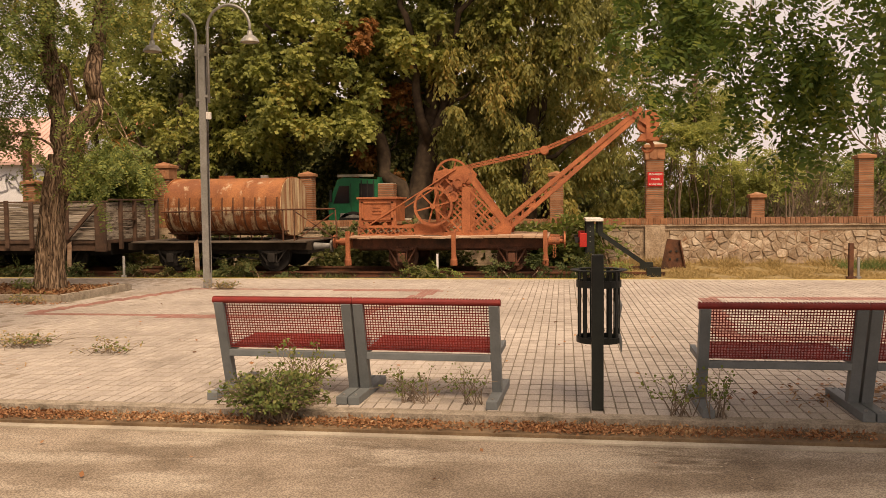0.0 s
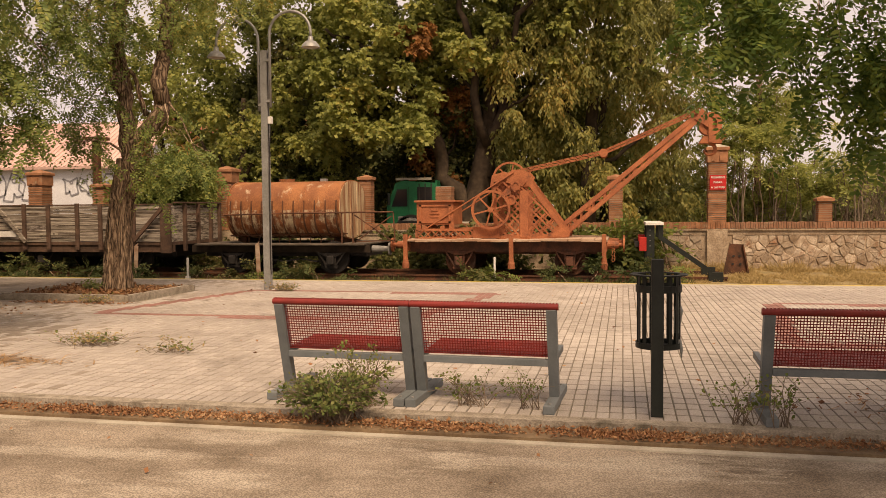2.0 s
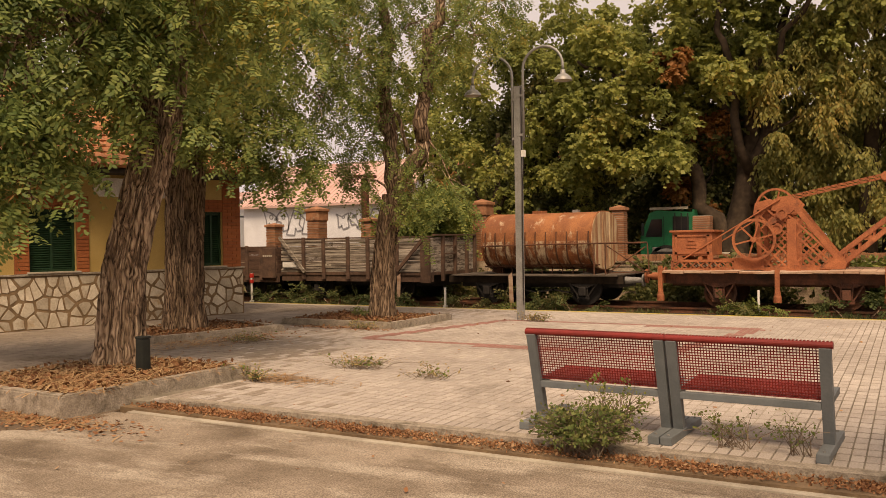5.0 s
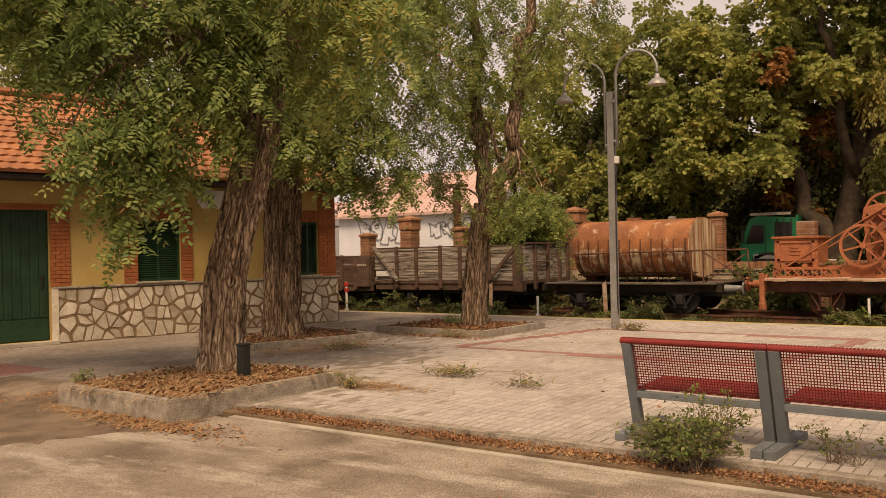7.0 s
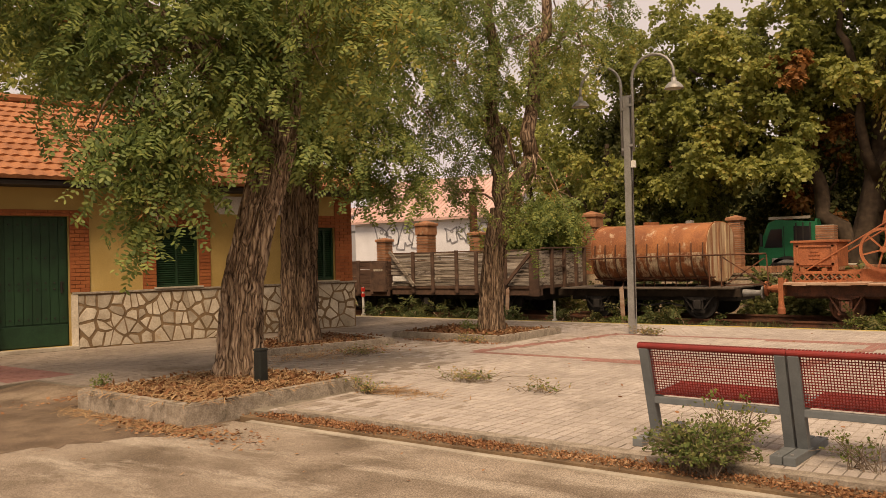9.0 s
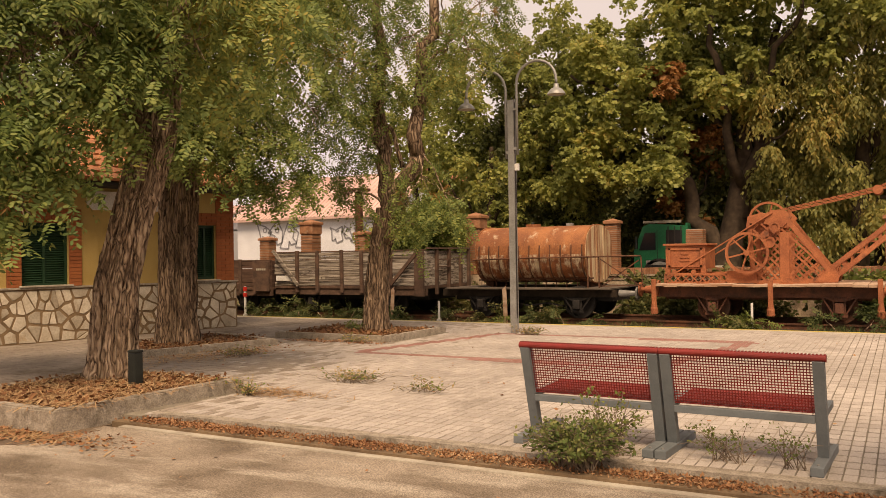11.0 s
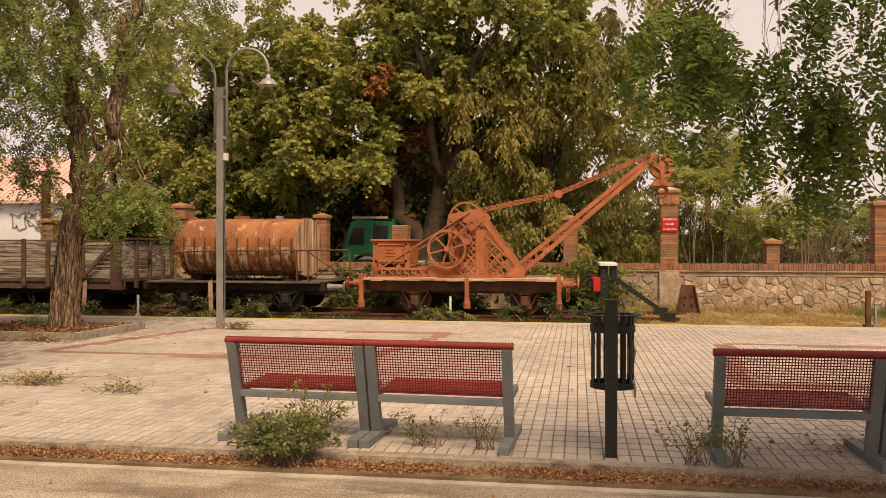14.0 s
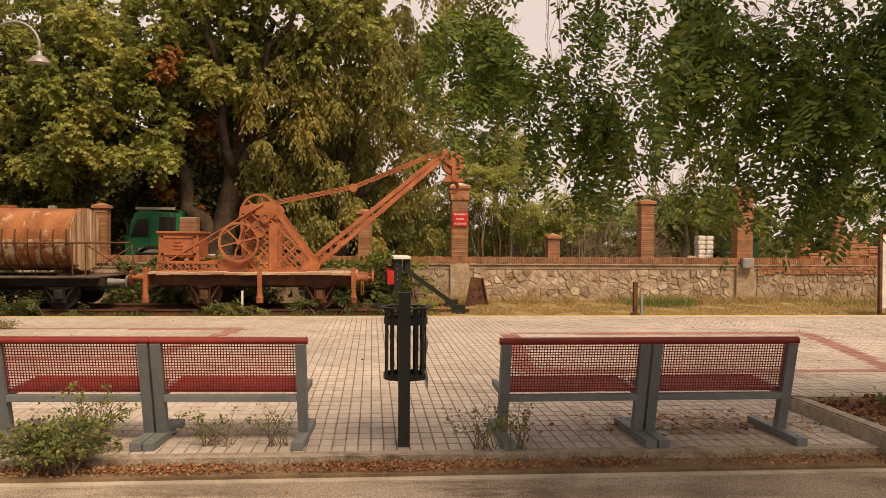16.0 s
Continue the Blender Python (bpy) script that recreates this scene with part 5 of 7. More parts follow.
part("end_rail", boxed(-11.15, -11.05, 19.4, 21.8, 1.78, 1.82), M_POST, wagon_a)
wagon_b = open_wagon(-22.2, -16.42, 0.75, 1.52, 6, (-21.3, -20.3, -19.2, -18.3, -17.55, -17.0), M_PLANK_RED, "old open wagon with dark brown planks", 9)
part("plate", boxed(-16.98, -16.44, 19.27, 19.33, 0.62, 1.5, bevel=0.01), M_POST, wagon_b)
for k in range(5):
    part("marking", boxed(-16.9 + k * 0.075, -16.85 + k * 0.075, 19.262, 19.27, 1.24, 1.30), M_PALE, wagon_b)


def loose_plank(x, y, z, lean, label):
    th = thing("loose_plank", label, "plank")
    part("board", boxed(-0.05, 0.05, -0.015, 0.015, 0, z, bevel=0.004), M_DECKWOOD, th)
    part("splinter", prism(nb(), [(-0.05, z), (0.03, z), (0.045, z + 0.08), (-0.02, z + 0.03)], -0.012, 0.012), M_DECKWOOD, th)
    th.matrix_world = pose(x, y, -0.13, 0, lean, 0)


loose_plank(-11.87, 18.8, 0.85, 3, "broken upright orange board beside the wagon")
loose_plank(-8.57, 18.8, 0.88, -2, "broken upright orange board below the tank wagon")
for x, y, a in ((-9.1, 18.55, 20), (-8.9, 18.7, -12), (-11.5, 18.5, 30)):
    th = thing("loose_plank", "flat broken board lying on the ballast", "plank")
    part("board", boxed(-0.4, 0.4, -0.06, 0.06, 0, 0.03, bevel=0.004), M_DECKWOOD, th)
    th.matrix_world = pose(x, y, -0.12, 0, 0, a)


# ---- buffer stop, marker posts ----
def buffer_stop():
    th = thing("buffer_stop", "black steel rail buffer stop with white top", "buffer stop")
    for yy in (19.74, 21.46):
        part("upright", boxed(0.52, 0.70, yy - 0.06, yy + 0.06, -0.12, 1.17, bevel=0.01), M_BLACK, th)
        bm = nb()
        bar(bm, (0.84, yy, 1.17), (0.84, yy, 0.86), 0.10, 0.12, up=(0, 1, 0))
        bar(bm, (0.82, yy, 0.90), (1.95, yy, 0.10), 0.10, 0.14, up=(0, 1, 0))
        br = part("brace", bm, M_BLACK, th)
        part("edge_rail", bar(nb(), (0.86, yy - 0.052, 0.90), (1.95, yy - 0.052, 0.13), 0.012, 0.03, up=(0, 1, 0)), M_GALV, br)
        part("foot", boxed(1.88, 2.2, yy - 0.09, yy + 0.09, -0.12, 0.1), M_BLACK, th)
        for z in (0.7, 0.82, 0.94, 1.06):
            part("bolt", disc(nb(), (0.60, 0, z), 0.012, yy - 0.075, yy - 0.06, 8), M_GALV, th)
        red_ = part("buffer_block", boxed(0.36, 0.52, yy - 0.12, yy + 0.12, 0.58, 0.90, bevel=0.01), M_REDPAINT, th, "red painted buffer block")
        part("plunger", boxed(0.26, 0.36, yy - 0.05, yy + 0.05, 0.68, 0.80), M_DARKSTEEL, red_)
    part("cross_beam", boxed(0.50, 0.90, 19.6, 21.6, 1.17, 1.235, bevel=0.008), M_WHITE, th, "white painted top beam")
    return th


buffer_stop()

plate = thing("steel_plate", "rusty tapered steel plate leaning near the wall", "plate")
part("plate", prism(nb(), [(2.44, -0.14), (3.05, -0.14), (2.90, 0.64), (2.60, 0.66)], 21.86, 21.92), M_RUST, plate)
part("flange", bar(nb(), (3.05, 21.84, -0.14), (2.90, 21.84, 0.64), 0.03, 0.08, up=(0, 1, 0)), M_RUST, plate)
part("flange", bar(nb(), (2.44, 21.84, -0.14), (2.60, 21.84, 0.66), 0.03, 0.08, up=(0, 1, 0)), M_RUST, plate)
for x, z in ((2.68, 0.35), (2.82, 0.35), (2.66, 0.15), (2.84, 0.15)):
    part("rivet", disc(nb(), (x, 0, z), 0.03, 21.84, 21.86, 10), M_DARKSTEEL, plate)


def marker_post(x, y, h, w, material, label, band=None, z0=-0.14):
    th = thing("marker_post", label, "post", "track marker posts")
    part("stake", boxed(x - w / 2, x + w / 2, y - w / 2, y + w / 2, z0, h, bevel=min(0.006, w / 5)), material, th)
    part("base", boxed(x - w, x + w, y - w, y + w, z0, z0 + 0.14), material, th)
    if band:
        for a, b in band:
            part("band", boxed(x - w / 2 - 0.02, x + w / 2 + 0.02, y - w / 2 - 0.01, y + w / 2 + 0.01, a, b), M_REDPAINT, th)


marker_post(-2.81, 18.6, 0.49, 0.045, M_WHITE, "short white metal marker post by the track")
marker_post(-10.33, 18.6, 0.45, 0.045, M_WHITE, "short white metal marker post by the track")
marker_post(-16.75, 18.6, 0.79, 0.05, M_WHITE, "white marker post with red bands", band=((0.5, 0.6), (0.66, 0.78)))
marker_post(5.95, 18.6, 0.70, 0.09, M_RUST, "short rusty steel stump in dry grass")
marker_post(6.10, 18.6, 0.40, 0.05, M_GALV, "short grey metal marker post in dry grass")
boll = thing("bollard", "short black bollard beside the trunk", "bollard")
part("shaft", boxed(-7.97, -7.85, 6.84, 6.96, 0.0, 0.52, bevel=0.012), M_BLACK, boll)
part("cap", boxed(-7.975, -7.845, 6.835, 6.965, 0.52, 0.55, bevel=0.01), M_BLACK, boll)

board = thing("notice_board", "orange framed white notice board on posts", "notice board")
part("panel", boxed(11.8, 13.0, 18.58, 18.62, 0.1, 1.9), M_WHITE, board)
for x in (11.74, 13.0):
    part("post", boxed(x, x + 0.06, 18.55, 18.65, -0.14, 2.02), M_RUST, board)
part("frame_top", boxed(11.74, 13.06, 18.56, 18.64, 1.95, 2.02), M_CRANE, board)
part("dark_field", boxed(11.9, 12.9, 18.572, 18.58, 0.9, 1.6), M_BLACK, board)


# ---- truck behind the wall ----
def truck():
    th = thing("truck", "green lorry cab parked behind the wall", "truck")
    y0, y1 = 26.6, 28.8
    z0 = 0.30
    cab = part("cab", prism(nb(), [(-7.52, 0.65), (-5.95, 0.65), (-5.95, 2.42), (-7.05, 2.50), (-7.28, 2.42), (-7.58, 1.65), (-7.58, 0.9)], y0, y1), M_TRUCK, th, "glossy green lorry cab")
    part("side_window", prism(nb(), [(-7.42, 1.66), (-6.88, 1.66), (-6.88, 2.22), (-7.22, 2.22)], y0 - 0.008, y0 + 0.01), M_GLASS, cab)
    part("windscreen", prism(nb(), [(-7.60, 1.66), (-7.57, 1.66), (-7.29, 2.38), (-7.33, 2.38)], y0 + 0.15, y1 - 0.15), M_GLASS, cab)
    part("door_seam", boxed(-6.84, -6.825, y0 - 0.006, y0 + 0.01, 0.75, 2.3), M_DARKSTEEL, cab)
    part("door_step", boxed(-7.4, -6.85, y0 - 0.02, y0 + 0.05, 0.62, 0.72), M_DARKSTEEL, cab)
    part("rear_window", prism(nb(), [(-6.55, 1.78), (-6.05, 1.78), (-6.05, 2.28), (-6.55, 2.30)], y0 - 0.008, y0 + 0.01), M_GLASS, cab)
    part("mudguard", boxed(-7.2, -6.3, y0 - 0.03, y0 + 0.2, 1.18, 1.34, bevel=0.03), M_TARP, cab, "grey plastic mudguard")
    part("roof_rail", boxed(-7.3, -6.1, y0 + 0.1, y0 + 0.16, 2.52, 2.60), M_PALE, cab)
    part("roof_light", boxed(-6.9, -6.7, y0 + 0.3, y0 + 0.6, 2.5, 2.6, bevel=0.02), M_CRANE, cab)
    part("rear_panel", boxed(-5.95, -5.88, y0 + 0.02, y1 - 0.02, 1.2, 2.5), M_TRUCK, cab)
    for k in range(3):
        part("rear_bar", boxed(-6.5 + k * 0.2, -6.46 + k * 0.2, y0 - 0.01, y0 + 0.03, 1.7, 2.4), M_DARKSTEEL, cab)
    part("mirror", boxed(-7.5, -7.42, y0 - 0.2, y0 - 0.1, 1.7, 2.1, bevel=0.02), M_BLACK, cab)
    part("chassis", boxed(-7.6, -1.6, y0 + 0.5, y1 - 0.5, 0.45, 0.75), M_DARKSTEEL, th)
    part("tank_box", boxed(-5.7, -4.8, y0 + 0.05, y0 + 0.5, 0.5, 1.15, bevel=0.03), M_PALE, th)
    part("flat_bed", boxed(-5.7, -1.5, y0, y1, 0.95, 1.1), M_DARKSTEEL, th)
    for x in (-6.75, -2.9):
        for yy in (y0 - 0.02, y1 - 0.26):
            bm = nb()
            disc(bm, (x, 0, z0 + 0.5), 0.5, yy, yy + 0.28, 28)
            w = part("wheel", bm, M_TYRE, th)
            part("hub", disc(nb(), (x, 0, z0 + 0.5), 0.22, yy - 0.02, yy, 18), M_GALV, w)
    bm = nb()
    ring(bm, (-6.75, 0, 0.80), 0.60, 0.50, y0 - 0.03, y0 + 0.3, 28)
    part("wheel_arch", bm, M_DARKSTEEL, cab)


truck()
slab("back_road", rect(-14, 1.5, 25.4, 30.5), -0.3, 0.30, M_EARTH, "raised earth yard behind the wall", "yard")

# ---- houses beyond the wall ----
def far_house(x0, x1, y0, y1, ze, zr, ridge_y, roof_mat, label, window=()):
    th = thing("house", label, "house")
    part("wall", boxed(x0, x1, y0, y1, -0.14, ze), M_BWALL, th)
    bm = nb()
    a = [bm.verts.new(p) for p in ((x0 - 0.3, y0 - 0.4, ze - 0.05), (x1 + 0.3, y0 - 0.4, ze - 0.05), (x1 + 0.3, ridge_y, zr), (x0 - 0.3, ridge_y, zr), (x0 - 0.3, y1 + 0.4, ze - 0.05), (x1 + 0.3, y1 + 0.4, ze - 0.05))]
    b = [bm.verts.new(v.co + Vector((0, 0, 0.14))) for v in a]
    for f in ((0, 1, 2, 3), (3, 2, 5, 4)):
        bm.faces.new([b[k] for k in f])
        bm.faces.new([a[k] for k in reversed(f)])
    for i, j in ((0, 1), (1, 2), (2, 5), (5, 4), (4, 3), (3, 0)):
        bm.faces.new((a[i], a[j], b[j], b[i]))
    roof_ = part("roof", bm, roof_mat, th)
    n = int((x1 - x0) / 0.32)
    for k in range(n):
        x = x0 + (k + 0.5) * (x1 - x0) / n
        part("tile_rib", bar(nb(), (x, y0 - 0.4, ze + 0.1), (x, ridge_y, zr + 0.15), 0.12, 0.06), roof_mat, roof_)
    for xs in (x0, x1):
        bm = nb()
        g = [bm.verts.new(p) for p in ((xs, y0, ze - 0.1), (xs, y1, ze - 0.1), (xs, ridge_y, zr))]
        bm.faces.new(g)
        part("gable", bm, M_BWALL, th)
    for x, z, w, h in window:
        wd = part("window", boxed(x - w / 2, x + w / 2, y0 - 0.03, y0 + 0.02, z, z + h), M_GLASS, th)
        part("sill", boxed(x - w / 2 - 0.08, x + w / 2 + 0.08, y0 - 0.1, y0, z - 0.08, z), M_PALE, wd)
    return th


far_house(-38.4, -26.5, 42.0, 50.0, 4.0, 6.9, 46.5, M_BROOF, "white rendered house with a pink tiled roof paled for haze")
far_house(-33.0, -18.0, 52.0, 62.0, 5.0, 8.3, 57.0, M_BROOF2, "white house with a red tiled roof farther back", window=((-25.5, 2.6, 1.2, 1.3), (-22.0, 2.6, 1.2, 1.3)))
far_house(-46.0, -40.0, 40.0, 50.0, 3.6, 5.2, 45.0, M_BROOF, "low grey white shed beside the house")

# sprayed shapes on the white house
M_SPRAY = mat("grey_spray_paint", (0.30, 0.30, 0.32), (0.22, 0.22, 0.24), 3, 0.8, 0.05, 30)
spray = thing("graffiti", "grey outlined sprayed shapes on the white wall", "graffiti")
rng = random.Random(8)
M_SPRAYFILL = mat("pale_spray_fill", (0.74, 0.75, 0.78), (0.62, 0.63, 0.66), 3, 0.8, 0.05, 30)
for k, (cx, w, h) in enumerate(((-36.1, 0.55, 0.8), (-35.1, 0.5, 0.7), (-34.1, 0.55, 0.75), (-33.1, 0.5, 0.7), (-30.4, 0.4, 0.42), (-29.6, 0.38, 0.4), (-28.8, 0.4, 0.45), (-28.0, 0.36, 0.4))):
    sl, flip = rng.uniform(-0.3, 0.3), -1 if k % 2 else 1
    loop = [(cx + w * (a * flip + sl * b) + rng.uniform(-0.22, 0.22), 3.05 + h * b + rng.uniform(-0.22, 0.22)) for a, b in ((-0.9, -1), (-0.2, -0.95), (-0.1, -0.3), (0.35, -0.95), (1.0, -0.9), (0.6, -0.1), (0.95, 0.5), (0.5, 1.0), (-0.7, 1.0), (-0.95, 0.2))]
    part("sprayed_fill", prism(nb(), loop, 41.985, 41.995), M_SPRAYFILL, spray)
    bm = nb()
    for p_, q_ in zip(loop, loop[1:] + loop[:1]):
        bar(bm, (p_[0], 41.975, p_[1]), (q_[0], 41.975, q_[1]), 0.09, 0.015, up=(0, 1, 0))
    eye = [(cx + w * (0.1 + 0.28 * math.cos(a)), 3.05 + h * (0.42 + 0.2 * math.sin(a))) for a in (0, 1.3, 2.6, 3.9, 5.2)]
    for p_, q_ in zip(eye, eye[1:] + eye[:1]):
        bar(bm, (p_[0], 41.97, p_[1]), (q_[0], 41.97, q_[1]), 0.07, 0.015, up=(0, 1, 0))
    part("stroke", bm, M_SPRAY, spray)

pole = thing("rusty_pole", "rusty steel pole with a flat top plate", "pole")
part("shaft", boxed(-16.52, -16.32, 23.9, 24.1, -0.14, 3.85, bevel=0.02), M_RUST, pole)
part("top_plate", boxed(-16.75, -16.1, 23.75, 24.25, 3.85, 3.95), M_RUST, pole)

# ---- sign on the tall pillar, meter box ----
sg = thing("warning_sign", "red enamel sign with white lettering on a pillar", "sign")
part("plate", boxed(2.27, 2.69, 23.60, 23.612, 2.03, 2.42, bevel=0.003), M_SIGNRED, sg)


def letters(name, body, size, x, y, z, material, parent, rot=(90, 0, 0)):
    cu = bpy.data.curves.new(name, "FONT")
    cu.body, cu.size, cu.align_x, cu.align_y, cu.extrude = body, size, "CENTER", "CENTER", 0.002
    cu.offset = size * 0.03
    cu.materials.append(material)
    ob = new(name, cu)
    ob.parent = parent
    ob.matrix_local = pose(x, y, z, *rot)
    return ob


letters("lettering", "PROHIBIDO", 0.068, 2.48, 23.597, 2.355, M_WHITE, sg)
letters("lettering", "PASAR", 0.078, 2.48, 23.597, 2.225, M_WHITE, sg)
letters("lettering", "A LAS VIAS", 0.072, 2.48, 23.597, 2.09, M_WHITE, sg)
mb = thing("meter_box", "grey metal meter box on the pillar", "box")
part("case", boxed(10.68, 11.0, 23.42, 23.61, 0.86, 1.16, bevel=0.012), M_GALV, mb)
part("door", boxed(10.71, 10.97, 23.41, 23.42, 0.89, 1.13), M_GALV, mb)

# name board on the house
nbd = thing("name_board", "white station name board with a rounded end", "sign", m=HOUSE_M)
bm = prism(nb(), [(3.37, 2.66), (1.3, 2.66), (1.3, 3.05), (3.37, 3.05), (3.44, 2.97), (3.49, 2.93), (3.49, 2.78), (3.44, 2.74)], 0.02, 0.05)
part("board", bm, M_WHITE, nbd)
letters("lettering", "P", 0.3, 3.19, 0.053, 2.87, M_BLACK, nbd, (90, 0, 180))
for k in range(6):
    part("hidden_lettering", boxed(1.55 + k * 0.24, 1.68 + k * 0.24, 0.05, 0.054, 2.79, 2.97), M_BLACK, nbd)


# ---- trees ----
def trunk_mesh(pts, radii, furrow=0.12, n=56, steps=60, seed=0.0, freq=7.0):
    """A trunk with long vertical bark ridges."""
    bm = nb()
    P = np.array(pts, float)
    t = np.linspace(0, 1, len(P))
    tt = np.linspace(0, 1, steps)
    C = np.stack([np.interp(tt, t, P[:, k]) for k in range(3)], 1)
    ker = np.array([1, 2, 3, 2, 1.0]) / 9
    for k in range(3):
        C[2:-2, k] = np.convolve(C[:, k], ker, "valid")
    R = np.interp(tt, t, radii)
    rings = []
    for i in range(steps):
        ring_ = []
        for k in range(n):
            a = 2 * math.pi * k / n
            ca, sa_ = math.cos(a), math.sin(a)
            z = C[i, 2]
            v = noise.noise(Vector((ca * freq * 0.5 + seed, sa_ * freq * 0.5, z * 0.6 + 0.25 * ca)))
            w = noise.noise(Vector((ca * freq * 1.3, sa_ * freq * 1.3 + seed, z * 1.3)))
            ridge = max(-1.0, 1 - 3.6 * abs(v))
            r = R[i] * (1 + furrow * (ridge - 0.3) + furrow * 0.5 * w)
            ring_.append(bm.verts.new((C[i, 0] + ca * r, C[i, 1] + sa_ * r, z)))
        rings.append(ring_)
    for a, b in zip(rings, rings[1:]):
        for k in range(n):
            bm.faces.new((a[k], a[(k + 1) % n], b[(k + 1) % n], b[k]))
    bm.faces.new(rings[-1])
    return bm


def limb(bm, a, b, r0, r1, sag=0.0, seed=0, n=8, steps=7):
    rng = random.Random(seed)
    a, b = Vector(a), Vector(b)
    pts, rad = [], []
    for k in range(steps + 1):
        f = k / steps
        p = a.lerp(b, f) + Vector((rng.uniform(-1, 1), rng.uniform(-1, 1), rng.uniform(-1, 1))) * 0.05 * (b - a).length * (0 if k in (0, steps) else 1)
        p.z += sag * math.sin(math.pi * f)
        pts.append(p)
        rad.append(r0 + (r1 - r0) * f)
    return tube(bm, pts, rad, n)


def tree(label, category="tree"):
    return thing("tree", label, category)


def locust_tree(label, base, trunk_pts, radii, limbs, clumps, n, seed, leaf=0.040, length=0.20, material=None, furrow=0.17, oval=True, fine=1.0, bark=None, droop=0.7, pods=0, hang=0.0):
    """A locust tree: furrowed trunk, crooked limbs, crown of feathered leaves."""
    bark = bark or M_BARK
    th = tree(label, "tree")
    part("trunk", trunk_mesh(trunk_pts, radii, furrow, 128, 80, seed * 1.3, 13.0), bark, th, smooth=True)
    for k, (a, b, r0, r1) in enumerate(limbs):
        bm = nb()
        limb(bm, a, b, r0, r1, 0.1, seed * 31 + k, 10)
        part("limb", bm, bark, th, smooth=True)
    # twigs from the limbs towards the clumps of leaves
    bm = nb()
    rng = random.Random(seed)
    ends = [Vector(l[1]) for l in limbs] + [Vector(trunk_pts[-1])]
    for x, y, z, r in clumps:
        c = Vector((x, y, z))
        e = min(ends, key=lambda v: (v - c).length)
        limb(bm, e, c, 0.03 * fine, 0.012 * fine, 0.15, rng.random(), 5, 5)
        for _ in range(int(5 + 6 * r)):
            v = Vector((rng.uniform(-1, 1), rng.uniform(-1, 1), rng.uniform(-1, 0.8))) * r * 0.9
            limb(bm, c, c + v, 0.010 * fine, 0.003 * fine, -0.05, rng.random(), 4, 3)
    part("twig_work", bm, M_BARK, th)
    crown = pinnate_leaves("crown", clumps, n, length, 7, leaf, material or M_LOCUST, th, seed, droop, oval=oval, hang=hang)
    if pods:
        g = np.random.default_rng(seed + 500)
        pick = [clumps[k] for k in g.choice(len(clumps), max(6, pods // 22))]
        knots = [(x + g.normal() * r * 0.5, y - 0.45 * r, z + g.normal() * r * 0.4, 0.09) for x, y, z, r in pick]
        tagged(broad_leaves("pod_foliage", knots, pods, 0.085, M_POD, th, seed + 501, 1.6, 0.10, per=6), kind="stuff")
    return th, crown


def cloud(seed, n, x, y, z, r):
    g = random.Random(seed)
    return [(g.uniform(*x), g.uniform(*y), g.uniform(*z), g.uniform(*r)) for _ in range(n)]


def even(seed, x, y, z, step, keep, lo=0.3, hi=0.52):
    """Clumps spread evenly over a box: one in most cells of a loose grid."""
    g = random.Random(seed)
    out = []
    for i in range(int((x[1] - x[0]) / step) + 1):
        for j in range(int((y[1] - y[0]) / step) + 1):
            for k in range(int((z[1] - z[0]) / step) + 1):
                if g.random() < keep:
                    out.append((x[0] + (i + g.random()) * step, y[0] + (j + g.random()) * step, z[0] + (k + g.random()) * step, g.uniform(lo, hi)))
    return out


def plain_tree(label, trunk_pts, radii, limbs, clumps, n, size, material, seed, droop=0.5, bark=None, wide=0.42):
    th = tree(label, "tree")
    part("trunk", trunk_mesh(trunk_pts, radii, 0.06, 32, 28, seed * 0.7, 3.0), bark or M_BARK2, th, smooth=True)
    for k, (a, b, r0, r1) in enumerate(limbs):
        bm = nb()
        limb(bm, a, b, r0, r1, 0.15, seed * 17 + k, 10)
        part("limb", bm, bark or M_BARK2, th, smooth=True)
    broad_leaves("crown", clumps, n, size, material, th, seed, droop, wide)
    return th


locust_tree("old locust tree with deeply furrowed bark in a planter", None,
            [(-8.74, 7.26, 0.05), (-8.73, 7.27, 0.5), (-8.69, 7.29, 1.3), (-8.50, 7.42, 2.2), (-8.30, 7.58, 3.1), (-8.1, 7.7, 4.2)], [0.36, 0.275, 0.245, 0.245, 0.25, 0.17],
            [((-8.3, 7.55, 3.3), (-9.3, 6.1, 4.8), 0.13, 0.05), ((-8.25, 7.6, 3.4), (-7.9, 7.8, 5.4), 0.14, 0.05), ((-8.3, 7.5, 3.4), (-8.6, 6.0, 4.2), 0.06, 0.02), ((-8.2, 7.6, 3.8), (-10.3, 5.6, 5.7), 0.10, 0.04)],
            # the last two clumps are unseen, added overhead only to cast shade
            [(-10.2, 5.3, 5.0, 0.5), (-9.4, 5.7, 4.5, 0.7), (-8.6, 6.1, 4.0, 0.9), (-8.75, 5.75, 3.2, 0.6), (-9.15, 5.5, 3.2, 0.2), (-8.45, 5.95, 2.95, 0.48), (-8.35, 5.75, 2.5, 0.27), (-8.3, 5.75, 2.2, 0.16), (-8.2, 6.6, 4.3, 0.9), (-8.3, 6.9, 3.8, 0.55), (-8.7, 6.4, 5.4, 1.1), (-10.4, 5.9, 5.6, 1.2), (-8.0, 7.6, 5.4, 1.1), (-10.1, 4.3, 5.8, 0.9), (-11.1, 4.6, 5.8, 1.0), (-7.6, 7.6, 4.3, 0.7), (-7.5, 8.3, 5.0, 0.9)] + [(-11.0, 3.2, 6.6, 1.0), (-12.2, 2.2, 6.4, 1.0)], 5200, 11, 0.084, 0.38, droop=0.9, pods=420, hang=0.25)
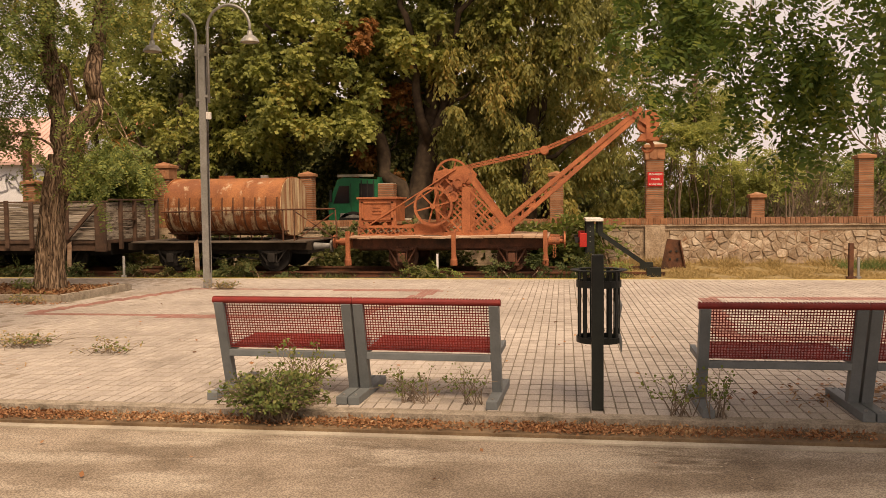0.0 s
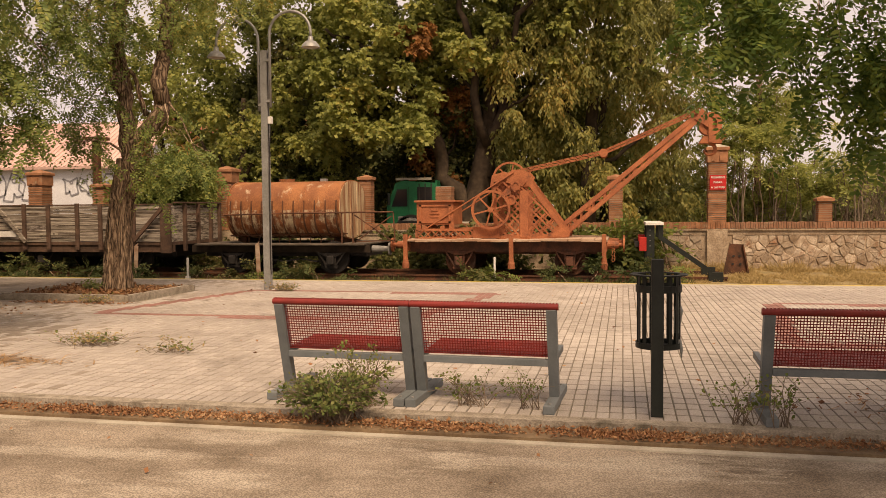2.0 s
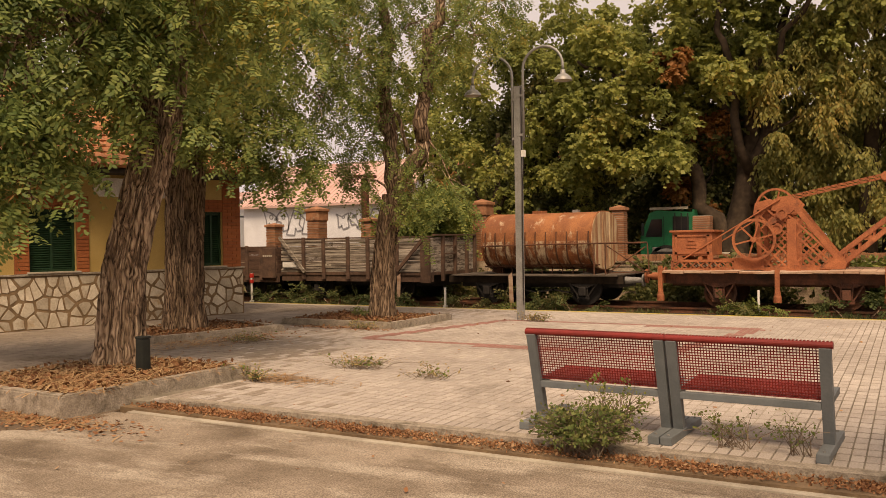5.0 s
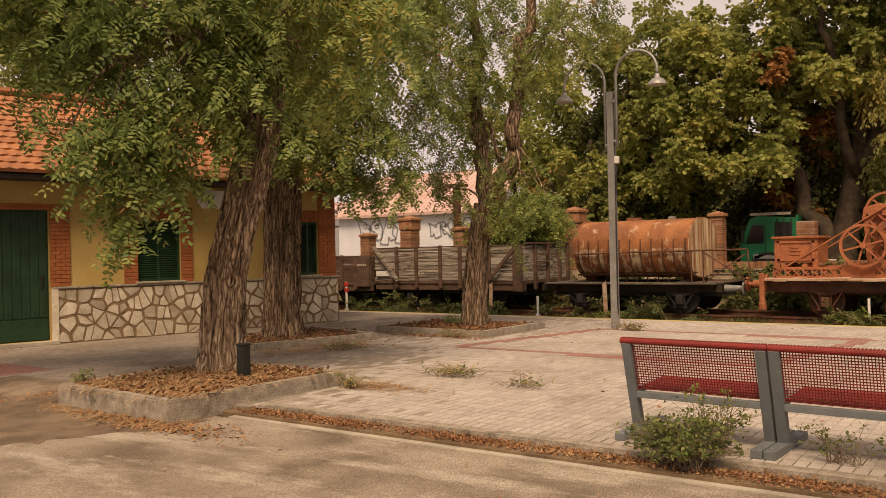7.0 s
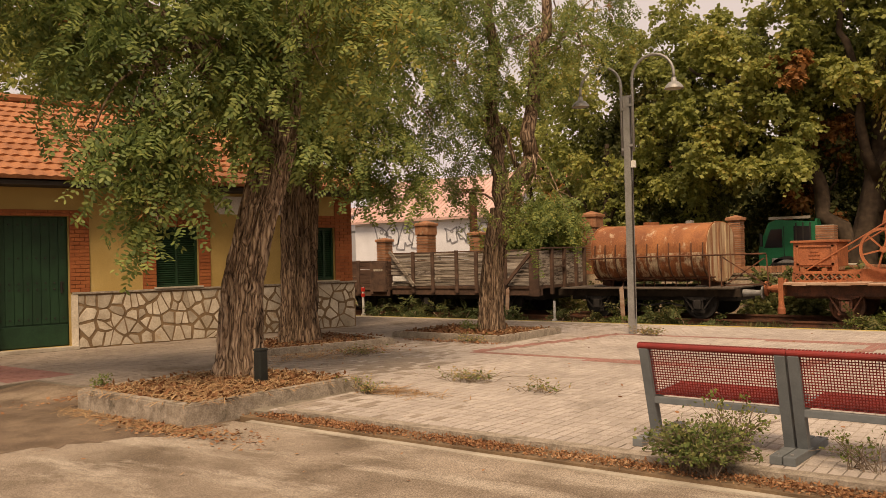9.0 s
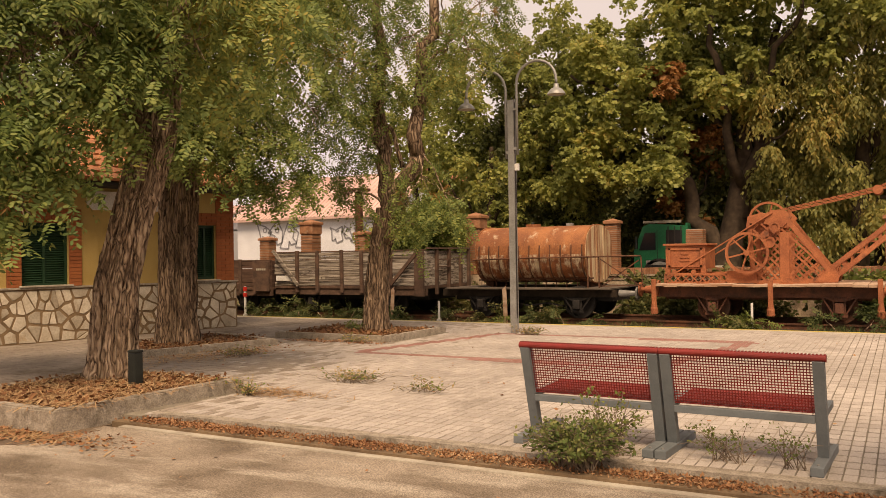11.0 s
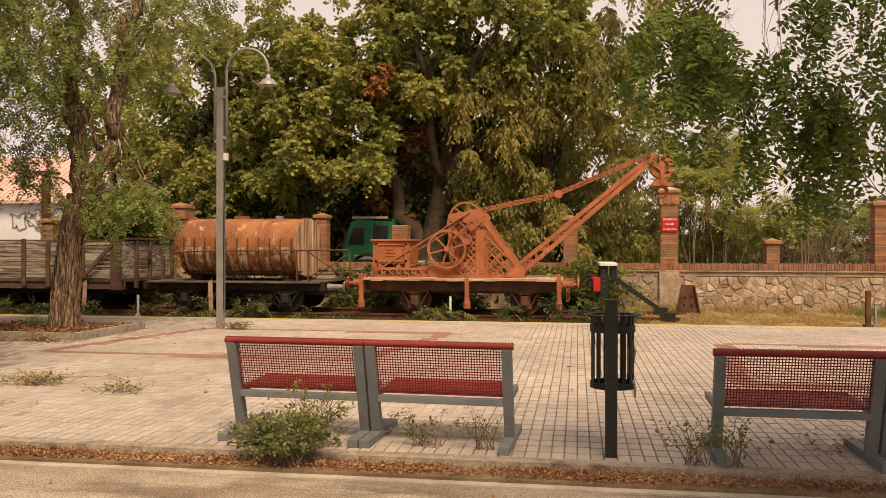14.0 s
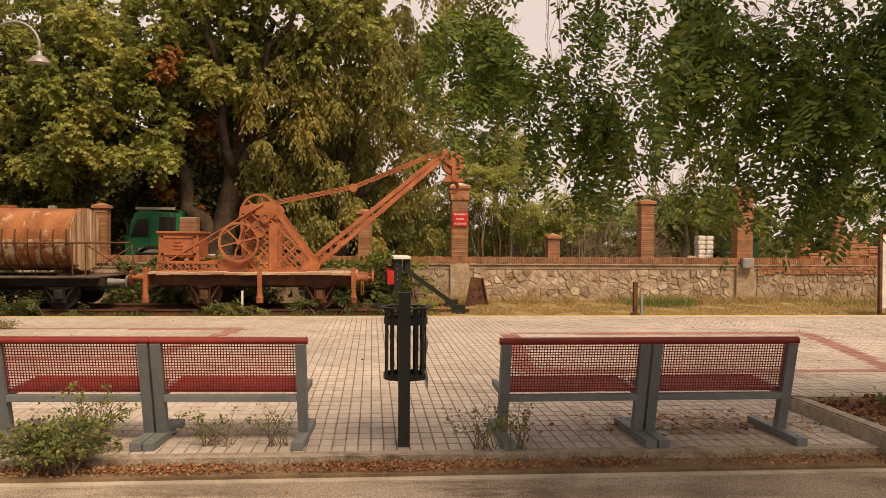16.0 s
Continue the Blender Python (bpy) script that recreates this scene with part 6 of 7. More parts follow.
locust_tree("old locust tree with furrowed bark beside the house", None,
            [(-11.66, 11.15, 0.0), (-11.66, 11.15, 0.6), (-11.64, 11.15, 1.6), (-11.6, 11.15, 2.6), (-11.4, 11.2, 4.0)], [0.40, 0.325, 0.305, 0.32, 0.22],
            [((-11.6, 11.1, 2.8), (-10.3, 11.2, 4.6), 0.2, 0.06), ((-11.5, 11.1, 3.2), (-11.9, 10.7, 6.0), 0.2, 0.08), ((-11.5, 11.1, 3.0), (-9.9, 12.2, 6.0), 0.14, 0.05)],
            [(-11.3, 10.7, 5.1, 1.2), (-10.2, 11.0, 4.6, 1.0), (-9.8, 11.4, 3.8, 0.7), (-9.4, 11.7, 3.15, 0.4), (-10.1, 11.1, 3.35, 0.45), (-10.6, 10.6, 3.9, 0.7), (-9.9, 11.9, 5.4, 1.1), (-9.4, 12.3, 4.3, 0.6), (-11.0, 11.6, 6.5, 1.4), (-9.9, 12.6, 6.9, 1.4), (-12.1, 10.5, 6.6, 1.3), (-10.9, 10.3, 4.4, 0.8)], 5200, 12, 0.082, 0.38, oval=False, bark=M_BARK_SHADED, droop=0.9, pods=260, hang=0.25)
locust_tree("slender forked locust tree in a low planter", None,
            [(-9.58, 14.55, 0.0), (-9.56, 14.55, 0.5), (-9.52, 14.55, 1.2), (-9.42, 14.55, 1.9), (-9.30, 14.55, 2.6)], [0.30, 0.235, 0.22, 0.21, 0.17],
            [((-9.36, 14.55, 2.2), (-9.34, 14.52, 4.2), 0.17, 0.15), ((-9.34, 14.52, 4.15), (-9.2, 14.45, 7.4), 0.15, 0.08), ((-9.32, 14.55, 1.9), (-8.55, 14.6, 3.7), 0.17, 0.155), ((-8.55, 14.6, 3.65), (-8.15, 14.6, 7.0), 0.16, 0.09), ((-8.9, 14.6, 3.4), (-9.3, 14.4, 4.6), 0.05, 0.03), ((-8.6, 14.6, 5.0), (-7.8, 14.9, 6.0), 0.05, 0.02), ((-9.2, 14.6, 3.9), (-9.9, 14.2, 5.0), 0.045, 0.02)],
            [(-9.6, 14.0, 5.5, 0.8), (-8.8, 14.5, 6.0, 0.9), (-9.9, 13.6, 4.3, 0.55), (-9.4, 14.1, 3.8, 0.4), (-8.5, 15.3, 5.4, 0.35), (-8.35, 14.4, 3.2, 0.5), (-7.95, 14.6, 2.85, 0.45), (-8.6, 14.3, 2.7, 0.35), (-7.5, 14.9, 5.7, 0.5), (-7.3, 15.0, 6.6, 0.7), (-9.7, 13.9, 2.9, 0.3), (-9.2, 14.3, 7.2, 1.1), (-8.3, 15.4, 6.6, 0.6), (-10.4, 14.0, 6.5, 0.8), (-8.7, 14.4, 2.3, 0.3), (-9.8, 13.9, 3.5, 0.35), (-9.0, 14.2, 5.0, 0.6)], 2300, 13, 0.070, 0.34, M_LOCUST, oval=False, bark=M_BARK_SHADED, droop=1.1, pods=160, hang=0.3)
# the tree beside the camera, its trunk out of view, boughs hanging over the benches
hanging, _ = locust_tree("locust tree in the planter with boughs hanging low", None,
            [(6.6, 6.9, 0.0), (6.55, 6.8, 1.2), (6.4, 6.7, 2.4), (5.9, 6.4, 3.6)], [0.34, 0.28, 0.26, 0.16],
            [((6.2, 6.6, 3.0), (2.6, 4.8, 3.7), 0.11, 0.035), ((5.9, 6.4, 3.6), (1.2, 5.5, 4.0), 0.09, 0.025), ((6.4, 6.7, 2.4), (4.0, 4.4, 3.4), 0.08, 0.03)],
            cloud(301, 9, (0.46, 1.0), (5.4, 5.9), (3.0, 3.5), (0.12, 0.18)) + cloud(302, 6, (0.40, 0.80), (5.4, 5.7), (2.78, 3.1), (0.09, 0.13)) + [(0.57, 5.5, 2.64, 0.08)]
            + cloud(303, 8, (1.25, 1.9), (5.3, 5.7), (2.8, 3.4), (0.09, 0.14)) + cloud(304, 9, (1.05, 1.8), (5.3, 5.7), (2.55, 2.85), (0.10, 0.14)) + cloud(305, 7, (1.42, 1.84), (5.3, 5.7), (2.4, 2.62), (0.11, 0.16))
            + [(1.15, 5.6, 2.1, 0.07)] + cloud(306, 14, (1.6, 3.0), (4.2, 4.7), (2.8, 3.2), (0.14, 0.2)) + cloud(307, 8, (1.7, 2.25), (4.3, 4.7), (2.55, 2.9), (0.12, 0.18))
            + cloud(308, 18, (2.25, 3.2), (4.2, 4.9), (2.32, 2.9), (0.13, 0.2)) + [(2.02, 4.6, 2.0, 0.05), (2.15, 4.6, 2.0, 0.06), (2.55, 4.5, 2.18, 0.08), (2.8, 4.5, 2.18, 0.08)], 1900, 14, 0.053, 0.22, M_SHADELEAF, fine=0.1, droop=1.15, hang=0.38)


pinnate_leaves("yellow_spray", [(2.03, 4.9, 2.1, 0.13), (2.12, 4.9, 1.98, 0.1), (2.5, 4.85, 1.82, 0.08)], 60, 0.2, 7, 0.046, M_BRIGHTLEAF, hanging, 15, oval=True)
plain_tree("small russet autumn tree behind the plane tree", [(-5.9, 28.1, -0.2), (-5.9, 28.1, 2.4), (-6.1, 28.0, 5.0)], [0.12, 0.09, 0.04],
           [((-5.9, 28.1, 2.4), (-6.6, 27.8, 4.4), 0.05, 0.02), ((-5.9, 28.1, 2.8), (-5.3, 27.9, 4.6), 0.05, 0.02), ((-6.1, 28.0, 4.9), (-6.4, 26.4, 6.8), 0.04, 0.015)],
           cloud(27, 9, (-6.9, -5.1), (27.4, 28.0), (2.2, 5.4), (0.25, 0.42)) + cloud(26, 4, (-6.8, -6.0), (25.4, 26.0), (6.4, 7.3), (0.22, 0.32)), 5200, 0.13, M_RUSSET, 97, 0.7)
# plane tree behind the wall
plain_tree("big plane tree with a leaning forked trunk behind the wall",
           [(-4.95, 27.5, -0.2), (-4.9, 27.5, 1.2), (-4.6, 27.5, 2.6), (-4.3, 27.5, 4.5), (-4.1, 27.6, 8.0)], [0.55, 0.44, 0.36, 0.28, 0.16],
           [((-4.95, 27.4, 1.0), (-6.6, 27.2, 4.5), 0.27, 0.20), ((-6.6, 27.2, 4.5), (-7.4, 27.0, 7.5), 0.24, 0.1), ((-4.4, 27.5, 2.6), (-3.6, 27.3, 5.6), 0.26, 0.16), ((-3.6, 27.3, 5.6), (-3.2, 27.5, 9.5), 0.16, 0.07), ((-4.4, 27.5, 3.2), (-5.2, 27.3, 6.6), 0.2, 0.1), ((-3.8, 27.2, 4.6), (-2.6, 26.9, 5.2), 0.07, 0.03), ((-4.2, 27.5, 5.0), (-1.5, 27.0, 8.5), 0.17, 0.08), ((-4.3, 27.2, 3.6), (-4.9, 26.0, 8.8), 0.16, 0.08), ((-6.9, 27.0, 5.6), (-9.4, 26.0, 7.4), 0.12, 0.04), ((-3.9, 27.2, 5.2), (-2.4, 25.9, 9.0), 0.13, 0.06)],
           even(21, (-9.7, -6.6), (25.0, 26.6), (3.7, 7.8), 0.75, 0.66) + even(28, (-7.0, -2.0), (28.0, 29.6), (3.6, 7.8), 0.8, 0.6) + even(29, (-7.0, -0.6), (25.4, 27.0), (6.0, 10.0), 0.8, 0.48) + even(22, (-12.0, -0.5), (26.4, 28.6), (7.4, 11.4), 0.85, 0.36, 0.25, 0.42), 86000, 0.135, M_PLANELEAF, 31, 0.7, wide=0.46)
plain_tree("olive green tree with fine drooping leaves behind the wall",
           [(-1.2, 28.0, -0.2), (-1.1, 28.0, 3.0), (-0.9, 28.0, 6.0), (-0.7, 28.0, 9.0)], [0.3, 0.24, 0.16, 0.08],
           [((-1.1, 28, 3.0), (-2.6, 27.6, 6.5), 0.14, 0.05), ((-1.0, 28, 4.0), (0.9, 27.8, 7.0), 0.13, 0.05), ((-1.0, 28, 2.4), (0.8, 27.4, 4.0), 0.1, 0.04)],
           even(23, (-3.9, 1.6), (25.8, 28.6), (1.5, 8.2), 0.85, 0.52) + even(33, (-3.6, 2.0), (26.0, 28.0), (8.0, 11.0), 0.9, 0.33), 70000, 0.14, M_OLIVE, 32, 1.9, wide=0.24)
plain_tree("dark evergreen thicket tree behind the wall",
           [(-10.5, 29.0, -0.2), (-10.5, 29.0, 3.0), (-10.4, 29.0, 8.0)], [0.35, 0.28, 0.12],
           [((-10.5, 29, 2.4), (-12.5, 28.5, 5.0), 0.15, 0.05), ((-10.5, 29, 2.8), (-8.3, 28.5, 5.5), 0.15, 0.05)],
           even(24, (-14.5, -5.0), (27.8, 31.0), (0.4, 7.6), 1.2, 0.7, 0.5, 0.8), 60000, 0.15, M_DARKLEAF, 33, 0.9)
plain_tree("yellowing tree behind the tank wagon and wall",
           [(-13.2, 27.5, -0.2), (-13.1, 27.5, 2.5), (-13.0, 27.5, 5.5)], [0.2, 0.16, 0.07],
           [((-13.1, 27.5, 2.0), (-14.6, 27.0, 4.4), 0.09, 0.03), ((-13.1, 27.5, 2.4), (-11.4, 27.0, 4.6), 0.09, 0.03)],
           even(25, (-15.4, -10.2), (25.8, 28.4), (1.4, 9.4), 0.85, 0.5), 42000, 0.12, M_PLANELEAF, 34, 0.8)
for k, (x, y, h, n, s) in enumerate(((-17.5, 31, 7.5, 16000, 2.6), (-3.0, 32.5, 6.0, 9000, 4.0), (-0.6, 31.5, 6.5, 12000, 1.9))):
    plain_tree("tall leafy tree in the distance behind the wall", [(x, y, -0.2), (x + 0.1, y, h * 0.5), (x, y, h)], [0.32, 0.24, 0.1],
               [((x, y, h * 0.4), (x - s * 0.6, y, h * 0.8), 0.14, 0.05), ((x, y, h * 0.45), (x + s * 0.6, y, h * 0.85), 0.14, 0.05)],
               cloud(40 + k, 36, (x - s, x + s), (y - 1.6, y + 1.6), (2.0, h + 1.0), (0.5, 0.9)), int(n * 0.7), 0.17, M_DARKLEAF if k == 1 else M_PLANELEAF, 50 + k)

# feathered shrubs at the wall
def shrub(label, clumps, n, length, leaf, seed, material=None, stems=()):
    th = thing("shrub", label, "shrub")
    rng = random.Random(seed)
    for x, y, z, r in clumps:
        bm = nb()
        limb(bm, (x + rng.uniform(-0.3, 0.3), y, -0.15), (x, y, z), 0.022, 0.008, 0.0, rng.random(), 6, 5)
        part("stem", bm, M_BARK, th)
    pinnate_leaves("foliage", clumps, n, length, 7, leaf, material or M_BRIGHTLEAF, th, seed, 0.4)
    return th


shrub("green feather leaved shrub in front of the wall beside the wagon", [(-13.4, 22.9, 1.9, 0.55), (-12.6, 22.9, 2.4, 0.5), (-14.1, 22.9, 2.2, 0.5), (-13.2, 22.9, 2.9, 0.5), (-12.4, 23.0, 1.7, 0.4), (-14.8, 23.0, 1.7, 0.4)], 900, 0.6, 0.13, 61)
shrub("green tree of heaven shrub beside the crane", [(0.3, 22.6, 0.75, 0.45), (0.9, 22.6, 0.9, 0.45), (-0.5, 22.7, 0.8, 0.4), (0.0, 22.7, 1.0, 0.3)], 150, 0.8, 0.19, 62)
shrub("green saplings behind the wall near the sign", cloud(63, 30, (2.6, 6.2), (25.0, 28.5), (1.3, 4.0), (0.3, 0.6)) + cloud(66, 14, (2.4, 4.9), (26.0, 28.0), (4.0, 6.2), (0.3, 0.5)), 2700, 0.5, 0.11, 63, M_PLANELEAF)
shrub("mixed green shrubs behind the wall near the far pillar", cloud(64, 20, (8.8, 19.0), (28.5, 31.5), (1.6, 3.6), (0.4, 0.9)), 2600, 0.5, 0.12, 64, M_LOCUST)
plain_tree("thin tall sapling with a feathery top behind the wall", [(3.95, 26.5, -0.2), (3.9, 26.5, 3.0), (4.0, 26.5, 6.6)], [0.11, 0.09, 0.04],
           [((3.9, 26.5, 5.2), (4.8, 26.4, 6.6), 0.03, 0.01), ((3.9, 26.5, 5.0), (3.2, 26.4, 6.2), 0.03, 0.01)], [(4.7, 26.4, 6.4, 0.45), (4.1, 26.4, 6.9, 0.45), (3.4, 26.4, 6.0, 0.4), (3.9, 26.5, 4.4, 0.5)], 1100, 0.2, M_BRIGHTLEAF, 65, bark=M_BARK)


# leafless tree and dry scrub
def bare_branches(bm, a, d, length, r, depth, rng):
    b = a + d * length
    limb(bm, a, b, r, r * 0.6, 0.0, rng.random(), 5, 3)
    if depth:
        for _ in range(rng.choice((2, 3, 3))):
            nd = (d + Vector((rng.uniform(-1, 1), rng.uniform(-1, 1), rng.uniform(-0.5, 0.9))) * 0.75).normalized()
            bare_branches(bm, a.lerp(b, rng.uniform(0.55, 1.0)), nd, length * rng.uniform(0.6, 0.85), r * 0.55, depth - 1, rng)


M_TWIG = mat("dry_twig", (0.24, 0.18, 0.13), (0.15, 0.11, 0.08), 6, 0.9, 0.3, 30)
bt = thing("bare_tree", "leafless grey tree behind the wall", "tree")
bm = nb()
rng = random.Random(12)
bare_branches(bm, Vector((11.6, 30, -0.2)), Vector((-0.05, 0, 1)), 2.4, 0.13, 5, rng)
part("twig_work", bm, M_TWIG, bt)
for k, (x, y, s) in enumerate(((6.9, 25.6, 1.0), (7.4, 26.4, 1.49), (8.9, 27.0, 1.22), (6.2, 26.0, 0.8), (7.0, 27.2, 1.62), (5.3, 26.8, 0.8), (9.8, 28.0, 1.0))):
    th = thing("dry_bush", "dry brown tangled bush behind the wall", "bush")
    bm = nb()
    rng = random.Random(90 + k)
    for _ in range(7):
        bare_branches(bm, Vector((x + rng.uniform(-0.3, 0.3), y, -0.15)), Vector((rng.uniform(-0.5, 0.5), rng.uniform(-0.3, 0.3), 1)).normalized(), s * 0.95, 0.025, 3, rng)
    part("twig_work", bm, M_TWIG, th)
# far belt of foliage that closes the view beyond the wall
belt = thing("far_woods", "distant belt of green and yellow trees", "woods")
belt["kind"] = "stuff"
broad_leaves("foliage", cloud(71, 60, (-20, -3), (36, 44), (0.5, 6.5), (1.0, 2.0)) + cloud(72, 50, (-3, 34), (38, 46), (0.3, 2.6), (1.0, 1.8)), 60000, 0.34, M_DARKLEAF, belt, 73)


# dark undergrowth between track and wall
under = thing("undergrowth", "dark green undergrowth along the wall behind the wagons", "undergrowth")
under["kind"] = "stuff"
broad_leaves("foliage", cloud(81, 120, (-23, 0.6), (22.2, 23.5), (-0.1, 0.85), (0.3, 0.5)), 34000, 0.12, M_DARKLEAF, under, 82, 0.2)


# unseen tree, added out of view so its crown shades the kerb and the benches
over = tree("unseen locust crown added to shade the road and benches")
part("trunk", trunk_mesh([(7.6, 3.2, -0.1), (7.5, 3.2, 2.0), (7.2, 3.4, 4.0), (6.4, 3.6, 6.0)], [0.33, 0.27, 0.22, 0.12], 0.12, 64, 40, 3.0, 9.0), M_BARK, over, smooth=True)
pinnate_leaves("crown", cloud(91, 34, (1.8, 9.6), (-1.8, 5.6), (5.0, 7.6), (0.9, 1.4)), 8000, 0.34, 5, 0.085, M_LOCUST, over, 92)

plain_tree("bright yellow green tree behind the station house", [(-25.5, 17.5, -0.2), (-25.5, 17.5, 4.0), (-25.3, 17.5, 8.0)], [0.3, 0.25, 0.12],
           [((-25.5, 17.5, 3.5), (-26.5, 16.5, 6.5), 0.12, 0.05), ((-25.5, 17.5, 3.8), (-24.5, 18.8, 6.8), 0.12, 0.05)],
           cloud(95, 60, (-33.0, -22.0), (9.0, 22.0), (4.0, 10.0), (0.8, 1.4)), 40000, 0.17, M_PLANELEAF, 96)


canes = thing("cane_clump", "thin pale dry canes standing behind the wall", "canes")
gc = random.Random(15)
for k in range(22):
    x, y = gc.uniform(3.0, 6.4), gc.uniform(24.6, 26.2)
    part("cane", tube(nb(), [(x, y, -0.15), (x + gc.uniform(-0.1, 0.1), y, 1.6), (x + gc.uniform(-0.25, 0.25), y, gc.uniform(2.2, 3.3))], [0.02, 0.018, 0.01], 6), M_TWIG, canes)


# ---- litter, weeds, grass ----
def scatter_leaves(name, rng, pts, size, material, label, lift=0.004, tilt=0.5, narrow=0.35):
    n = len(pts)
    d = unit(np.stack([rng.normal(size=n), rng.normal(size=n), rng.normal(size=n) * tilt * 0.5], 1))
    s = unit(np.cross(d, np.stack([rng.normal(size=n) * tilt, rng.normal(size=n) * tilt, np.ones(n)], 1)))
    k = size * (0.5 + rng.random(n))
    p = pts.copy()
    p[:, 2] += lift + rng.random(n) * 0.02
    return tagged(quads(name, leaf_quads(p, d, s, k, k * narrow), material), label, "leaves", kind="stuff")


rng = np.random.default_rng(101)
n = 17000
x = np.concatenate([rng.uniform(-7.0, 4.5, n // 2), rng.normal(-0.6, 0.9, n // 4), rng.normal(-5.0, 1.1, n // 4)])
y = 6.13 + rng.normal(0, 0.085, len(x))
k = (y < 6.26) & (y > 5.99) & (np.sin(x * 1.7) + 0.8 * np.sin(x * 4.3 + 1) + rng.normal(0, 0.8, len(x)) > -0.9)
scatter_leaves("fallen_leaves", rng, np.stack([x[k], y[k], np.full(k.sum(), Z_ROAD + 0.036)], 1), 0.027, M_FALLEN, "fallen brown leaves in the gutter", tilt=1.3, narrow=0.26)
# litter in the planters: dry stalks and leaves
for (x0, x1, y0, y1, z, m) in ((-9.35, -7.25, 5.5, 7.75, 0.11, 3200), (-12.4, -10.6, 10.1, 12.5, 0.07, 1500), (-11.0, -8.5, 13.3, 15.2, 0.07, 2200), (4.15, 7.0, 6.15, 7.7, 0.08, 2200)):
    p = np.stack([rng.uniform(x0, x1, m), rng.uniform(y0, y1, m), np.full(m, z)], 1)
    p[:, 2] += 0.05 * rng.random(m) ** 2
    scatter_leaves("planter_litter", rng, p, 0.052, M_LITTER, "dry leaf litter in the planter", tilt=1.2)
def straw(name, g, pts, size, label):
    """Bent dry stalks: short strips in three lengths that curve to the ground."""
    n = len(pts)
    a = g.uniform(0, 2 * np.pi, n)
    d = np.stack([np.cos(a), np.sin(a), np.zeros(n)], 1)
    turn = g.normal(0, 0.55, n)
    ln = size * (0.4 + 0.9 * g.random(n))
    w = 0.003 + 0.003 * g.random(n)
    lift = g.random(n) * 0.5
    strips, p = [], pts.copy()
    for k in range(3):
        e = unit(d + np.array([0, 0, 1.0]) * (lift * (0.8 - 0.8 * k))[:, None])
        sd = unit(np.cross(e, np.array([0.15, 0.1, 1.0])))
        q = p + e * (ln / 3)[:, None]
        q[:, 2] = np.maximum(q[:, 2], pts[:, 2])
        strips.append(np.stack([p - sd * w[:, None], p + sd * w[:, None], q + sd * w[:, None], q - sd * w[:, None]], 1))
        p = q
        c, sn = np.cos(turn), np.sin(turn)
        d = np.stack([d[:, 0] * c - d[:, 1] * sn, d[:, 0] * sn + d[:, 1] * c, d[:, 2]], 1)
    return tagged(quads(name, np.concatenate(strips), M_STALK), label, "straw", kind="stuff")


m = 2400
p = np.stack([rng.uniform(-9.3, -7.25, m), rng.uniform(5.5, 7.7, m), 0.11 + 0.05 * rng.random(m)], 1)
straw("dry_stalks", rng, p, 0.30, "tangled dry brown stalks round the trunk")
p = np.concatenate([np.stack([rng.normal(-7.4, 0.5, 260), rng.normal(5.22, 0.07, 260), np.full(260, Z_ROAD + 0.006)], 1),
                    np.stack([rng.uniform(-9.6, -7.3, 160), rng.normal(5.26, 0.06, 160), np.full(160, Z_ROAD + 0.006)], 1),
                    np.stack([rng.normal(-6.45, 0.35, 240), rng.normal(7.75, 0.12, 240), np.full(240, 0.008)], 1),
                    np.stack([rng.normal(-10.2, 0.4, 260), rng.normal(9.9, 0.35, 260), np.full(260, 0.008)], 1),
                    np.stack([rng.uniform(-12.2, -10.7, 300), rng.uniform(10.3, 12.2, 300), np.full(300, 0.09)], 1),
                    np.stack([rng.uniform(-10.9, -8.6, 300), rng.uniform(13.4, 15.1, 300), np.full(300, 0.09)], 1),
                    np.stack([rng.uniform(4.2, 6.5, 300), rng.uniform(6.2, 7.6, 300), np.full(300, 0.10)], 1),
                    np.stack([rng.normal(2.9, 0.5, 160), rng.normal(7.1, 0.2, 160), np.full(160, 0.008)], 1)])
straw("loose_straw", rng, p, 0.24, "loose dry stalks strewn beside the planters")
# loose leaves on road and paving near planters
p = np.concatenate([np.stack([rng.normal(-7.4, 0.7, 700), rng.normal(5.25, 0.16, 700), np.full(700, Z_ROAD)], 1),
                    np.stack([rng.normal(-9.7, 0.16, 350), rng.normal(5.9, 0.5, 350), np.full(350, 0.0)], 1),
                    np.stack([rng.uniform(-10.6, -8.3, 500), rng.normal(12.95, 0.12, 500), np.full(500, 0.0)], 1),
                    np.stack([rng.normal(-10.2, 0.5, 600), rng.normal(11.0, 0.6, 600), np.full(600, 0.0)], 1),
                    np.stack([rng.uniform(-8, 8, 240), rng.uniform(6.5, 17.5, 240), np.full(240, 0.0)], 1),
                    np.stack([rng.normal(2.9, 0.6, 500), rng.normal(7.2, 0.25, 500), np.full(500, 0.0)], 1),
                    np.stack([rng.uniform(-8, 5, 60), rng.uniform(2.5, 5.7, 60), np.full(60, Z_ROAD)], 1)])
m = 3600
g2 = np.random.default_rng(404)
q = np.stack([g2.uniform(-9, 5, m), 5.85 - 4.2 * g2.random(m) ** 1.4, np.full(m, Z_ROAD)], 1)
a = g2.uniform(0, 2 * np.pi, m)
k = 0.004 + 0.008 * g2.random(m)
grit = np.stack([q + np.stack([np.cos(a + b) * k, np.sin(a + b) * k, np.full(m, h)], 1) for b, h in ((0, 0.002), (1.7, 0.0032), (3.1, 0.002), (4.6, 0.0032))], 1)
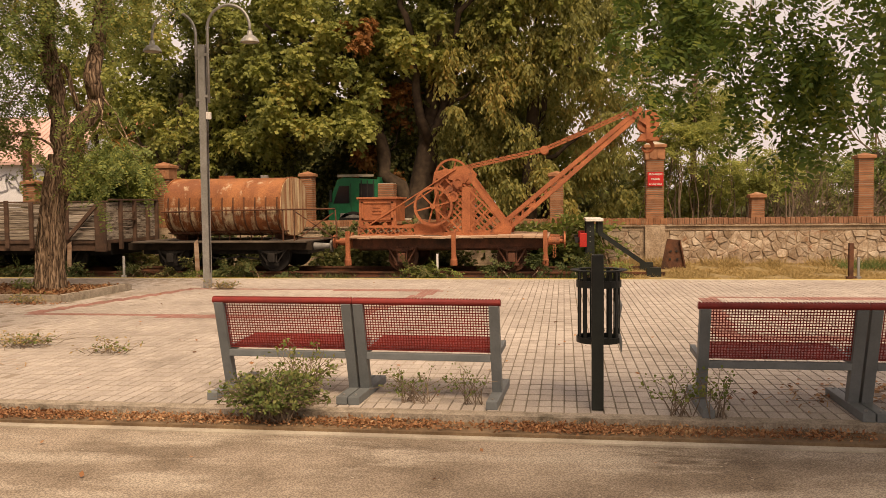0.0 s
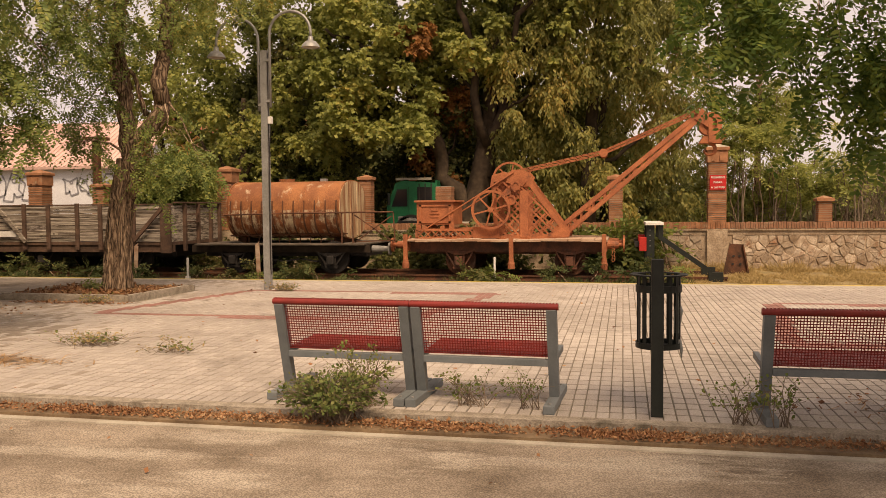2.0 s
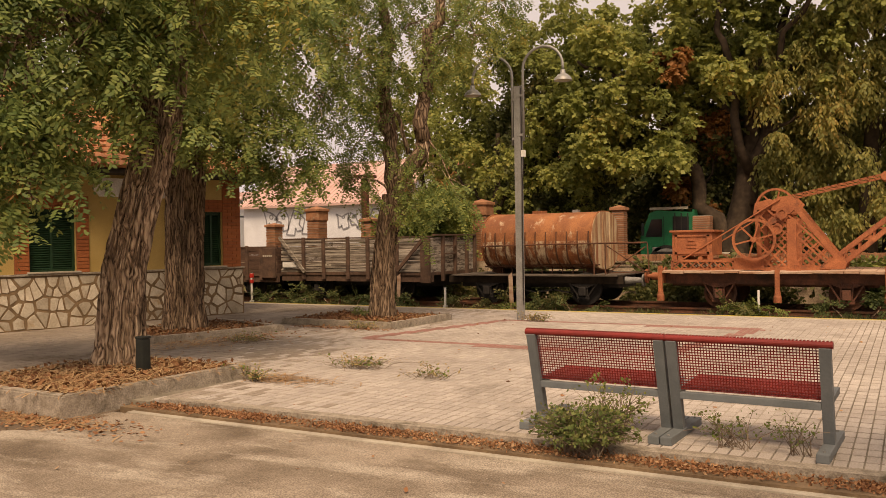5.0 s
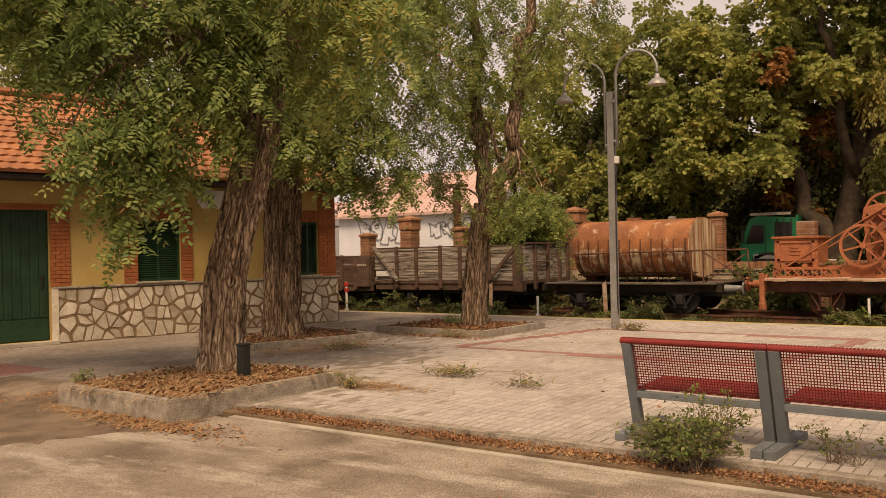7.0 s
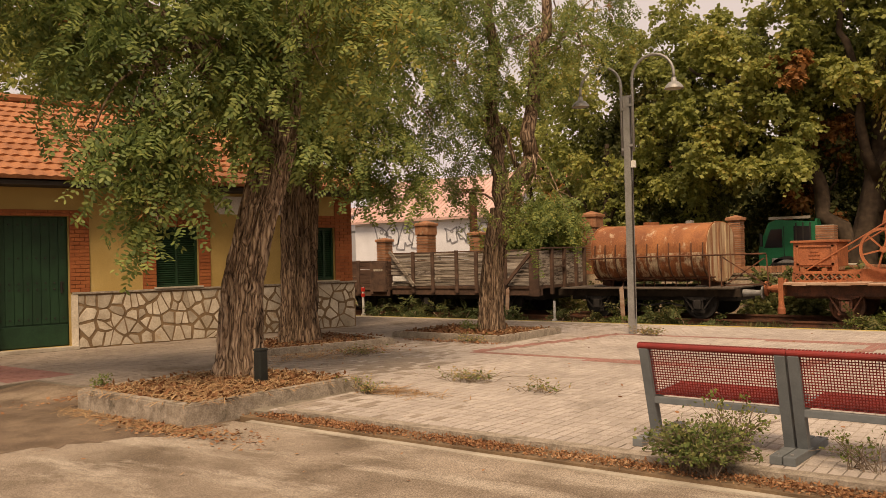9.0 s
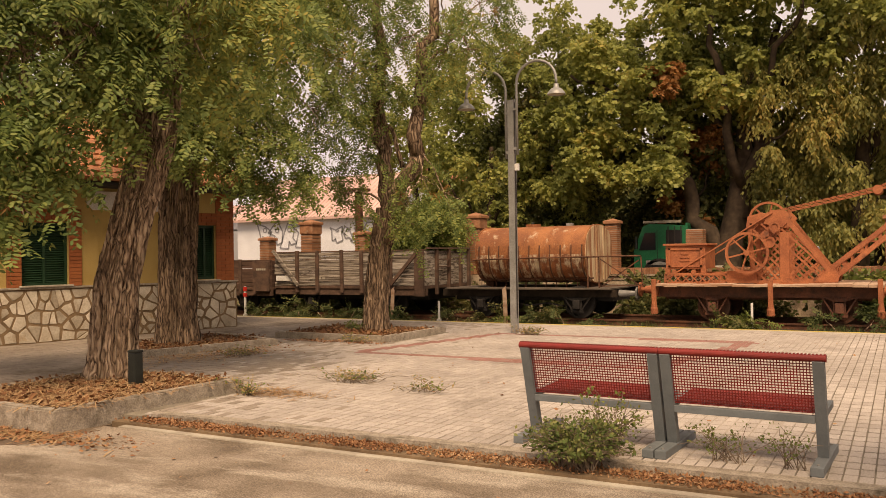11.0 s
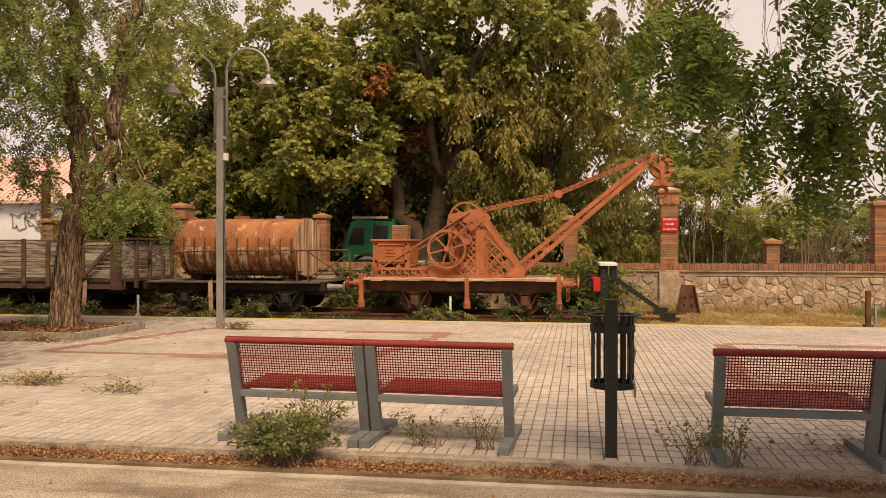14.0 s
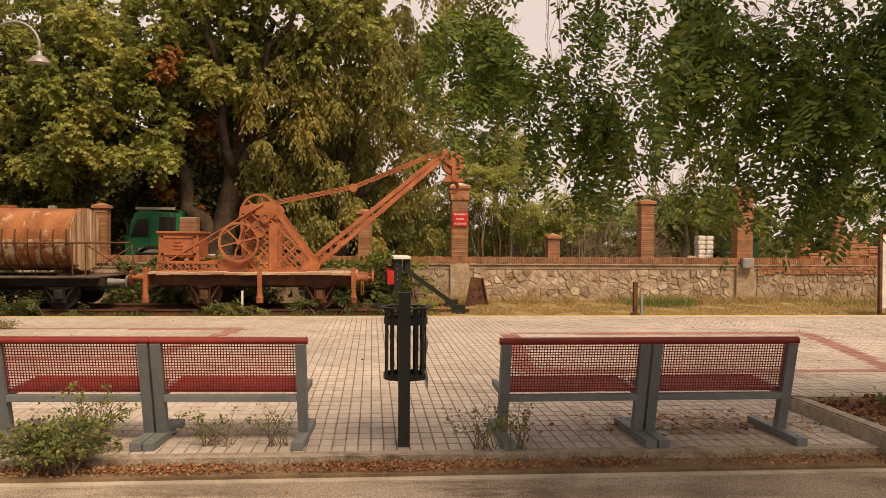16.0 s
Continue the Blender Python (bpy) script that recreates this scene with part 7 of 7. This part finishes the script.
tagged(quads("road_grit", grit, M_GRIT), "pale grit strewn over the road", "grit", kind="stuff")
scatter_leaves("loose_leaves", rng, p, 0.042, M_FALLEN, "scattered brown leaves on the ground")


def blades(name, rng, pts, height, material, label, width=0.006, lean=0.5):
    n = len(pts)
    d = unit(np.stack([rng.normal(size=n) * lean, rng.normal(size=n) * lean, np.ones(n)], 1))
    s = unit(np.cross(d, rng.normal(size=(n, 3))))
    h = height * (0.4 + 0.9 * rng.random(n))
    return tagged(quads(name, leaf_quads(pts, d, s, h, np.full(n, width)), material), label, "grass", kind="stuff")


def strip(n, x, y, z=-0.115, patchy=0.0):
    p = np.stack([rng.uniform(*x, n), rng.uniform(*y, n), np.full(n, z)], 1)
    if patchy:
        v = np.sin(p[:, 0] * 1.9) * np.sin(p[:, 1] * 2.3 + p[:, 0]) + 0.6 * np.sin(p[:, 0] * 4.7 + 1)
        p = p[v > patchy - 1]
    return p


blades("dry_grass", rng, strip(90000, (1.2, 20), (18.0, 23.6), patchy=0.55), 0.14, M_DRYGRASS, "dry yellow grass before the wall", 0.006, 1.8)
blades("tall_dry_grass", rng, strip(16000, (1.4, 20), (22.3, 23.6), patchy=1.0), 0.30, M_DRYGRASS, "tufts of tall dry grass along the wall", 0.007, 0.9)
blades("green_grass", rng, np.concatenate([strip(2600, (6.8, 8.8), (21.2, 23.3), patchy=0.6), strip(1500, (12, 19), (21.0, 23.5), patchy=0.9)]), 0.26, M_GRASS, "green grass patch before the wall", 0.007, 0.7)
blades("track_weeds", rng, strip(9000, (-24, 1.5), (18.0, 19.6), patchy=1.1), 0.15, M_WEED, "weeds along the siding", 0.008, 0.7)


def weed(x, y, w, h, n, material, label, seed, leaf=0.035, z=0.0):
    """A low weed: thin wiry stems with small leaves."""
    th = thing("weed", label, "weed", "weeds in the paving")
    r = random.Random(seed)
    g = np.random.default_rng(seed)
    bm = nb()
    tips = []
    for _ in range(n):
        a = r.uniform(0, 2 * math.pi)
        l = r.uniform(0.3, 1.0)
        b = Vector((x + math.cos(a) * w * l, y + math.sin(a) * w * 0.55 * l, z + h * r.uniform(0.35, 1.0) * (1.15 - 0.55 * l)))
        a0 = Vector((x + r.uniform(-0.3, 0.3) * w, y + r.uniform(-0.15, 0.15) * w, z))
        limb(bm, a0, b, 0.004, 0.0015, h * 0.15, r.random(), 4, 4)
        for k in range(6):
            f = r.uniform(0.3, 1.0)
            tips.append(a0.lerp(b, f) + Vector((r.gauss(0, 0.02), r.gauss(0, 0.02), h * 0.15 * math.sin(math.pi * f) + r.gauss(0, 0.01))))
    part("stem_tangle", bm, M_TWIG, th)
    t = np.repeat(np.array([tuple(v) for v in tips]), 2, axis=0)
    t += g.normal(0, 0.014, t.shape)
    m = len(t)
    d = unit(g.normal(size=(m, 3)) + np.array([0, 0, 0.2]))
    s = unit(np.cross(d, g.normal(size=(m, 3))))
    k = 0.62 * leaf * (0.5 + g.random(m))
    quads("leaves", leaf_quads(t, d, s, k, k * 0.36), material, th)
    return th


def sprawl(x, y, w, dep, n, label, seed, z=0.0):
    """A flat straggling weed: long runners over the paving, small leaves, dry stalks."""
    th = thing("weed", label, "weed", "weeds in the paving")
    r = random.Random(seed)
    g = np.random.default_rng(seed)
    bm = nb()
    spots = []
    for _ in range(n):
        a0 = Vector((x + r.gauss(0, 0.28) * w, y + r.gauss(0, 0.28) * dep, z))
        b = a0 + Vector((r.gauss(0, 0.45) * w, r.gauss(0, 0.4) * dep, r.uniform(0.02, 0.16)))
        limb(bm, a0, b, 0.0035, 0.0015, 0.03, r.random(), 4, 4)
        for _k in range(7):
            f = r.uniform(0.15, 1.0)
            spots.append(a0.lerp(b, f) + Vector((r.gauss(0, 0.02), r.gauss(0, 0.02), 0.02 + abs(r.gauss(0, 0.02)))))
    part("stem_tangle", bm, M_TWIG, th)
    t = np.array([tuple(v) for v in spots])
    m = len(t)
    d = unit(g.normal(size=(m, 3)) * np.array([1, 1, 0.6]))
    sd = unit(np.cross(d, g.normal(size=(m, 3)) * 0.6 + np.array([0, 0, 1.0])))
    k = 0.036 * (0.5 + g.random(m))
    green = g.random(m) < 0.35
    quads("leaves", leaf_quads(t[green], d[green], sd[green], k[green], k[green] * 0.3), M_BRIGHTLEAF, th)
    quads("dry_leaves", leaf_quads(t[~green], d[~green], sd[~green], k[~green], k[~green] * 0.25), M_DRYGRASS, th)
    return th


weed(-2.22, 6.14, 0.50, 0.46, 300, M_GRASS, "large green weed clump under the bench", 201, 0.052, -0.05)
weed(-2.1, 6.45, 0.40, 0.58, 60, M_BRIGHTLEAF, "tall pale green weed by the bench", 202, 0.042)
weed(-1.2, 6.62, 0.42, 0.36, 26, M_BRIGHTLEAF, "straggly weed under the bench", 203, 0.036)
weed(-0.72, 6.60, 0.28, 0.38, 14, M_BRIGHTLEAF, "straggly weed under the bench", 204, 0.034)
weed(0.86, 6.40, 0.32, 0.50, 17, M_BRIGHTLEAF, "thin straggly weed beside the bench leg", 205, 0.045)
weed(1.12, 6.36, 0.22, 0.50, 11, M_BRIGHTLEAF, "thin straggly weed beside the bench leg", 206, 0.045)
sprawl(-4.95, 8.55, 0.42, 0.30, 26, "sparse straggling weed in the paving", 207)
sprawl(-6.2, 8.9, 0.50, 0.38, 60, "wide dry straggling weed in the paving", 208)
sprawl(-6.8, 7.55, 0.30, 0.24, 40, "low straggling weed beside the planter kerb", 209)
sprawl(-6.5, 15.45, 0.42, 0.24, 60, "low green weed beside the lamp post", 210)
sprawl(-9.6, 10.5, 0.55, 0.4, 46, "low dry straggling weed on the paving", 211)
sprawl(-9.0, 12.95, 0.45, 0.15, 36, "low weed along the planter kerb", 212)
weed(-9.9, 14.2, 0.35, 0.28, 40, M_GRASS, "grassy weed in the planter", 213, 0.05, 0.06)
weed(-9.35, 5.65, 0.2, 0.28, 14, M_GRASS, "small weed in the planter", 214, 0.05, 0.08)
weed(4.7, 7.0, 0.3, 0.35, 30, M_GRASS, "green weed in the planter", 215, 0.08, 0.08)
rr = random.Random(77)
for k in range(40):
    x = rr.uniform(-17, 1.0)
    if -2.2 < x < -1.6:
        continue
    c = [(x, rr.uniform(18.4, 19.2), rr.uniform(0.0, 0.16), rr.uniform(0.12, 0.30))]
    shrub("green feathery weed beside the rails", c, 28, 0.30, 0.08, 300 + k, M_BRIGHTLEAF if k % 3 == 0 and x > -9.5 else M_WEED)

# ---- rubble and stored things behind the wall ----
for k, (x, y, w, h, m, label) in enumerate(((11.85, 29.0, 0.58, 1.72, M_WHITE, "stack of white sacks behind the wall"), (4.3, 26.5, 0.9, 1.45, M_PALE, "pile of pale rubble sacks behind the wall"),)):
    th = thing("rubble_stack", label, "stack")
    r = random.Random(k)
    z = -0.14
    while z < h:
        nx = max(2, int(w / 0.42))
        for i in range(nx):
            part("sack", boxed(x - w / 2 + i * w / nx + r.uniform(-0.02, 0.02), x - w / 2 + (i + 1) * w / nx - 0.01, y, y + 0.45, z, z + 0.17, bevel=0.05), m, th)
        z += 0.165
th = thing("brick_stack", "loose stacks of orange and pink bricks behind the wall", "bricks")
r = random.Random(5)
for i in range(9):
    top = r.uniform(1.2, 2.15)
    z = -0.14
    while z < top:
        x = 15.1 + i * 0.36 + r.uniform(-0.03, 0.03)
        part("brick", boxed(x, x + 0.34, 28.5 + r.uniform(0, 0.06), 28.9, z, z + 0.07), M_WBRICK, th)
        z += 0.088
cont = thing("container", "dark green waste container behind the wall", "container")
part("body", boxed(12.3, 13.3, 28.0, 28.9, -0.14, 1.7, bevel=0.05), M_GREEN, cont)
part("lid", boxed(12.25, 13.35, 27.95, 28.95, 1.7, 1.82, bevel=0.04), M_GREEN, cont)

# rubble heap of pale stones
heap = nb()
r = random.Random(44)
for _ in range(420):
    x = r.uniform(2.8, 17.0)
    y = r.uniform(27.0, 29.6)
    h = 0.5 + 0.65 * (0.5 + 0.5 * math.sin(x * 1.3)) * (1 - abs(y - 28.3) / 1.6)
    q = r.uniform(0.08, 0.22)
    box(heap, -q, q, -q * 0.7, q * 0.7, -q * 0.5, q * 0.5, pose(x, y, r.uniform(0.0, max(0.1, h)), r.uniform(-40, 40), r.uniform(-40, 40), r.uniform(0, 90)))
for _ in range(30):
    x = r.uniform(2.8, 17.0)
    box(heap, -0.9, 0.9, -0.6, 0.6, -0.4, 0.4, pose(x, r.uniform(27.8, 29.0), 0.1, 0, r.uniform(-10, 10), r.uniform(0, 90)))
tagged(part("rubble_heap", heap, M_WRUBBLE), "heaps of pale rubble behind the wall", "rubble", kind="stuff")

# ---- pieces of walls and pavements ----
pave = setting(new("paving_patch"), "grey paving blocks between the benches", "pavement")
v, f = blocks([(0.0, 0.0)])
block_me = bpy.data.meshes.new("paving_block")
block_me.from_pydata(v.tolist(), [], f.tolist())
block_me.materials.append(M_PAVER_OBJ)
rng3 = random.Random(31)
for x, y in single[:300]:
    ob = new("paving_block", block_me)
    ob.parent = pave
    ob.location = (x, y, rng3.uniform(-0.0015, 0.0015))

# brick trim of the house
brick_me = {}


def brick_mesh(w, h, t):
    key = (round(w, 3), round(h, 3))
    if key not in brick_me:
        bm = boxed(0, w, 0, t, 0, h, bevel=0.004)
        me = bpy.data.meshes.new("brick")
        bm.to_mesh(me)
        bm.free()
        me.materials.append(M_HBRICK)
        brick_me[key] = me
    return brick_me[key]


for x0, x1, z0, z1, y, skip in BRICKS:
    part("trim_backing", boxed(x0, x1, 0.0, 0.018, z0, z1), M_HMORTAR, house)
    rows = max(1, round((z1 - z0) / 0.075))
    h = (z1 - z0) / rows
    for r in range(rows):
        nb_ = max(1, round((x1 - x0) / 0.24))
        w = (x1 - x0) / nb_
        off = 0.5 * w if (r % 2 and nb_ > 1) else 0.0
        edges = [x0] + [x0 + off + i * w for i in range(0 if off else 1, nb_ + (0 if off else 0))] + [x1]
        for a, b in zip(edges, edges[1:]):
            if b - a < 0.02:
                continue
            ob = new("brick", brick_mesh(b - a - 0.010, h - 0.010, 0.03))
            ob.parent = house
            ob.location = (a + 0.005, 0.004, z0 + r * h + 0.005)


# irregular stones: cells of a jittered grid, shrunk and rounded
def stone_field(x0, x1, z0, z1, cell, seed, flat=0.8, split=0.0):
    """Outlines of irregular stones that fill a rectangle: cells round scattered points."""
    g = random.Random(seed)
    nx, nz_ = max(1, round((x1 - x0) / cell)), max(1, round((z1 - z0) / (cell * flat)))
    pts = [(x0 + (i + 0.5 + g.uniform(-0.42, 0.42)) * (x1 - x0) / nx, z0 + (j + 0.5 + g.uniform(-0.42, 0.42)) * (z1 - z0) / nz_) for i in range(nx) for j in range(nz_)]
    pts += [(x + g.uniform(-0.5, 0.5) * cell, z + g.uniform(-0.35, 0.35) * cell) for x, z in pts if g.random() < split]
    out = []
    for i, p in enumerate(pts):
        poly = [(x0, z0), (x1, z0), (x1, z1), (x0, z1)]
        for j, q in enumerate(pts):
            if i == j or abs(p[0] - q[0]) > 3 * cell:
                continue
            mx, mz, dx, dz = (p[0] + q[0]) / 2, (p[1] + q[1]) / 2, q[0] - p[0], q[1] - p[1]
            new_ = []
            for a, b in zip(poly, poly[1:] + poly[:1]):
                da = (a[0] - mx) * dx + (a[1] - mz) * dz
                db = (b[0] - mx) * dx + (b[1] - mz) * dz
                if da <= 0:
                    new_.append(a)
                if (da < 0 < db) or (db < 0 < da):
                    u = da / (da - db)
                    new_.append((a[0] + (b[0] - a[0]) * u, a[1] + (b[1] - a[1]) * u))
            poly = new_
            if len(poly) < 3:
                break
        if len(poly) >= 3:
            out.append((p, poly))
    return out


def stone_mesh(bm, p, poly, gap, y0, y1, g, s=0.9):
    c = (sum(a[0] for a in poly) / len(poly), sum(a[1] for a in poly) / len(poly))
    pts = []
    for k, a in enumerate(poly):
        l = math.hypot(a[0] - c[0], a[1] - c[1])
        f = max(0.2, 1 - gap * 1.2 / max(l, 0.01))
        q = (c[0] + (a[0] - c[0]) * f, c[1] + (a[1] - c[1]) * f)
        n_ = poly[(k + 1) % len(poly)]
        pts.append(q)
        l2 = math.hypot(n_[0] - c[0], n_[1] - c[1])
        f2 = max(0.2, 1 - gap * 1.2 / max(l2, 0.01))
        mid = ((q[0] + c[0] + (n_[0] - c[0]) * f2) / 2, (q[1] + c[1] + (n_[1] - c[1]) * f2) / 2)
        pts.append((mid[0] + g.uniform(-0.008, 0.008), mid[1] + g.uniform(-0.008, 0.008)))
    back = [bm.verts.new((a[0], y0, a[1])) for a in pts]
    front = [bm.verts.new((c[0] + (a[0] - c[0]) * s, y1 + g.uniform(-0.004, 0.004), c[1] + (a[1] - c[1]) * s)) for a in pts]
    n_ = len(pts)
    fs = [bm.faces.new(front)]
    for k in range(n_):
        fs.append(bm.faces.new((back[k], back[(k + 1) % n_], front[(k + 1) % n_], front[k])))
    bmesh.ops.recalc_face_normals(bm, faces=fs)


g = random.Random(55)
for x0, x1 in ((-0.04, 6.4), (7.84, 9.0)):
    for p, poly in stone_field(x0, x1, 0.0, 1.055, 0.33, 56, 0.85, 0.7):
        bm = nb()
        stone_mesh(bm, p, poly, g.uniform(0.016, 0.042), 0.05, 0.058, g, 0.97)
        ob = part("stone", bm, M_STONE, house)
for a, b in ((6.34, 6.46), (7.78, 7.9)):
    part("door_jamb", boxed(a, b, 0.0, 0.075, 0, 1.06, bevel=0.01), M_STONE, house, "pale stone door jamb")
# rubble of the boundary wall
count = 0
rest = nb()
for x0, x1, top in ((2.85, 10.4, 0.81), (11.2, 20.0, 0.81), (-1.0, 2.1, 0.81)):
    for p, poly in stone_field(x0, x1, -0.1, top, 0.30, int(x0 * 10) + 7, 0.62, 0.55):
        if count < 300 and x0 > 2 and x0 < 11:
            bm = nb()
            stone_mesh(bm, p, poly, g.uniform(0.006, 0.022), WALL_Y, WALL_Y - 0.004 - g.uniform(0, 0.04), g)
            part("stone", bm, M_WRUBBLE, wall)
            count += 1
        else:
            stone_mesh(rest, p, poly, g.uniform(0.006, 0.022), WALL_Y, WALL_Y - 0.004 - g.uniform(0, 0.04), g)
tagged(part("rubble_stones", rest, M_WRUBBLE, wall), kind="stuff")
# mortar fill between the coping bricks, and two brick courses under the cornice
part("coping_mortar", boxed(-24, 21, WALL_Y - 0.055, WALL_Y + 0.455, 0.985, 1.135), M_WMORTAR, wall)
gx = random.Random(19)
courses = nb()
for z in (0.70, 0.765, 0.83, 0.885):
    x = 11.2 + gx.uniform(0, 0.1)
    while x < 20:
        if gx.random() < 0.85:
            box(courses, x, x + 0.235, WALL_Y - 0.05 - gx.uniform(0, 0.015), WALL_Y + 0.02, z, z + 0.045)
        x += 0.25
tagged(part("brick_courses", courses, M_WBRICK, wall), kind="stuff")
# upright coping bricks on the wall
near = nb()
k = 0
gx = random.Random(9)
cop_me = None
x = -24.0
while x < 21:
    dz = gx.uniform(-0.012, 0.012)
    if 2.8 < x < 10.5 and k < 300:
        if cop_me is None:
            bm = boxed(0, 0.052, -0.28, 0.28, 0, 0.17, bevel=0.006)
            cop_me = bpy.data.meshes.new("coping_brick")
            bm.to_mesh(cop_me)
            bm.free()
            cop_me.materials.append(mat("coping_brick_clay", (0.40, 0.20, 0.12), (0.25, 0.125, 0.075), 5, 0.9, 0.5, 40, objrand=0.4, c3=(0.46, 0.33, 0.22), patch=0.56, c3scale=2.5))
        ob = new("coping_brick", cop_me)
        ob.parent = wall
        ob.location = (x, WALL_Y + 0.2, 0.985 + dz)
        k += 1
    else:
        box(near, x, x + 0.052, WALL_Y - 0.08, WALL_Y + 0.48, 0.985 + dz, 1.155 + dz)
    x += 0.064
tagged(part("coping_bricks", near, M_WBRICK, wall), kind="stuff")


# ---- movement: nothing but the camera moves ----
def motions():
    return None


motions()
